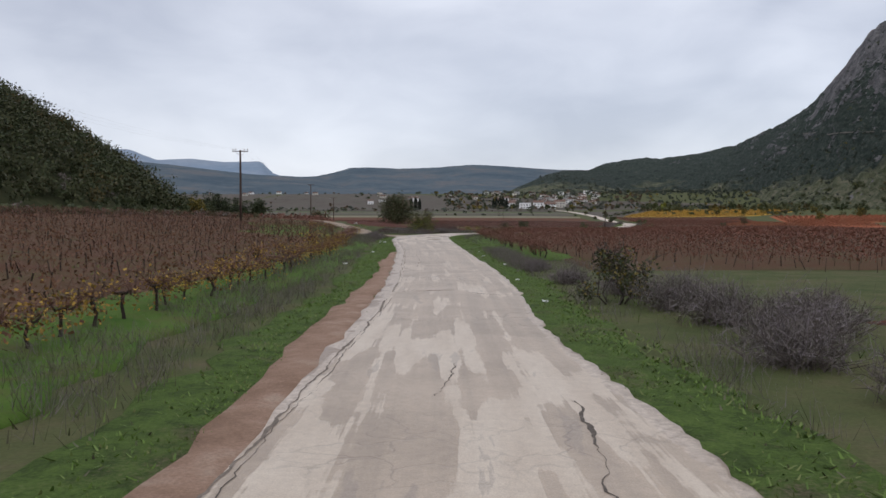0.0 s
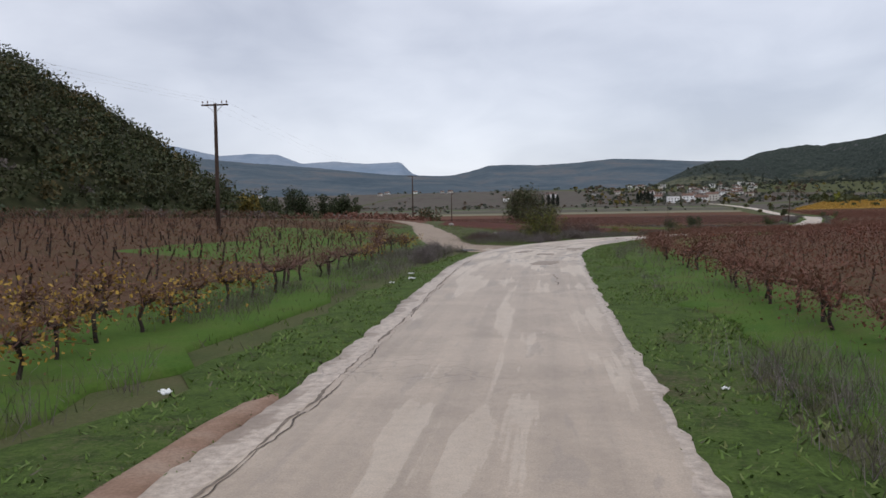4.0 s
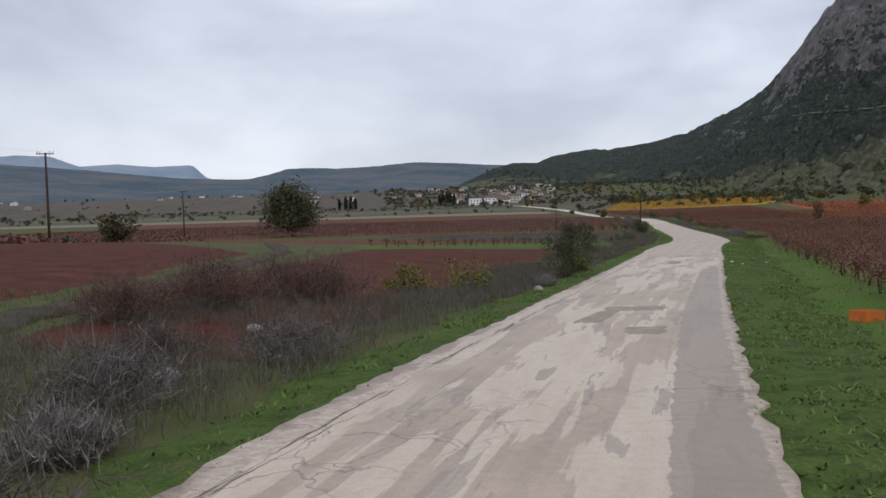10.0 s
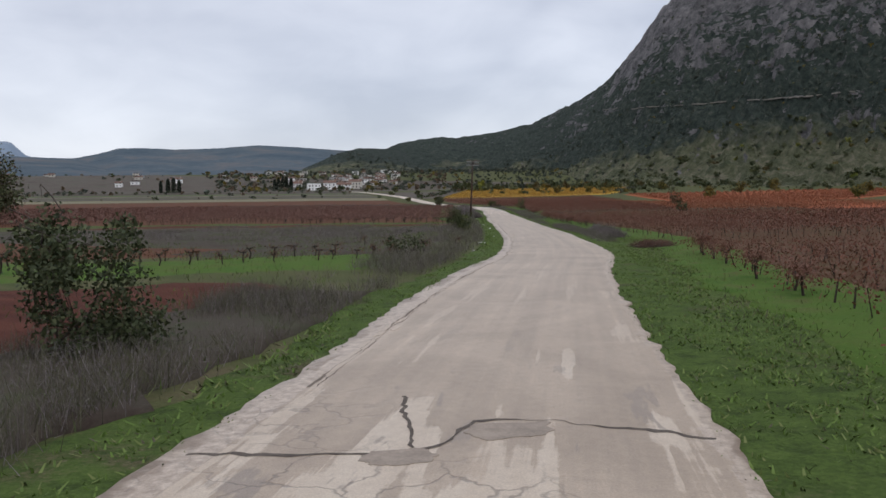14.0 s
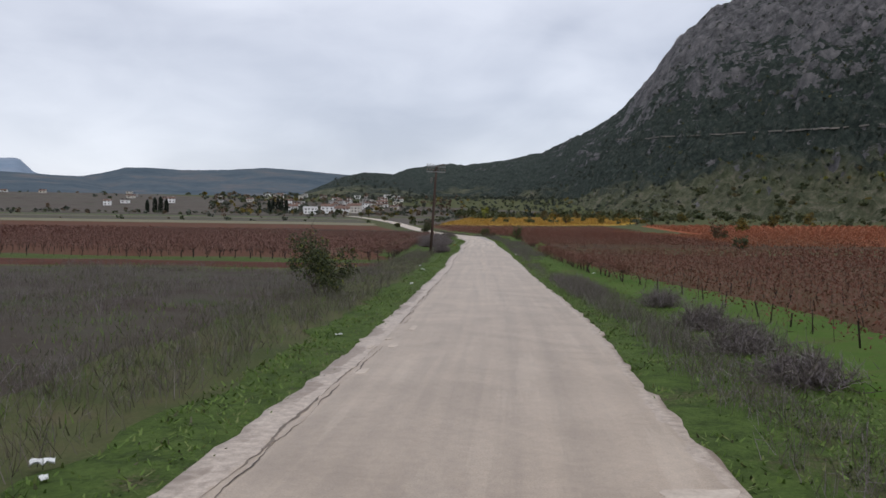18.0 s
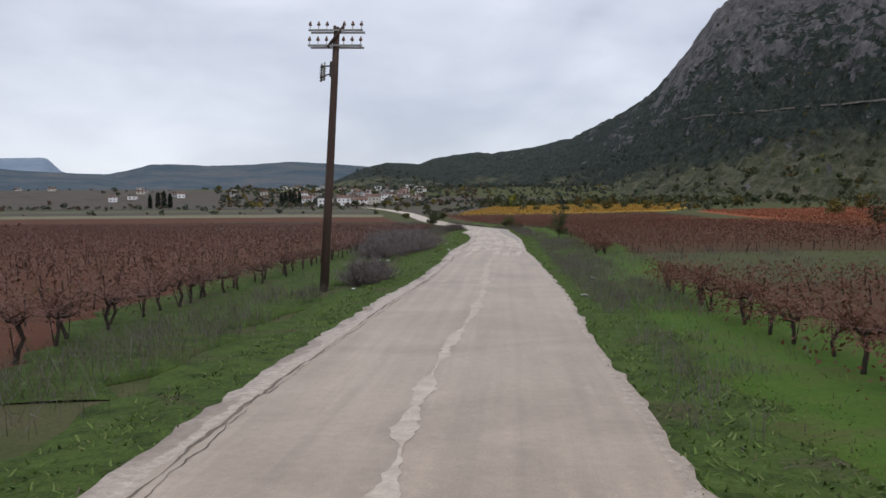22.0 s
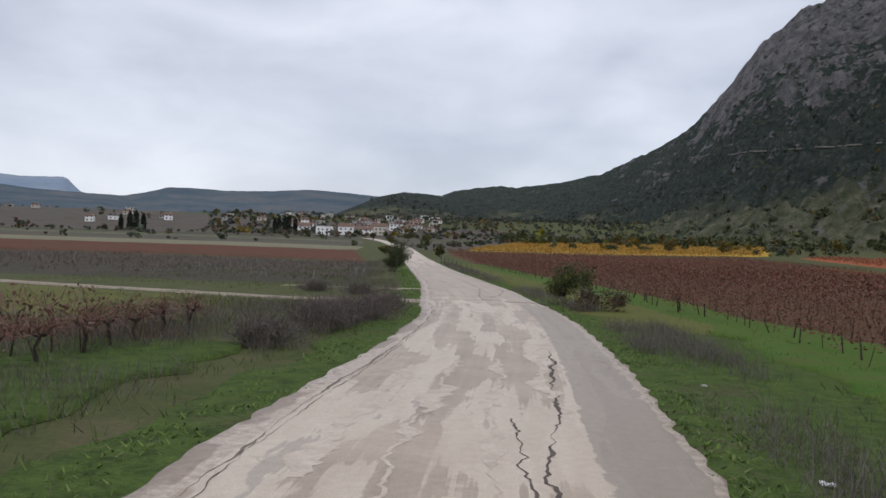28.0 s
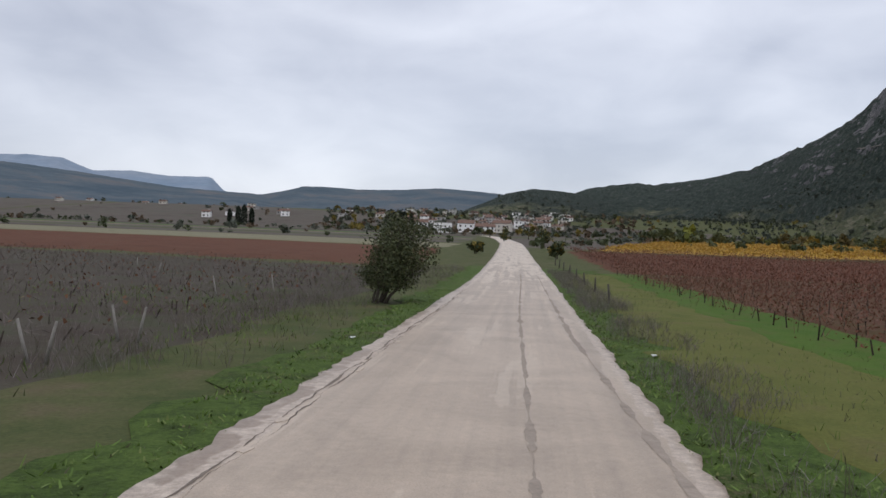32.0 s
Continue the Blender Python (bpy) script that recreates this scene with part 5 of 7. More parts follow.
# leaf carpets of the far coloured plots
for name, plot, mats, label in (("yellow_vineyard", [(52, 564), (144, 582), (246, 796), (106, 826)], "leaf_yellow", "distant vineyard in bright yellow leaf"),
                                ("orange_vineyard", [(124, 430), (170, 408), (326, 558), (152, 572)], "leaf_orange", "distant vineyard in orange-red leaf"),
                                ("corner_vineyard", [(177, 332), (258, 303), (326, 418), (192, 384)], "leaf_yellow", "vineyard in yellow leaf under the mountain"),
                                ("back_vineyard", [(-24, 360), (-186, 360), (-186, 436), (-44, 392)], "cane_red", "distant plot of dark red vines"),
                                ("track_vineyard", [(-40, 136), (-150, 160), (-150, 245), (-50, 182)], "cane_red", "dark red vines behind a dirt track"),
                                ("mid_vineyard", [(-64, 203), (-210, 255), (-210, 335), (-64, 260)], "cane_red", "plot of dark red vines in the valley")):
    p = vine_rows(plot, 2.6, 1.8)
    c = np.repeat(np.column_stack([p, land(p[:, 0], p[:, 1]) + 0.5]), 7, 0)
    c += RNG.normal(0, (0.55, 0.55, 0.22), c.shape)
    stuff(name, leaf_cloud(c, 0.19), [mats], np.zeros(len(c)), label, "vineyard")

# ---------------- grass and weeds ----------------


def strip_points(n, y0, y1, o0, o1):
    """Places at offsets o0..o1 east of the road's middle line."""
    y = RNG.uniform(y0, y1, n)
    o = RNG.uniform(o0, o1, n)
    return np.column_stack([road_x(y) + o, y])


def on_land(p, lift=0.0):
    return np.column_stack([p, land(p[:, 0], p[:, 1]) + lift])


def off_tracks(p):
    """Keep places clear of the side tracks."""
    k = np.linspace(0, len(TRACK1) - 1, 80)
    a = np.column_stack([np.interp(k, np.arange(len(TRACK1)), np.array(TRACK1)[:, j]) for j in (0, 1)])
    dd = np.hypot(p[:, None, 0] - a[None, :, 0], p[:, None, 1] - a[None, :, 1])
    d1, wide = np.min(dd, 1), np.interp(k, (0, 1, 2, 4, 6), (4.6, 3.9, 2.4, 1.9, 1.4))[np.argmin(dd, 1)]
    apron = (p[:, 0] < 37.5) & (((p[:, 1] > 376.6 - 0.3 * (p[:, 0] - 36)) & (p[:, 1] < 380.6 - 0.3 * (p[:, 0] - 36))) | ((p[:, 1] > 390.4 - 0.2 * (p[:, 0] - 36)) & (p[:, 1] < 392 - 0.2 * (p[:, 0] - 36))))
    mouth = (p[:, 1] > 87.9) & (p[:, 1] < 97) & (p[:, 0] > -17.5 - 0.49 * (p[:, 1] - 88.6)) & (p[:, 0] < -15)
    return p[(d1 > wide + 0.3) & ~apron & ~mouth]


def off_carriage(p):
    """Keep places clear of the road's surface, but for a ragged overhang at its edges."""
    o = p[:, 0] - road_x(p[:, 1])
    lim = np.where(o < 0, np.interp(p[:, 1], R_Y, R_W), np.interp(p[:, 1], R_Y, R_E))
    return p[np.abs(o) > lim + 0.02]


def patchy(p, scale, cut):
    """Keep the places where a slow noise is high: clumps and gaps."""
    f = np.array([noise.noise(Vector((x * scale, y * scale, 5.5))) for x, y in p])
    return p[f + RNG.normal(0, 0.12, len(f)) > cut]


tufts = np.concatenate([off_tracks(strip_points(36000, -10, 440, -4.0, -2.0)), strip_points(34000, -10, 440, 2.1, 4.3), strip_points(26000, 58, 200, 3.8, 6.8), strip_points(18000, 203, 300, 4.0, 6.6)])
tufts = patchy(off_carriage(tufts), 0.9, -0.22)
blades = np.repeat(on_land(tufts), 2, 0) + np.column_stack([RNG.normal(0, 0.06, (len(tufts) * 2, 2)), np.zeros(len(tufts) * 2)])
stuff("verge_grass", stalks(blades, 0.07, 2.3, 0.022), ["grass_blade", "dry_blade"], (RNG.random(len(blades)) < 0.10).astype(int), "short green grass tufts along the road", "grass")

far_tufts = patchy(np.concatenate([off_tracks(strip_points(22000, -10, 470, -15, -4.2)), off_tracks(strip_points(5000, 96, 136, -26, -12)), strip_points(14000, -10, 470, 4.2, 9), strip_points(3500, 277, 301, 6, 34), strip_points(5000, 363, 378, -14, -4), strip_points(9000, 188, 250, -26, -5), off_tracks(strip_points(9000, 98, 116, -12, -3.2)), strip_points(5000, 388, 430, -26, -5)]), 0.35, -0.1)
blades = np.repeat(on_land(far_tufts), 2, 0) + np.column_stack([RNG.normal(0, 0.08, (len(far_tufts) * 2, 2)), np.zeros(len(far_tufts) * 2)])
stuff("meadow_grass", stalks(blades, 0.15, 1.2, 0.012), ["grass_blade", "dry_blade"], (RNG.random(len(blades)) < 0.5).astype(int), "olive and straw-coloured grass tufts", "grass")


def weeds(name, bands, mats, odds, label, height, per, width, cut=-0.2, scale=0.28, lean=0.5):
    """Dry standing weeds: bands of (count, y0, y1, offset from, offset to)."""
    p = np.concatenate([strip_points(*b) for b in bands])
    p = patchy(off_tracks(p), scale, cut)
    b = np.repeat(on_land(p), per, 0)
    b[:, :2] += RNG.normal(0, 0.13, (len(b), 2))
    hs = np.repeat(RNG.uniform(0.55, 1.25, len(p)), per)[:, None] * height
    v = stalks(b, hs, lean, width).reshape(-1, 4, 3)
    # side twigs from the upper half of each stalk
    tw = v[:, 2] * 0.72 + v[:, 0] * 0.28
    e = RNG.normal(0, 1, tw.shape) * hs * 0.20 + (0, 0, 0.06)
    s = rand_unit(len(tw)) * width * 0.8
    t = np.stack([tw - s, tw + s, tw + e + s * 0.3, tw + e - s * 0.3], 1)
    v = np.concatenate([v.reshape(-1, 3), t.reshape(-1, 3)])
    i = RNG.choice(len(mats), len(v) // 4, p=odds)
    return stuff(name, v, mats, i, label, "weeds")


weeds("dry_weeds_west", [(2300, -5, 84, -7.4, -4.3), (900, 102, 112, -8.5, -4.2), (420, 80, 91, -7.2, -4.2), (3000, 108, 136, -12, -4.3), (3400, 136, 182, -8.2, -4.3), (3600, 140, 200, -8.0, -4.4), (1400, 200, 262, -7.5, -4.2), (600, 262, 286, -7, -4.8), (900, 312, 356, -8, -5), (1500, 357, 375, -11, -4.4), (1500, 381, 470, -8.5, -4.4)],
      ["weed_stalk", "weed_violet", "dry_blade"], (0.45, 0.15, 0.4), "knee-high grey-brown dry weeds beside the road", 0.45, 8, 0.005, -0.16, lean=0.9)
weeds("dry_weeds_east", [(1700, -5, 44, 4.0, 9), (900, 36, 60, 3.8, 5.5), (300, 60, 110, 4.5, 6.5), (800, 203, 238, 3.5, 4.7), (450, 226, 238, 3.4, 5.0), (120, 238, 262, 3.0, 3.8), (1300, 262, 300, 3.4, 6.0), (900, 277, 300, 6, 18), (1600, 300, 345, 3.3, 6.5), (2000, 345, 378, 3.7, 5.8), (2100, 378, 470, 3.0, 4.9)],
      ["weed_stalk", "weed_violet", "dry_blade"], (0.5, 0.25, 0.25), "low grey-brown dry weeds beside the road", 0.38, 8, 0.0045, -0.12, lean=0.9)
weeds("fallow_weeds", [(4200, 206, 248, -34, -6), (2600, 394, 466, -60, -7), (800, 330, 376, -25, -8)], ["weed_stalk", "weed_violet", "dry_blade"], (0.4, 0.4, 0.2), "wide patch of pale grey dry weeds", 0.38, 8, 0.0055, -0.12, 0.2, lean=0.9)

# ---------------- trees and bushes ----------------


def crown_leaves(n, centres, radii, size, mats, odds=None, squash=0.8):
    """Leaves clustered round the given points."""
    k = RNG.integers(0, len(centres), n)
    c = np.array(centres)[k]
    d = rand_unit(n) * (RNG.uniform(0.15, 1.0, (n, 1)) ** 0.55) * np.array(radii)[k][:, None]
    d[:, 2] *= squash
    return mesh_from("leaves", leaf_cloud(c + d, size), qfaces(n), mats, RNG.choice(len(mats), n, p=odds))


def tree(name, x, y, height, radius, mats, label, leaves=900, leaf=0.09, stems=1, bare=0, lean=(0, 0), low=0.25, trunk_r=None, odds=None, seed=0, sink=0.1, category="tree", clumps=16, z=None, puff=1.0, twig=1.0):
    """A tree or bush: stems and limbs that fork, and a crown of leaf clumps at the limbs' ends."""
    rnd = random.Random(seed + int(x * 7 + y * 3))
    ob = new(name)
    tr = trunk_r or height * 0.03
    limbs, ends = [], []
    for s in range(stems):
        a0 = rnd.uniform(0, 6.28)
        foot = (math.cos(a0) * 0.12 * (stems > 1) * stems ** 0.5, math.sin(a0) * 0.12 * (stems > 1) * stems ** 0.5, -sink)
        fork = (foot[0] * 2.2 + rnd.uniform(-.1, .1) * radius + lean[0] * 0.3, foot[1] * 2.2 + rnd.uniform(-.1, .1) * radius + lean[1] * 0.3, height * low * rnd.uniform(0.8, 1.2))
        limbs.append(tube([foot, ((foot[0] + fork[0]) / 2 + rnd.uniform(-.05, .05), (foot[1] + fork[1]) / 2, fork[2] * 0.5), fork], [tr * 1.25, tr, tr * 0.8], 7))
        for k in range(max(3, clumps // stems)):
            a, el = rnd.uniform(0, 6.28), rnd.uniform(0.05, 1.0)
            r = radius * math.sqrt(max(0.05, 1 - (el - 0.35) ** 2 * 1.6)) * rnd.uniform(0.35, 0.80)
            e = (fork[0] + math.cos(a) * r + lean[0] * el, fork[1] + math.sin(a) * r + lean[1] * el, height * (low + (0.92 - low) * el * rnd.uniform(0.85, 1.0)))
            m = tuple((f * 0.45 + g * 0.55) + rnd.uniform(-.08, .08) * radius for f, g in zip(fork, e))
            limbs.append(tube([fork, m, e], [tr * 0.5, tr * 0.28, tr * 0.10], 4))
            ends += [e, tuple(f * 0.3 + g * 0.7 for f, g in zip(fork, e))]
    for k in range(bare):
        e = rnd.choice(sorted(ends, key=lambda q: -q[2])[: max(6, len(ends) // 3)])
        p = e
        for j in range(3):
            q = (p[0] + rnd.uniform(-.22, .22) * radius, p[1] + rnd.uniform(-.22, .22) * radius, p[2] + rnd.uniform(0.02, 0.11) * height * twig)
            limbs.append(tube([p, q], [0.019 - 0.004 * j, 0.015 - 0.004 * j], 3))
            for _ in range(2):
                w = tuple((u + v) / 2 + rnd.uniform(-.09, .09) * radius for u, v in zip(p, q))
                limbs.append(tube([q, w], [0.006, 0.003], 3))
            p = q
    part("trunk", mesh_py("trunk", join(*limbs), "bark", True), ob, "dark rough bark")
    if leaves:
        rad = [radius * puff * rnd.uniform(0.22, 0.42) for _ in ends]
        part("crown", crown_leaves(leaves, ends, rad, leaf, mats, odds), ob)
    ob.location = (x, y, float(land(x, y)) if z is None else z)
    return tagged(ob, label, category)


tree("round_tree", -52.6, 278, 11.6, 7.2, ["foot_leaf", "wood_leaf", "brown_far_leaf"], "large round dark olive-brown tree alone among vineyards", 15000, 0.17, low=0.2, trunk_r=0.45, odds=(0.4, 0.45, 0.15), clumps=60, puff=1.1)
tree("hawthorn", -18.2, 114.6, 3.4, 2.7, ["hedge_leaf", "lime_leaf", "ochre_leaf"], "tangled hawthorn with yellow-green leaves and bare top branches", 9000, 0.038, stems=6, bare=70, twig=1.35, low=0.07, trunk_r=0.05, odds=(0.36, 0.48, 0.16), clumps=80, puff=0.65)
tree("round_bush", -66.5, 229, 6.0, 3.4, ["hedge_leaf", "leaf_brown"], "round brown-green bush in a red field", 1800, 0.16, stems=2, low=0.15, odds=(0.7, 0.3))
tall = tree("roadside_bush", -8.3, 148, 2.1, 1.35, ["hedge_leaf", "olive_leaf", "lime_leaf"], "dark green bush with one tall thin shoot", 4600, 0.025, stems=6, low=0.1, trunk_r=0.035, bare=26, clumps=40, odds=(0.6, 0.3, 0.1), puff=0.75)
pts = [(0, 0, 0.6), (0.02, 0, 1.8), (0.0, 0.03, 3.0), (0.03, 0.02, 4.3)]
part("leader", mesh_py("leader", tube(pts, [0.022, 0.017, 0.012, 0.005], 5), "bark"), tall, "thin upright leading shoot")
lz = RNG.uniform(1.6, 4.25, 90)
part("leader_foliage", mesh_from("leader_foliage", leaf_cloud(np.column_stack([RNG.normal(0, 0.07, (90, 2)), lz]), 0.03), qfaces(90), "hedge_leaf"), tall)
tree("yellow_bush", -7.0, 152.6, 1.35, 0.95, ["lime_leaf", "olive_leaf", "ochre_leaf"], "yellow-green bush behind a darker one", 1900, 0.034, stems=3, low=0.1, trunk_r=0.02)
tree("yellow_bush", -12.3, 140.2, 1.3, 1.1, ["lime_leaf", "ochre_leaf"], "low yellow-green bush among dry weeds", 700, 0.04, stems=3, low=0.1, trunk_r=0.02)
tree("yellow_bush", -13.9, 140.9, 1.15, 0.95, ["lime_leaf", "ochre_leaf"], "low yellow-green bush at a field edge", 700, 0.045, stems=3, low=0.1, trunk_r=0.02)
tree("roadside_bush", -5.5, 169.6, 2.6, 1.6, ["hedge_leaf", "olive_leaf", "oak_leaf"], "dark green bush among roadside weeds", 6500, 0.034, stems=3, low=0.1, trunk_r=0.03, bare=6)
tree("roadside_bush", 10.0, 228, 2.9, 1.6, ["hedge_leaf", "olive_leaf", "lime_leaf"], "green bush leaning over dry weeds", 5200, 0.036, puff=0.85, stems=3, low=0.1, trunk_r=0.035, odds=(0.6, 0.3, 0.1), bare=5)
tree("roadside_bush", 2.4, 196, 1.4, 0.8, ["hedge_leaf", "olive_leaf"], "small green bush at a field edge", 500, 0.05, stems=2, low=0.1, trunk_r=0.025)
tree("young_tree", 38.0, 326, 3.3, 1.3, ["hedge_leaf", "lime_leaf", "olive_leaf"], "young green tree beside the road", 3200, 0.036, puff=0.75, stems=2, low=0.12, trunk_r=0.035, odds=(0.45, 0.2, 0.35), bare=4)
tree("thin_bush", 41.5, 378.4, 2.2, 0.85, ["hedge_leaf", "lime_leaf"], "green bush with several thin stems", 4600, 0.034, puff=1.15, stems=4, low=0.22, trunk_r=0.025, odds=(0.75, 0.25), bare=4, clumps=40)
tree("dark_bush", 41.9, 374.8, 1.0, 1.3, ["wood_leaf", "leaf_brown", "weed_stalk"], "low dark brown thorny bush", 2200, 0.036, stems=5, low=0.1, trunk_r=0.02, bare=14, odds=(0.45, 0.3, 0.25))
tree("wind_tree", 32.3, 430, 3.6, 1.5, ["hedge_leaf", "foot_leaf", "wood_leaf"], "wind-bent olive-green tree with several trunks by the road", 13000, 0.038, stems=6, low=0.14, trunk_r=0.06, lean=(0.9, 0.2), puff=1.1, odds=(0.4, 0.35, 0.25), bare=10, clumps=60)
tree("twiggy_bush", 2.0, 24.5, 1.9, 1.1, ["hedge_leaf", "ochre_leaf", "weed_stalk"], "half-bare green bush with grey twigs", 2600, 0.04, stems=6, low=0.1, trunk_r=0.025, odds=(0.5, 0.2, 0.3), bare=22)
tree("field_bush", 79, 340, 4.6, 2.3, ["leaf_brown", "hedge_leaf"], "brown bush at the edge of a vineyard", 900, 0.12, stems=3, low=0.12)
tree("field_bush", 62.4, 298, 1.9, 1.1, ["hedge_leaf", "olive_leaf"], "small green bush in a vineyard", 500, 0.09, stems=2, low=0.1)
tree("field_tree", 120.5, 599, 5.5, 3.0, ["hedge_leaf", "ochre_leaf"], "small tree at the edge of a yellow vineyard", 700, 0.2, stems=2)
for x, y, h, r in ((41.5, 512, 2.4, 1.6), (29.5, 520, 2.2, 1.4), (40.5, 590, 4.0, 2.4), (29.0, 640, 3.0, 2.0), (36, 705, 5.5, 3.0), (18, 760, 4, 2.5), (24, 800, 6.0, 3.2)):
    tree("roadside_tree", x, y, h, r, ["hedge_leaf", "ochre_leaf", "oak_leaf"], "distant small tree beside the road to the village", 500, 0.2, stems=2, odds=(0.5, 0.25, 0.25))
for x, y, h, r, kind in ((-74, 176, 8.0, 3.6, 0), (-80, 172, 7.5, 3.4, 1), (-68, 180, 6.0, 2.8, 0), (-84, 192, 9.0, 3.4, 0), (-78, 196, 8.0, 3.0, 0), (-75, 201, 7.0, 2.6, 1), (-72, 160, 5.0, 3.0, 1), (-68, 148, 4.0, 2.6, 2), (-66, 136, 3.4, 2.4, 1), (-65, 120, 3.0, 2.2, 0)):
    tree("evergreen_oak", x, y, h, r, (["oak_leaf", "hedge_leaf"], ["hedge_leaf", "oak_leaf"], ["ochre_leaf", "hedge_leaf"])[kind], "dark evergreen oak at the foot of a hill", 3000, 0.13, low=0.12, odds=(0.8, 0.2), clumps=24)
for x, y, h, r in ((150, 470, 6, 3.5), (190, 520, 7, 4), (165, 395, 5, 3), (220, 470, 6.5, 4), (230, 560, 7, 4), (140, 600, 5, 3), (200, 640, 6, 3.5)):
    tree("autumn_tree", x, y, h, r, ["ochre_leaf", "hedge_leaf"], "ochre autumn tree under the mountain", 900, 0.24, odds=(0.7, 0.3), z=drop(x, y) - 0.1)


def shrub(x, y, h, r, label, mats=("weed_violet", "weed_stalk"), n=300, name="bare_shrub"):
    """A leafless shrub: many fine branches that fan out from the root."""
    ob = new(name)
    k = n
    az, el = RNG.uniform(0, 2 * np.pi, k), RNG.uniform(0.0, 1.0, k)
    base = np.column_stack([RNG.normal(0, r * 0.28, (k, 2)), np.zeros(k)])
    tip = base + np.column_stack([np.cos(az) * r * (1 - el) * 0.9, np.sin(az) * r * (1 - el) * 0.9, h * (0.35 + 0.65 * el) * RNG.uniform(0.7, 1.05, k)])
    s = rand_unit(k) * 0.011
    stem = np.stack([base - s, base + s, tip + s * 0.3, tip - s * 0.3], 1).reshape(-1, 3)
    part("framework", mesh_from("framework", stem, qfaces(k), "cane_grey"), ob)
    m = k * 7
    f = RNG.uniform(0.35, 1.0, (m, 1))
    o = np.repeat(base, 7, 0) * (1 - f) + np.repeat(tip, 7, 0) * f
    e = o + RNG.normal(0, 0.16, (m, 3)) * r * 0.8 + (0, 0, 0.08)
    s = rand_unit(m) * 0.0075
    tw = np.stack([o - s, o + s, e + s * 0.3, e - s * 0.3], 1).reshape(-1, 3)
    part("brush", mesh_from("brush", tw, qfaces(m), list(mats), RNG.integers(0, len(mats), m)), ob)
    ob.location = (x, y, float(land(x, y)) - 0.03)
    return tagged(ob, label, "shrub")


for x, y, h, r in ((20.8, 297.0, 1.2, 1.5), (21.5, 300.5, 1.5, 1.8), (22.3, 303.5, 1.6, 1.9), (20.9, 305.0, 1.5, 1.9), (22.9, 306.5, 1.6, 1.9), (21.9, 309.0, 1.6, 1.9), (23.6, 309.5, 1.5, 1.8), (24.0, 312.5, 1.4, 1.7), (24.3, 315.5, 1.2, 1.5), (22.8, 313.0, 1.4, 1.7)):
    shrub(x, y, h, r, "leafless violet-grey shrub in a roadside thicket", ("weed_violet", "weed_violet", "weed_stalk"), 520)
for x, y, h, r in ((31.2, 364.2, 1.1, 1.3), (31.6, 366.2, 1.1, 1.3), (32.3, 367.8, 1.0, 1.1), (32.5, 370.6, 0.9, 1.1), (33.0, 373.2, 0.8, 0.9), (30.2, 360.4, 0.8, 1.0), (31.2, 384.5, 0.6, 1.1), (28.6, 386, 0.6, 1.0)):
    shrub(x, y, h, r, "dark leafless thorn shrub beside the road", ("weed_stalk", "cane_grey"))
for x, y, h, r in ((4.3, 14.5, 1.0, 1.2), (5.0, 17.0, 1.15, 1.4), (4.2, 20.0, 1.1, 1.3), (3.6, 23.0, 1.2, 1.3), (6.2, 19.2, 1.0, 1.3), (5.3, 11.5, 0.9, 1.1), (2.6, 27.5, 0.9, 1.0), (0.9, 31.5, 0.7, 0.9), (-0.6, 38, 0.6, 0.8)):
    shrub(x, y, h, r, "leafless grey shrub on the road bank", ("weed_stalk", "weed_violet"))
for x, y, h, r in ((-19.5, 109.5, 0.9, 1.2), (-20.2, 112.0, 1.0, 1.3), (-22.4, 110.5, 0.8, 1.2), (-18.2, 119.5, 1.0, 1.3), (-16.6, 123.5, 1.0, 1.2), (-15.0, 127.5, 0.9, 1.1), (-21.8, 115.5, 0.9, 1.2), (-17.0, 105.9, 0.5, 0.8)):
    shrub(x, y, h, r, "grey-brown leafless shrub beside a road fork", ("weed_stalk", "weed_violet"))
for x, y, h, r in ((19.0, 213, 0.8, 1.0), (20.0, 217, 0.8, 0.9), (18.3, 209.5, 0.7, 0.9), (21.3, 223, 0.7, 0.9), (-17.4, 79.5, 0.8, 0.9), (-18.6, 84.5, 0.9, 1.0)):
    shrub(x, y, h, r, "grey leafless shrub on the grass verge", ("weed_stalk", "weed_violet"))

for x, y, h, r in ((-16.5, 136.8, 1.7, 1.6), (-19.0, 134.3, 1.8, 1.9), (-18.0, 138.2, 1.4, 1.4), (-20.2, 131.6, 1.3, 1.5)):
    shrub(x, y, h, r, "dense dark red-brown leafless shrub at a field edge", ("cane_red", "cane_brown"), 420)
for x, y, h, r in ((-17.6, 111.2, 0.9, 1.2), (-18.6, 107.6, 0.8, 1.1), (-16.6, 109.0, 0.7, 1.0), (-15.6, 118.5, 0.8, 1.1), (-20.5, 118.0, 1.0, 1.3), (-19.0, 122.5, 0.9, 1.2), (-17.5, 127.0, 0.9, 1.1)):
    shrub(x, y, h, r, "grey-brown leafless shrub beside a road fork", ("weed_stalk", "cane_grey"))

for x, y, h, r in ((-22.0, 107.5, 0.55, 1.2), (-22.6, 110.0, 0.6, 1.3), (-21.4, 109.0, 0.5, 1.0)):
    shrub(x, y, h, r, "dark heap of cut brushwood beside a track", ("vine_bark", "cane_brown"), 420, "brushwood_heap")

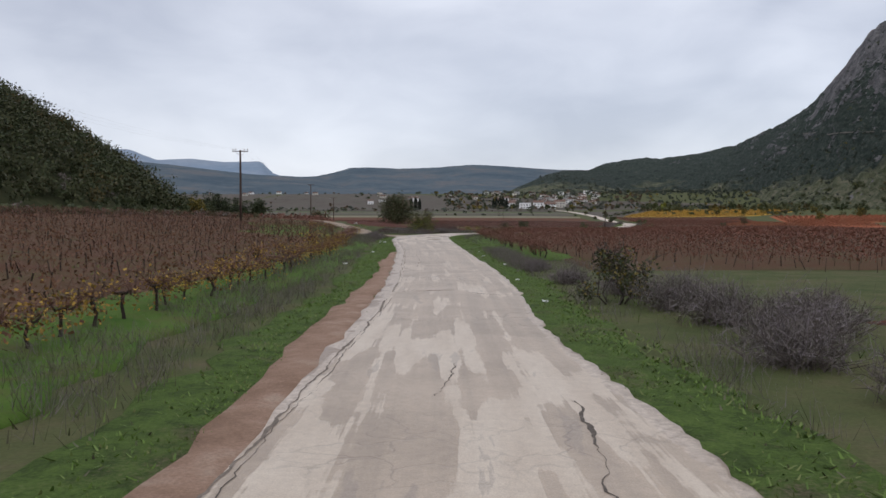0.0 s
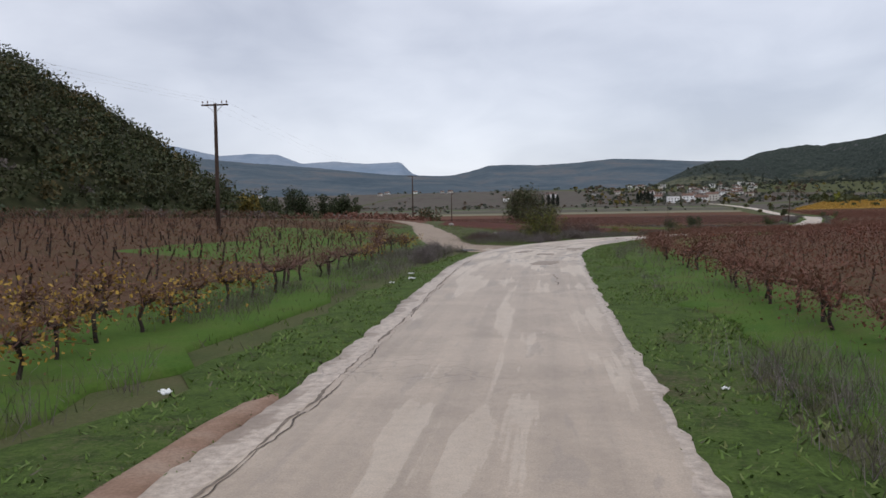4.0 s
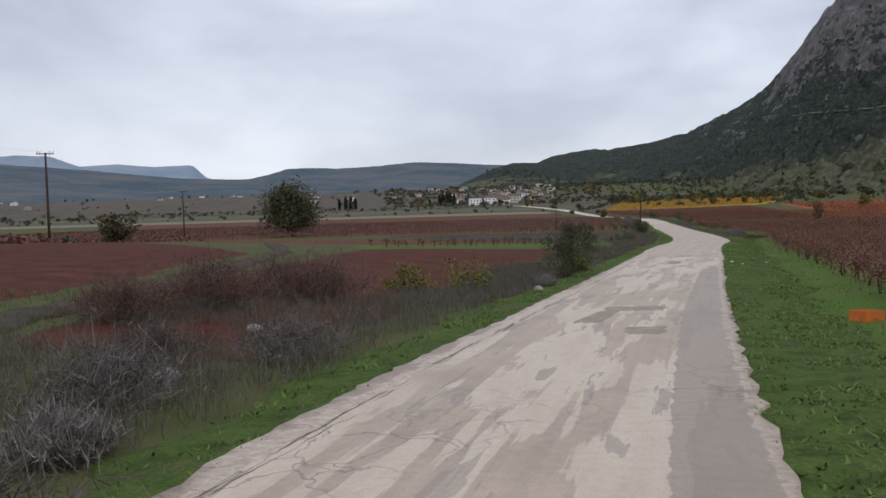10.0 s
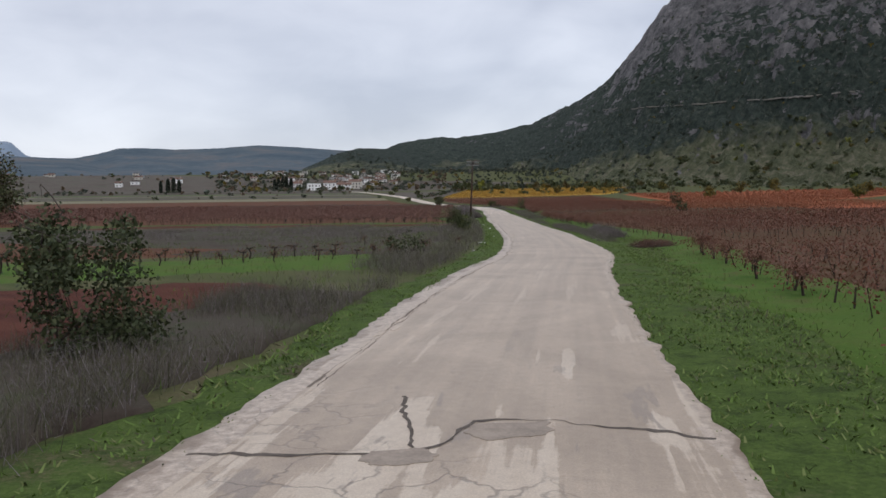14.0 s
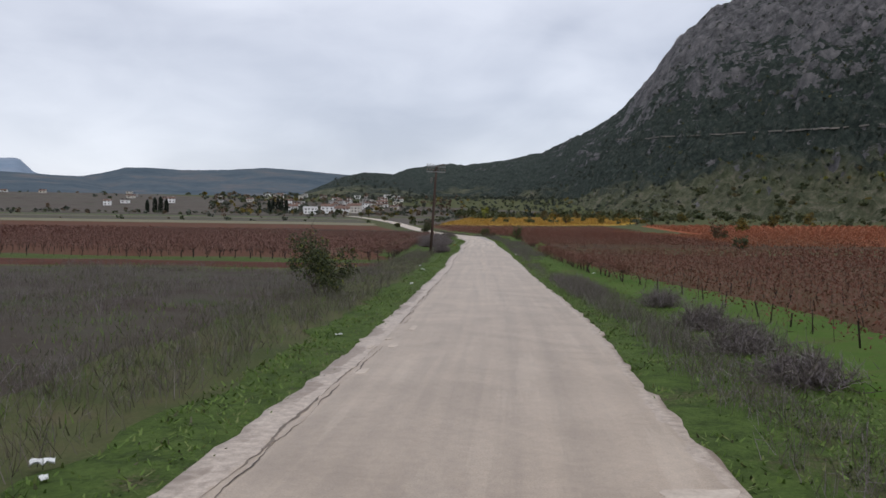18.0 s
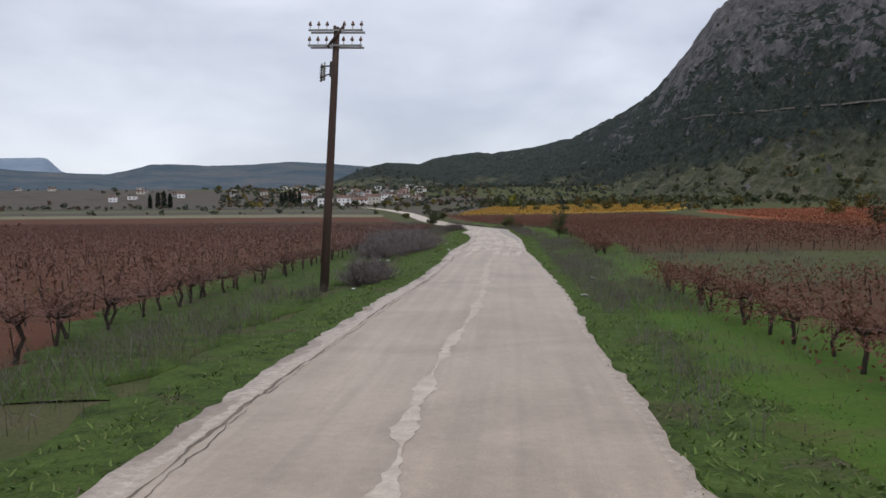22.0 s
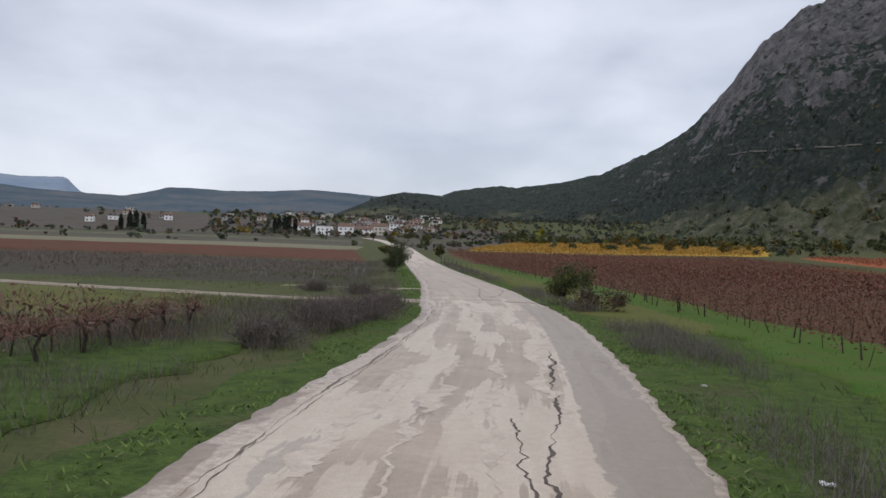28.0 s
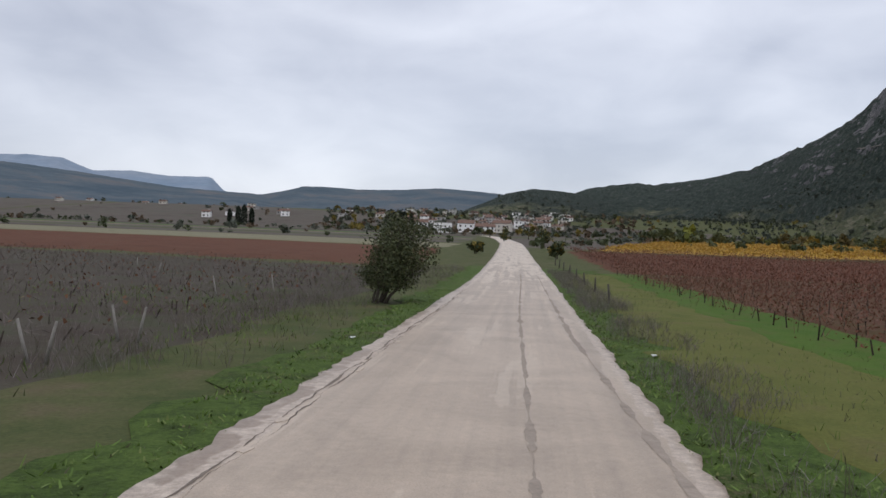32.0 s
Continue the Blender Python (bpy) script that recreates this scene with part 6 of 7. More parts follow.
for x, y, h, r in ((20.3, 280.4, 1.1, 0.9), (20.9, 282.2, 1.0, 0.8)):
    shrub(x, y, h, r, "leafless violet-grey shrub beside a power pole", ("weed_violet", "weed_violet", "weed_stalk"), 420)
for x, y, h, r in ((-9.2, 143.0, 0.5, 0.45), (-15.9, 121.0, 0.6, 0.65)):
    shrub(x, y, h, r, "pale silvery-grey dry bush beside the road", ("pale_twig", "pale_twig", "weed_violet"), 420)
for x, y, h, r in ((15.6, 196.8, 0.45, 0.9), (16.6, 197.4, 0.4, 0.8)):
    shrub(x, y, h, r, "heap of brown vine prunings on the grass", ("cane_brown", "cane_red"), 420, "brushwood_heap")

# ---------------- power line ----------------


def power_pole(x, y, top, label, arm_turn, tilt=(0, 0), double=False, base=None):
    """A round wooden pole with a cross-arm, its brace and pin insulators; double: two tiers and a surge arrester."""
    ob = new("power_pole")
    z0 = float(land(x, y)) if base is None else base
    h = top - z0
    ob.matrix_world = Matrix.Translation((x, y, z0)) @ Euler((radians(-tilt[1]), radians(tilt[0]), 0)).to_matrix().to_4x4()
    part("shaft", mesh_py("shaft", tube([(0, 0, -0.3), (0, 0, h * 0.4), (0, 0, h * 0.8), (0, 0, h)], [0.155, 0.14, 0.12, 0.10], 12), "pole_wood", True), ob, "dark tarred wooden pole")
    pin = mesh_py("insulator", join(tube([(0, 0, -0.10), (0, 0, 0.12)], [0.012, 0.012], 6), tube([(0, 0, 0.10), (0, 0, 0.15), (0, 0, 0.19), (0, 0, 0.24)], [0.055, 0.06, 0.035, 0.03], 8)), "porcelain", True)
    tiers = ((h - 0.14, -0.1), (h - 0.66, -0.1)) if double else ((h - 0.12, -0.1),)
    for z, yy in tiers:
        beam = box(-0.95, yy - 0.05, -0.05, 0.95, yy + 0.05, 0.05, 0.01) if not double else join(box(-0.95, -0.17, -0.03, 0.95, -0.12, 0.03), box(-0.95, 0.12, -0.03, 0.95, 0.17, 0.03))
        arm = part("crossarm", mesh_py("crossarm", beam, "steel" if double else "pole_wood"), ob, "galvanised steel cross-arm" if double else "")
        arm.matrix_basis = pose(0, 0, z, 0, 0, arm_turn)
        for o in (-0.9, -0.6, -0.3, 0.3, 0.6, 0.9) if double else (-0.85, -0.5, 0.5, 0.85):
            part("insulator", pin, arm, "brown porcelain insulator", (o, -0.145 if double else -0.1, 0.06))
        if not double:
            part("brace", mesh_py("brace", join(tube([(-0.55, -0.1, -0.05), (0, -0.08, -0.55)], [0.016, 0.016], 5), tube([(0.55, -0.1, -0.05), (0, -0.08, -0.55)], [0.016, 0.016], 5)), "steel"), arm)
    if double:
        head = part("brace", mesh_py("brace", join(tube([(-0.26, -0.12, -0.62), (0.28, -0.12, 0.10)], [0.06, 0.06], 8), tube([(0.0, -0.12, -0.25), (-0.04, -0.12, 0.12)], [0.05, 0.05], 8)), "pole_wood", True), ob, "slanting wooden brace")
        head.matrix_basis = pose(0, 0, h - 0.1, 0, 0, arm_turn)
        br = part("bracket", mesh_py("bracket", join(tube([(-0.5, 0, 0.12), (0.05, 0, 0.12)], [0.025, 0.025], 6), tube([(-0.5, 0, -0.28), (0.05, 0, -0.05)], [0.02, 0.02], 6), box(-0.16, -0.12, -0.25, -0.02, 0.12, 0.25, 0.02)), "dark_post"), ob, "steel bracket with a fuse box")
        br.matrix_basis = pose(0, 0, h - 1.45, 0, 0, arm_turn)
        ribs = [tube([(0, 0, -0.3), (0, 0, 0.32)], [0.03, 0.03], 8)] + [tube([(0, 0, z - 0.02), (0, 0, z), (0, 0, z + 0.02)], [0.035, 0.075, 0.035], 8) for z in (-0.25, -0.16, -0.07, 0.02, 0.11, 0.20)]
        me = mesh_py("arrester", join(*ribs), "grey_post", True)
        for o, yy in ((-0.34, -0.1), (-0.5, 0.08)):
            part("arrester", me, br, "grey ribbed insulator", (o, yy, -0.1))
    return tagged(ob, label, "utility pole")


power_pole(-36.6, 92.0, 10.85, "tall dark wooden power pole with a cross-arm beside a vineyard", 12)
power_pole(-60.4, 199.0, 11.3, "dark wooden power pole with a cross-arm in a red field", 12)
power_pole(-76.0, 278.0, 9.9, "dark wooden power pole in the valley", 12)
power_pole(19.1, 278.2, 8.35, "leaning dark wooden power pole beside the road", -14, tilt=(3.4, 3), double=True)

wire = new("power_line")
spans = [((-36.6, 92.0, 10.95), (-60.4, 199.0, 11.4)), ((-60.4, 199.0, 11.4), (-76.0, 278.0, 10.0)), ((-15, -20, 9.5), (-36.6, 92.0, 10.95))]
for a, b in spans:
    for o in (-0.85, 0.0, 0.85):
        pts = []
        for k in range(17):
            f = k / 16
            pts.append((a[0] + (b[0] - a[0]) * f + o * 0.98, a[1] + (b[1] - a[1]) * f + o * 0.2, a[2] + (b[2] - a[2]) * f - 1.6 * 4 * f * (1 - f)))
        part("cable", mesh_py("cable", tube(pts, [0.0028] * 17, 4), "steel"), wire)
tagged(wire, "thin sagging overhead cables between wooden poles", "cable")

# posts along the road and in the neglected vineyard
post_me = mesh_py("post", tube([(0, 0, -0.2), (0.01, 0, 0.4), (0, 0.01, 0.85)], [0.06, 0.055, 0.045], 7), "dark_post", True)
for k in range(8):
    y = 436 + k * 7.5
    x = float(road_x(y)) + 4.6
    ob = new("fence_post", post_me)
    ob.matrix_world = pose(x, y, float(land(x, y)), random.uniform(-5, 5), random.uniform(-5, 5), 40 * k)
    tagged(ob, "short dark weathered wooden post on the verge", "post", "posts along the verge")
stake_me = mesh_py("stake", tube([(0, 0, -0.2), (0.01, 0, 0.4), (0.03, 0, 0.8)], [0.035, 0.032, 0.026], 6), "grey_post", True)
for k in range(40):
    x, y = RNG.uniform(-60, 28), RNG.uniform(398, 464)
    ob = new("vine_stake", stake_me)
    ob.matrix_world = pose(x, y, float(land(x, y)), random.uniform(-14, 14), random.uniform(-18, 18), 0)
    tagged(ob, "pale grey leaning vineyard stake", "stake", "stakes in the old vineyard")
for x, y, a in ((29.9, 411.9, 14), (29.5, 412.0, -16), (29.9, 415.2, 12), (29.4, 415.3, -12), (22.3, 404.5, 14), (21.6, 404.9, -10), (27.0, 399.5, 8), (26.4, 428.0, -12)):
    ob = new("vine_stake", stake_me)
    ob.matrix_world = pose(x, y, float(land(x, y)), 4, a, 0)
    tagged(ob, "pale grey leaning vineyard stake", "stake", "stakes in the old vineyard")

# ---------------- village ----------------


def house(x, y, w, d, h, turn, wall, label, roof="gable", floors=2):
    """A small house: plastered walls with openings let in, a tiled or flat roof, a chimney."""
    ob = new("house")
    z = drop(x, y) - 0.6
    ob.matrix_world = pose(x, y, z, 0, 0, turn)
    h = h + 0.6
    walls = [box(-w / 2, -d / 2, 0, w / 2, d / 2, h)]
    if roof == "gable":
        walls.append(([(-w / 2, -d / 2, h), (-w / 2, d / 2, h), (-w / 2, 0, h + d * 0.24), (w / 2, -d / 2, h), (w / 2, d / 2, h), (w / 2, 0, h + d * 0.24)], [(0, 1, 2), (3, 5, 4), (0, 2, 5, 3), (1, 4, 5, 2)]))
    body = part("wall", mesh_py("wall", join(*walls), wall), ob)
    e = 0.45
    if roof == "gable":
        r = h + d * 0.24
        rv_ = [(-w / 2 - e, -d / 2 - e, h - 0.15), (w / 2 + e, -d / 2 - e, h - 0.15), (w / 2 + e, 0, r + 0.12), (-w / 2 - e, 0, r + 0.12), (-w / 2 - e, d / 2 + e, h - 0.15), (w / 2 + e, d / 2 + e, h - 0.15)]
        rv_ += [(p[0], p[1], p[2] + 0.22) for p in rv_]
        rf = [(6, 7, 8, 9), (9, 8, 11, 10), (0, 3, 2, 1), (3, 4, 5, 2), (0, 1, 7, 6), (4, 10, 11, 5), (0, 6, 9, 3), (3, 9, 10, 4), (1, 2, 8, 7), (2, 5, 11, 8)]
        rf_ob = part("roof", mesh_py("roof", (rv_, rf), "clay_tiles"), ob, "red-brown tiled roof")
        part("chimney", mesh_py("chimney", box(w * 0.2, d * 0.08, h, w * 0.2 + 0.7, d * 0.08 + 0.7, r + 0.7, 0.06), wall), rf_ob)
    else:
        part("roof", mesh_py("roof", join(box(-w / 2 - 0.3, -d / 2 - 0.3, h, w / 2 + 0.3, d / 2 + 0.3, h + 0.3)), "grey_plaster"), ob, "flat concrete roof")
    n = max(2, int(w / 3.2))
    win = mesh_py("window", join(box(-0.5, -0.08, 0, 0.5, 0.02, 1.3)), "window_dark")
    sh = mesh_py("shutter", join(box(-0.22, -0.07, 0, 0.22, 0.0, 1.36)), "shutter_brown")
    for f in range(floors):
        for k in range(n):
            xx = -w / 2 + w * (k + 0.5) / n
            wo = part("window", win, ob, "", (xx, -d / 2 - 0.01, 1.5 + f * 2.9))
            if k % 2 == 0:
                part("shutter", sh, wo, "brown wooden shutter", (0.75, 0, -0.03))
    return tagged(ob, label, "house", "village houses")


WHITE, CREAM, GREY = "white_plaster", "cream_plaster", "grey_plaster"
for x, y, w, d, h, turn, wall, roof in ((-28, 968, 13, 10, 7.0, 8, WHITE, "flat"), (-12, 985, 12, 10, 6.4, -6, WHITE, "gable"), (2, 975, 14, 9, 5.2, 4, WHITE, "gable"),
                                        (14, 992, 13, 10, 6.8, -10, CREAM, "gable"), (26, 1040, 10, 8, 5.5, 5, WHITE, "flat"), (44, 1075, 11, 8, 5.0, 2, WHITE, "gable"), (-46, 985, 10, 9, 5.8, 10, WHITE, "gable")):
    house(x, y, w, d, h, turn, wall, "white-plastered house at the edge of a hillside village" if wall == WHITE else "cream-plastered house in a hillside village", roof)
rows = [(-8.0, 2.8, 760, 985, 46), (-20, -7.5, 780, 1000, 10), (-40, -20, 900, 1450, 9), (-2.4, 1.8, 720, 830, 14)]
for b0, b1, r0, r1, n in rows:
    for k in range(n):
        b, r = radians(random.uniform(b0, b1)), random.uniform(r0, r1)
        x, y = EYE0[0] + r * math.sin(b), EYE0[1] + r * math.cos(b)
        if abs(x - float(road_x(y))) < 9 and y < 975:
            x += 20
        wall = random.choice((WHITE, WHITE, CREAM, GREY))
        house(x, y, random.uniform(5, 9), random.uniform(5, 7), random.choice((2.8, 3.0, 4.6)), random.uniform(-25, 25), wall,
              {WHITE: "white house with a red-brown tiled roof", CREAM: "cream house with a red-brown tiled roof", GREY: "grey house with a red-brown tiled roof"}[wall] + " in the valley", "gable" if random.random() < 0.6 else "flat")
for x, y, h in ((-62, 960, 13), (-58, 964, 15), (-54, 958, 14), (-66, 965, 12), (-50, 963, 13), (-150, 900, 14), (-156, 905, 13), (-146, 903, 12), (-163, 908, 11)):
    ob = new("cypress")
    part("trunk", mesh_py("trunk", tube([(0, 0, -0.3), (0, 0, h * 0.5), (0, 0, h * 0.95)], [0.3, 0.2, 0.05], 6), "bark"), ob)
    n = 700
    t = RNG.uniform(0.06, 1, n)
    rr = h * 0.15 * np.sqrt(np.clip(1 - (t - 0.35) ** 2 / 0.43, 0.02, 1)) * RNG.uniform(0.5, 1.05, n)
    a = RNG.uniform(0, 6.28, n)
    part("crown", mesh_from("crown", leaf_cloud(np.column_stack([np.cos(a) * rr, np.sin(a) * rr, t * h]), 0.42), qfaces(n), "cypress_leaf"), ob)
    ob.location = (x, y, drop(x, y))
    tagged(ob, "dark narrow cypress beside the village", "tree", "cypress trees")

# ---------------- the road's seams, cracks and patches ----------------


def on_road(y, u, lift=0.0):
    """A place on the road: distance north and offset from its middle line."""
    y, u = np.asarray(y, float), np.asarray(u, float)
    x = road_x(y) + u
    s = np.clip((u / 2.72 + 1) / 2, 0, 1)
    return np.stack([x, y, land(x, y) + 0.05 + 0.03 * (1 - (2 * s - 1) ** 2) + lift], -1)


def crack(pts, width, jitter=0.05, name="crack", mat="crack_fill", label="", lift=0.005, step_m=0.11):
    """A ragged dark line across the road's skin, of uneven width, along (y, offset) places."""
    p = np.array(pts, float)
    d = np.concatenate([[0], np.cumsum(np.hypot(*np.diff(p, axis=0).T))])
    s = np.arange(0, d[-1], step_m)
    y, u = np.interp(s, d, p[:, 0]), np.interp(s, d, p[:, 1])
    k = random.uniform(0, 99)
    n1 = np.array([noise.noise(Vector((si * 0.9, k, 0))) + 0.6 * noise.noise(Vector((si * 3.1, k, 4))) + 0.35 * noise.noise(Vector((si * 8.3, k, 7))) for si in s]) * jitter * 1.3
    n2 = np.clip([0.5 + 1.3 * noise.noise(Vector((si * 0.8, k, 9))) + 0.5 * noise.noise(Vector((si * 5, k, 2))) for si in s], 0.12, 1.4)
    ty, tu = np.gradient(y), np.gradient(u)
    ln = np.hypot(ty, tu) + 1e-9
    ny, nu = -tu / ln, ty / ln
    w = width * n2 / 2
    a, b = on_road(y + ny * (n1 - w), u + nu * (n1 - w), lift), on_road(y + ny * (n1 + w), u + nu * (n1 + w), lift)
    v = np.stack([a, b], 1).reshape(-1, 3)
    i = np.arange(len(s) - 1) * 2
    f = np.stack([i, i + 1, i + 3, i + 2], 1)
    return part(name, mesh_from(name, v, f, mat), road, label)


def patch(y, u, ly, lu, mat, label, name="road_patch", turn=0.0, lift=0.006, seed=0, rag=0.34):
    """A thin ragged plate of another surface on the road; ly, lu: half its length and width."""
    n = 56
    a = np.linspace(0, 2 * np.pi, n, endpoint=False)
    r = np.array([1 + rag * noise.noise(Vector((math.cos(t) * 1.6, math.sin(t) * 1.6, seed * 3.7 + y))) + 0.5 * rag * noise.noise(Vector((math.cos(t) * 4.5, math.sin(t) * 4.5, seed + y))) for t in a])
    sq = 1 / np.maximum(np.abs(np.cos(a)), np.abs(np.sin(a))) ** 0.6
    dy, du = np.cos(a) * r * sq * ly, np.sin(a) * r * sq * lu
    c, s = math.cos(radians(turn)), math.sin(radians(turn))
    yy, uu = y + dy * c - du * s, np.clip(u + dy * s + du * c, -2.75, 2.75) if abs(u) < 2.72 else u + dy * s + du * c
    rings = [on_road(y + (yy - y) * k, u + (uu - u) * k, lift) for k in (1.0, 0.6, 0.25)]
    edge = on_road(yy, uu, -0.01)
    v = np.concatenate([edge] + rings)
    f = []
    for k in range(3):
        for i in range(n):
            j = (i + 1) % n
            f.append((k * n + i, k * n + j, (k + 1) * n + j, (k + 1) * n + i))
    me = bpy.data.meshes.new(name)
    me.from_pydata([tuple(p) for p in v], [], f + [tuple(range(3 * n, 4 * n))])
    me.materials.append(MATS[mat])
    me.update()
    return part(name, me, road, label)


# the long seam where the road was widened
for y0, y1 in ((4, 24), (26, 52), (52, 82), (106, 124), (126, 160), (166, 214), (218, 262), (262, 298), (303, 336), (338, 377), (381, 440)):
    ys_ = np.linspace(y0, y1, 13)
    line = [(yy, -(float(np.interp(yy, R_Y, R_W)) - 0.44) + random.uniform(-.04, .04)) for yy in ys_]
    crack(line, 0.055, 0.05, "seam", "seam_fill", "dark open seam along the widened edge")
    crack([(yy, u + 0.10 + random.uniform(-.03, .03)) for yy, u in line], 0.022, 0.06, "seam", label="thin dark crack beside the seam", lift=0.006)
for pts, w in (([(10.7, 1.8), (8.6, 1.55), (7.7, 1.5), (6.4, 1.35)], 0.055), ([(27.5, -2.6), (26.0, -1.6), (26.8, 0.3), (25.6, 1.4), (25.8, 2.6)], 0.10), ([(13.2, 0.15), (11.5, 0.0), (10.6, -0.2)], 0.035),
               ([(38.5, -0.9), (42.7, -0.7), (49.2, -0.9)], 0.028), ([(72, 1.5), (69.8, 1.6), (67.5, 1.55)], 0.04), ([(112, 2.2), (110, 2.1), (107.5, 2.15)], 0.04), ([(163.3, -2.6), (162.9, -0.8), (163.0, -0.2), (163.9, 0.1), (163.8, 0.8), (163.5, 1.6), (162.9, 2.7)], 0.11),
               ([(165.2, -0.9), (164.0, -0.6), (163.0, -0.4)], 0.04), ([(302.4, -2.4), (302.2, -1.2), (301.9, -0.2), (302.1, 0.6), (301.7, 1.3), (301.3, 2.6)], 0.13), ([(316, 0.9), (314.9, 0.9), (312.1, 1.0), (310.5, 0.8), (308.5, 0.95)], 0.06), ([(318.5, -1.1), (314.6, -1.2), (312, -1.0)], 0.04),
               ([(360, 1.5), (356, 1.35), (352.5, 1.3), (350.5, 1.1), (347, 1.1)], 0.06), ([(352, 0.6), (350.5, 0.7), (347.5, 0.9)], 0.05), ([(380.2, -3.3), (379.7, -2.2), (379.6, -1.2), (380.0, 0.1), (379.7, 1.8), (379.3, 2.7)], 0.10),
               ([(380.5, 0.2), (383.6, 0.2), (392.2, 0.9), (404, 0.8), (426, 0.55), (462, 0.5)], 0.0), ([(381.8, 0.5), (385.4, 1.5), (391, 2.3), (405.9, 2.3), (420, 1.95), (461, 1.8)], 0.0)):
    if w == 0.0:
        crack(pts, 0.15, 0.015, "seam", "asphalt_patch", "brown worn line along the lane")
        continue
    crack(pts, w, 0.11, label="dark ragged crack in the road surface")
for k, (y, u, ly, lu, t) in enumerate(((77.8, 1.2, 1.2, 0.55, 10), (97.0, -1.1, 0.55, 0.65, 20), (92.6, 2.0, 1.1, 0.5, 0), (93.1, -0.7, 0.3, 0.3, 0), (90.6, 2.2, 0.4, 0.4, 0), (95.2, 0.6, 0.4, 0.6, 30), (113.5, 0.2, 0.5, 0.6, 35), (115.0, 0.55, 1.5, 0.3, 10),
                                       (133.8, 0.3, 0.5, 0.8, 0), (132.2, -0.4, 1.3, 0.3, 8), (129.5, 0.9, 0.6, 0.4, 0), (162.8, -0.45, 0.22, 0.34, 0), (163.5, 0.5, 0.28, 0.42, 0), (156.5, 0.2, 1.2, 0.35, 0), (379.1, 1.9, 0.35, 0.7, 0), (380.1, 0.35, 0.25, 0.25, 0), (88, -0.4, 1.4, 0.35, 5), (85.2, 1.0, 0.8, 0.5, 0))):
    patch(y, u, ly, lu, "asphalt_patch", "darker grey repair with a ragged edge", turn=t, seed=k)
for k, (y, u, ly, lu, t) in enumerate(((99.6, 2.3, 0.9, 0.2, 0), (94.2, -3.8, 0.4, 0.25, -30), (91.6, -3.2, 0.7, 0.35, -25), (91.2, -1.6, 0.2, 0.25, 0), (204.2, 2.3, 0.35, 0.45, 0), (246.3, 0.0, 0.25, 0.3, 0), (155.3, 1.2, 0.12, 0.25, 0),
                                       (217, -1.8, 0.4, 0.08, 0), (214, -1.9, 0.3, 0.1, 0), (211, -2.0, 0.25, 0.1, 0))):
    patch(y, u, ly, lu, "pale_patch", "paler worn plate of road surface", turn=t, seed=k + 50)
crack([(244, 0.0), (252, 0.05), (258.4, -0.2), (261.2, -0.3), (265.6, -0.2), (270.5, 0.1), (278, 0.2), (288, 0.05), (297, 0.2)], 0.30, 0.05, "pale_streak", "pale_patch", "pale ragged streak of worn skin along the lane")
for u in (-1.5, -0.55, 0.35, 1.25):
    for y in (303, 318, 333, 348, 363):
        y0 = y + random.uniform(0, 5)
        crack([(y0, u + random.uniform(-.15, .15)), (y0 + 4, u + random.uniform(-.2, .2)), (y0 + random.uniform(7, 11), u + random.uniform(-.15, .15))], random.uniform(0.25, 0.5), 0.16, "pale_streak", "pale_patch", "pale ragged streak of worn skin along the lane", 0.004)
for k in range(46):
    y = random.choice((random.uniform(206, 300), random.uniform(384, 430), random.uniform(166, 204), random.uniform(106, 160)))
    u = -(float(np.interp(y, R_Y, R_W)) - random.uniform(0.30, 0.62))
    patch(y, u, random.uniform(0.10, 0.30), random.uniform(0.03, 0.07), "pale_patch", "loose pale chip of worn road edge", name="road_chip", seed=k + 90, lift=0.009)
pd = patch(91.3, -4.55, 1.15, 0.52, "puddle_water", "", "puddle", -30, 0.012, 3)
pd.parent = None
tagged(pd, "shallow muddy puddle on the unpaved track", "puddle")

# stones on the tracks, joined: too many to count
n = 1500
p = np.concatenate([np.array(TRACK1)[RNG.integers(0, 4, 5200)] + RNG.normal(0, 2.0, (5200, 2)), np.array([(33, 378.5), (29, 378.8)])[RNG.integers(0, 2, 500)] + RNG.normal(0, 1.1, (500, 2))])
p = p[p[:, 0] < road_x(p[:, 1]) - 2.8]
c = on_land(p, 0.035)
r = RNG.uniform(0.012, 0.045, (len(c), 1, 1))
octa = np.array([(1, 0, 0), (0, 1, 0), (-1, 0, 0), (0, -1, 0), (0, 0, 0.7), (0, 0, -0.7)], float)[None] * RNG.uniform(0.7, 1.3, (len(c), 6, 1))
v = (c[:, None] + octa * r).reshape(-1, 3)
tri = np.array([(0, 1, 4), (1, 2, 4), (2, 3, 4), (3, 0, 4), (1, 0, 5), (2, 1, 5), (3, 2, 5), (0, 3, 5)])
f = (tri[None] + np.arange(len(c))[:, None, None] * 6).reshape(-1, 3)
tagged(new("gravel", mesh_from("gravel", v, f, "gravel_stone")), "loose pale stones on the unpaved tracks", "gravel", kind="stuff")


def stone(x, y, r, name="stone", mat="pale_stone", label="pale limestone rock lying in the grass"):
    """An uneven boulder, flat below."""
    bm = bmesh.new()
    bmesh.ops.create_icosphere(bm, subdivisions=2, radius=r)
    for q in bm.verts:
        q.co *= 1 + 0.35 * noise.noise(q.co * (2.2 / r) + Vector((x, y, 0)))
        q.co.z = max(q.co.z * 0.7, -r * 0.25)
    me = bpy.data.meshes.new(name)
    bm.to_mesh(me)
    bm.free()
    me.materials.append(MATS[mat])
    ob = new(name, me)
    ob.location = (x, y, float(land(x, y)) + r * 0.15)
    return tagged(ob, label, "stone")


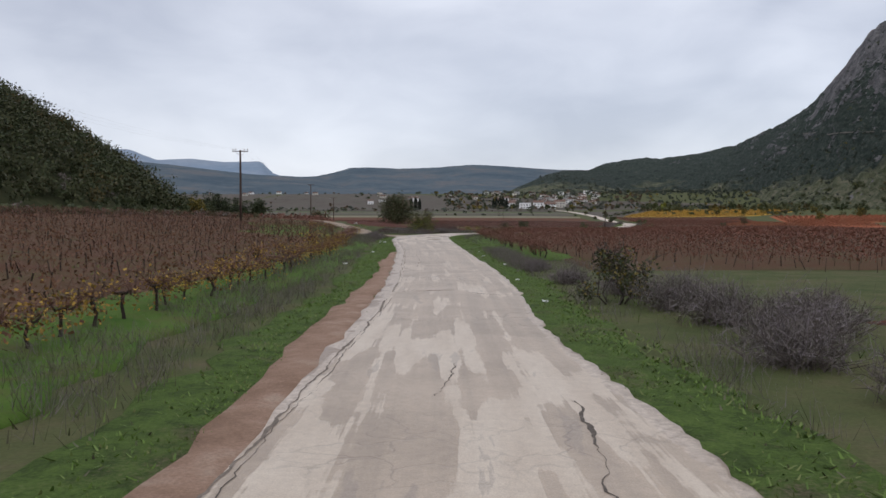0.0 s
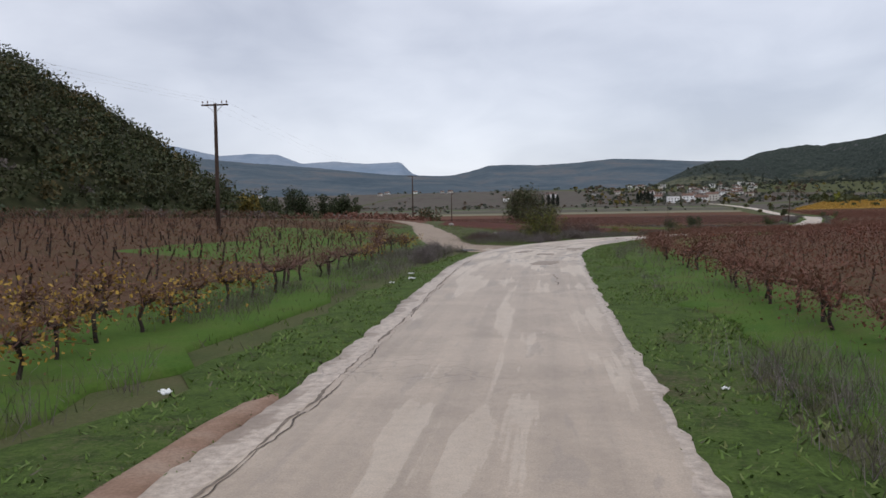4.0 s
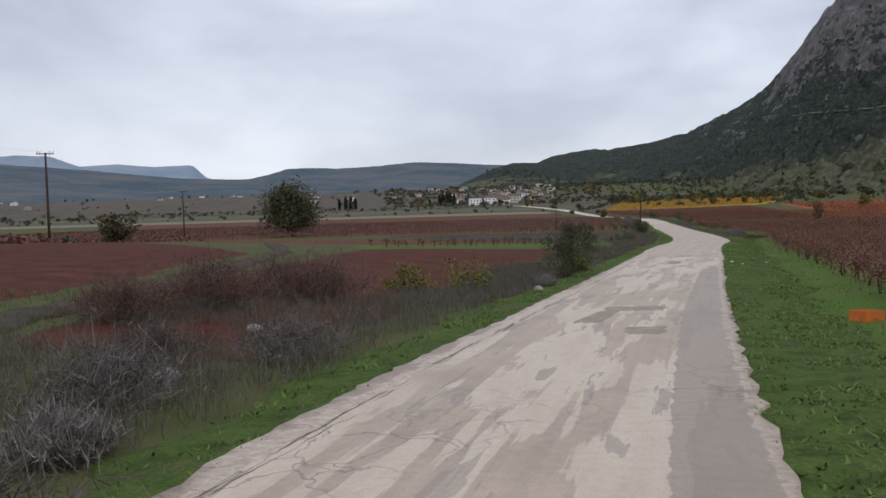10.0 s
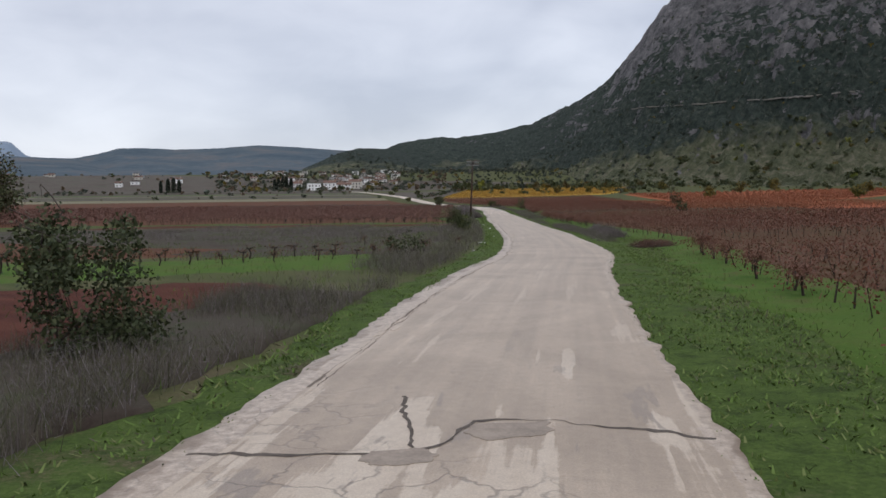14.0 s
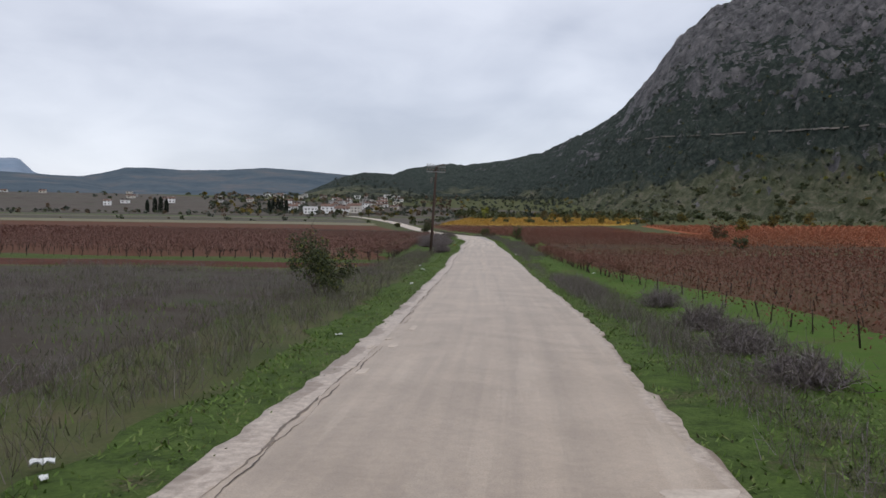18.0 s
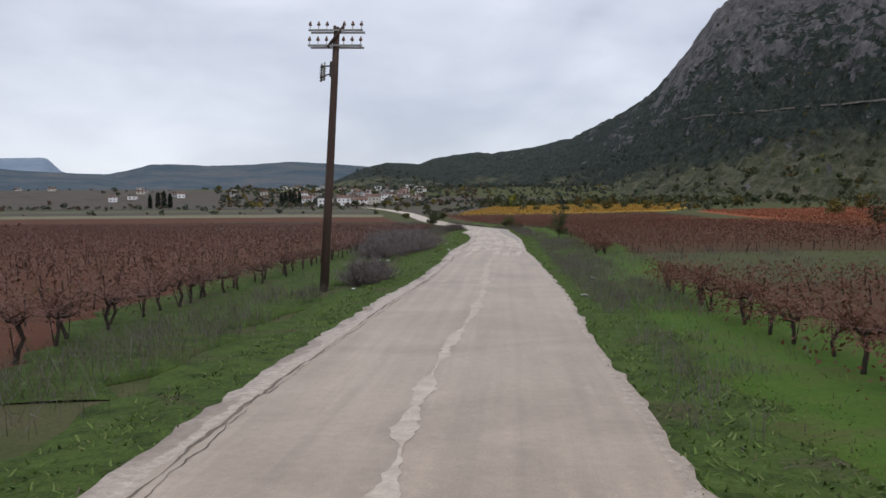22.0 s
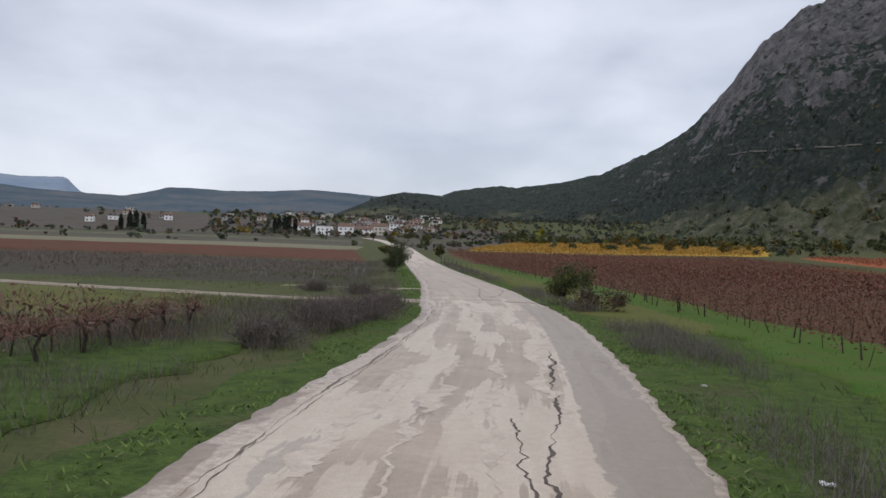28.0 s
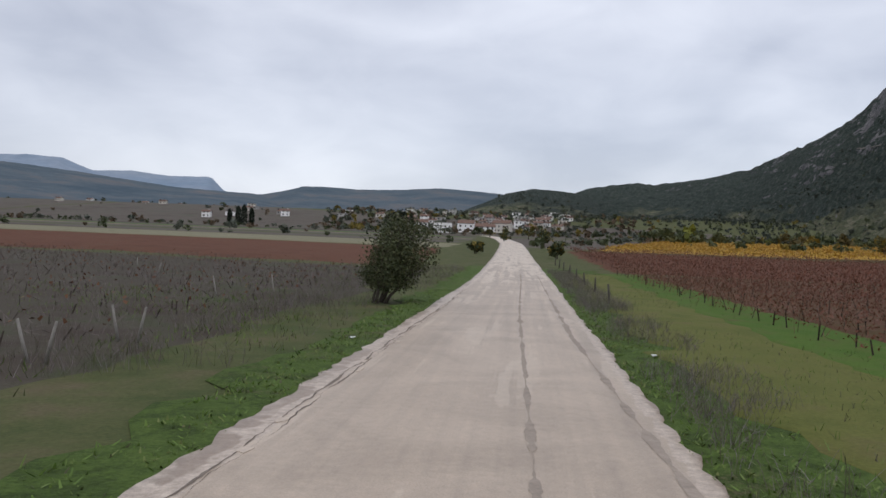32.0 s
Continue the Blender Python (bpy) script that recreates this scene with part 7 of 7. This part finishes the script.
for y, o, r in ((77.8, -6.6, 0.26), (125.5, -6.7, 0.34), (110.6, -4.6, 0.14), (131.1, -8.3, 0.3), (137.9, -27, 0.5), (122.8, -13.9, 0.4), (111.7, -4.9, 0.2), (197.7, -4.1, 0.14), (294.1, -6.0, 0.22), (295.2, -6.1, 0.18), (355.5, 4.2, 0.12), (325.1, 9.0, 0.15), (141.5, -3.9, 0.28)):
    stone(float(road_x(y)) + o, y, r * 0.65)


def litter(y, o, size, k, mat="litter_white", label="crumpled white scrap of litter in the grass"):
    """A crumpled scrap of white plastic or paper."""
    rnd = random.Random(k)
    n = 6
    verts = [((i / (n - 1) - 0.5) * size * rnd.uniform(0.8, 1.2), (j / (n - 1) - 0.5) * size * 0.7 * rnd.uniform(0.8, 1.2), 0.012 + size * 0.28 * rnd.random()) for j in range(n) for i in range(n)]
    low = [(x, y2, z - 0.012) for x, y2, z in verts]
    m = n * n
    faces = []
    for j in range(n - 1):
        for i in range(n - 1):
            a = j * n + i
            faces += [(a, a + 1, a + n + 1, a + n), (a + m, a + n + m, a + n + 1 + m, a + 1 + m)]
    ob = new("litter", mesh_py("litter", (verts + low, faces), mat))
    x = float(road_x(y)) + o
    ob.matrix_world = pose(x, y, float(land(x, y)) + 0.04, 0, 0, rnd.uniform(0, 360))
    return tagged(ob, label, "litter", "litter along the road")


for k, (y, o) in enumerate(((205.4, -3.9), (215.9, -3.4), (205.9, -4.2), (233.6, -3.3), (242.8, 6.5), (247.1, -3.9), (246.2, -3.7), (251.5, -4.4), (305.4, -3.2), (320, -6.2), (315.3, -4.1), (315.5, -3.8), (315.3, -5.4), (71.7, -3.8), (68, -3.8), (69.6, -3.4), (54.3, 3.4), (48.5, 3.2), (44.3, 4.4), (41.3, 3.7),
                            (52.5, -3.9), (40.6, -4.7), (31.9, 3.1), (23.8, 3.1), (122.9, 5.5), (108.6, -4.0), (109.6, -4.4), (156.1, 3.2), (153.9, 3.7), (154.7, 4.9), (207, -8.6), (278.1, -4.3), (274.6, 3.3), (280.9, 4.3), (282.3, -4.3), (294.2, -5.5), (349.1, 4.0), (417.1, 3.6), (417.5, -3.4))):
    litter(y, o, random.uniform(0.10, 0.22), k)

litter(307.6, -3.8, 0.16, 91, "orange_plastic", "crumpled orange scrap of litter in the grass")
litter(304.6, -3.8, 0.18, 92, "red_plastic", "crumpled red scrap of litter in the grass")
crate = new("crate")
cx, cy = float(road_x(130.6)) + 5.6, 130.6
shell = [box(-0.3, -0.2, 0.0, 0.3, 0.2, 0.03), box(-0.3, -0.2, 0.03, 0.3, -0.17, 0.26), box(-0.3, 0.17, 0.03, 0.3, 0.2, 0.26), box(-0.3, -0.17, 0.03, -0.27, 0.17, 0.26), box(0.27, -0.17, 0.03, 0.3, 0.17, 0.26)]
for nm, piece in zip(("bottom", "side_panel", "side_panel", "end_panel", "end_panel"), shell):
    part(nm, mesh_py(nm, piece, "orange_plastic"), crate)
crate.matrix_world = pose(cx, cy, float(land(cx, cy)) + 0.02, 0, 3, 25)
tagged(crate, "orange plastic grape crate lying on green grass", "crate")
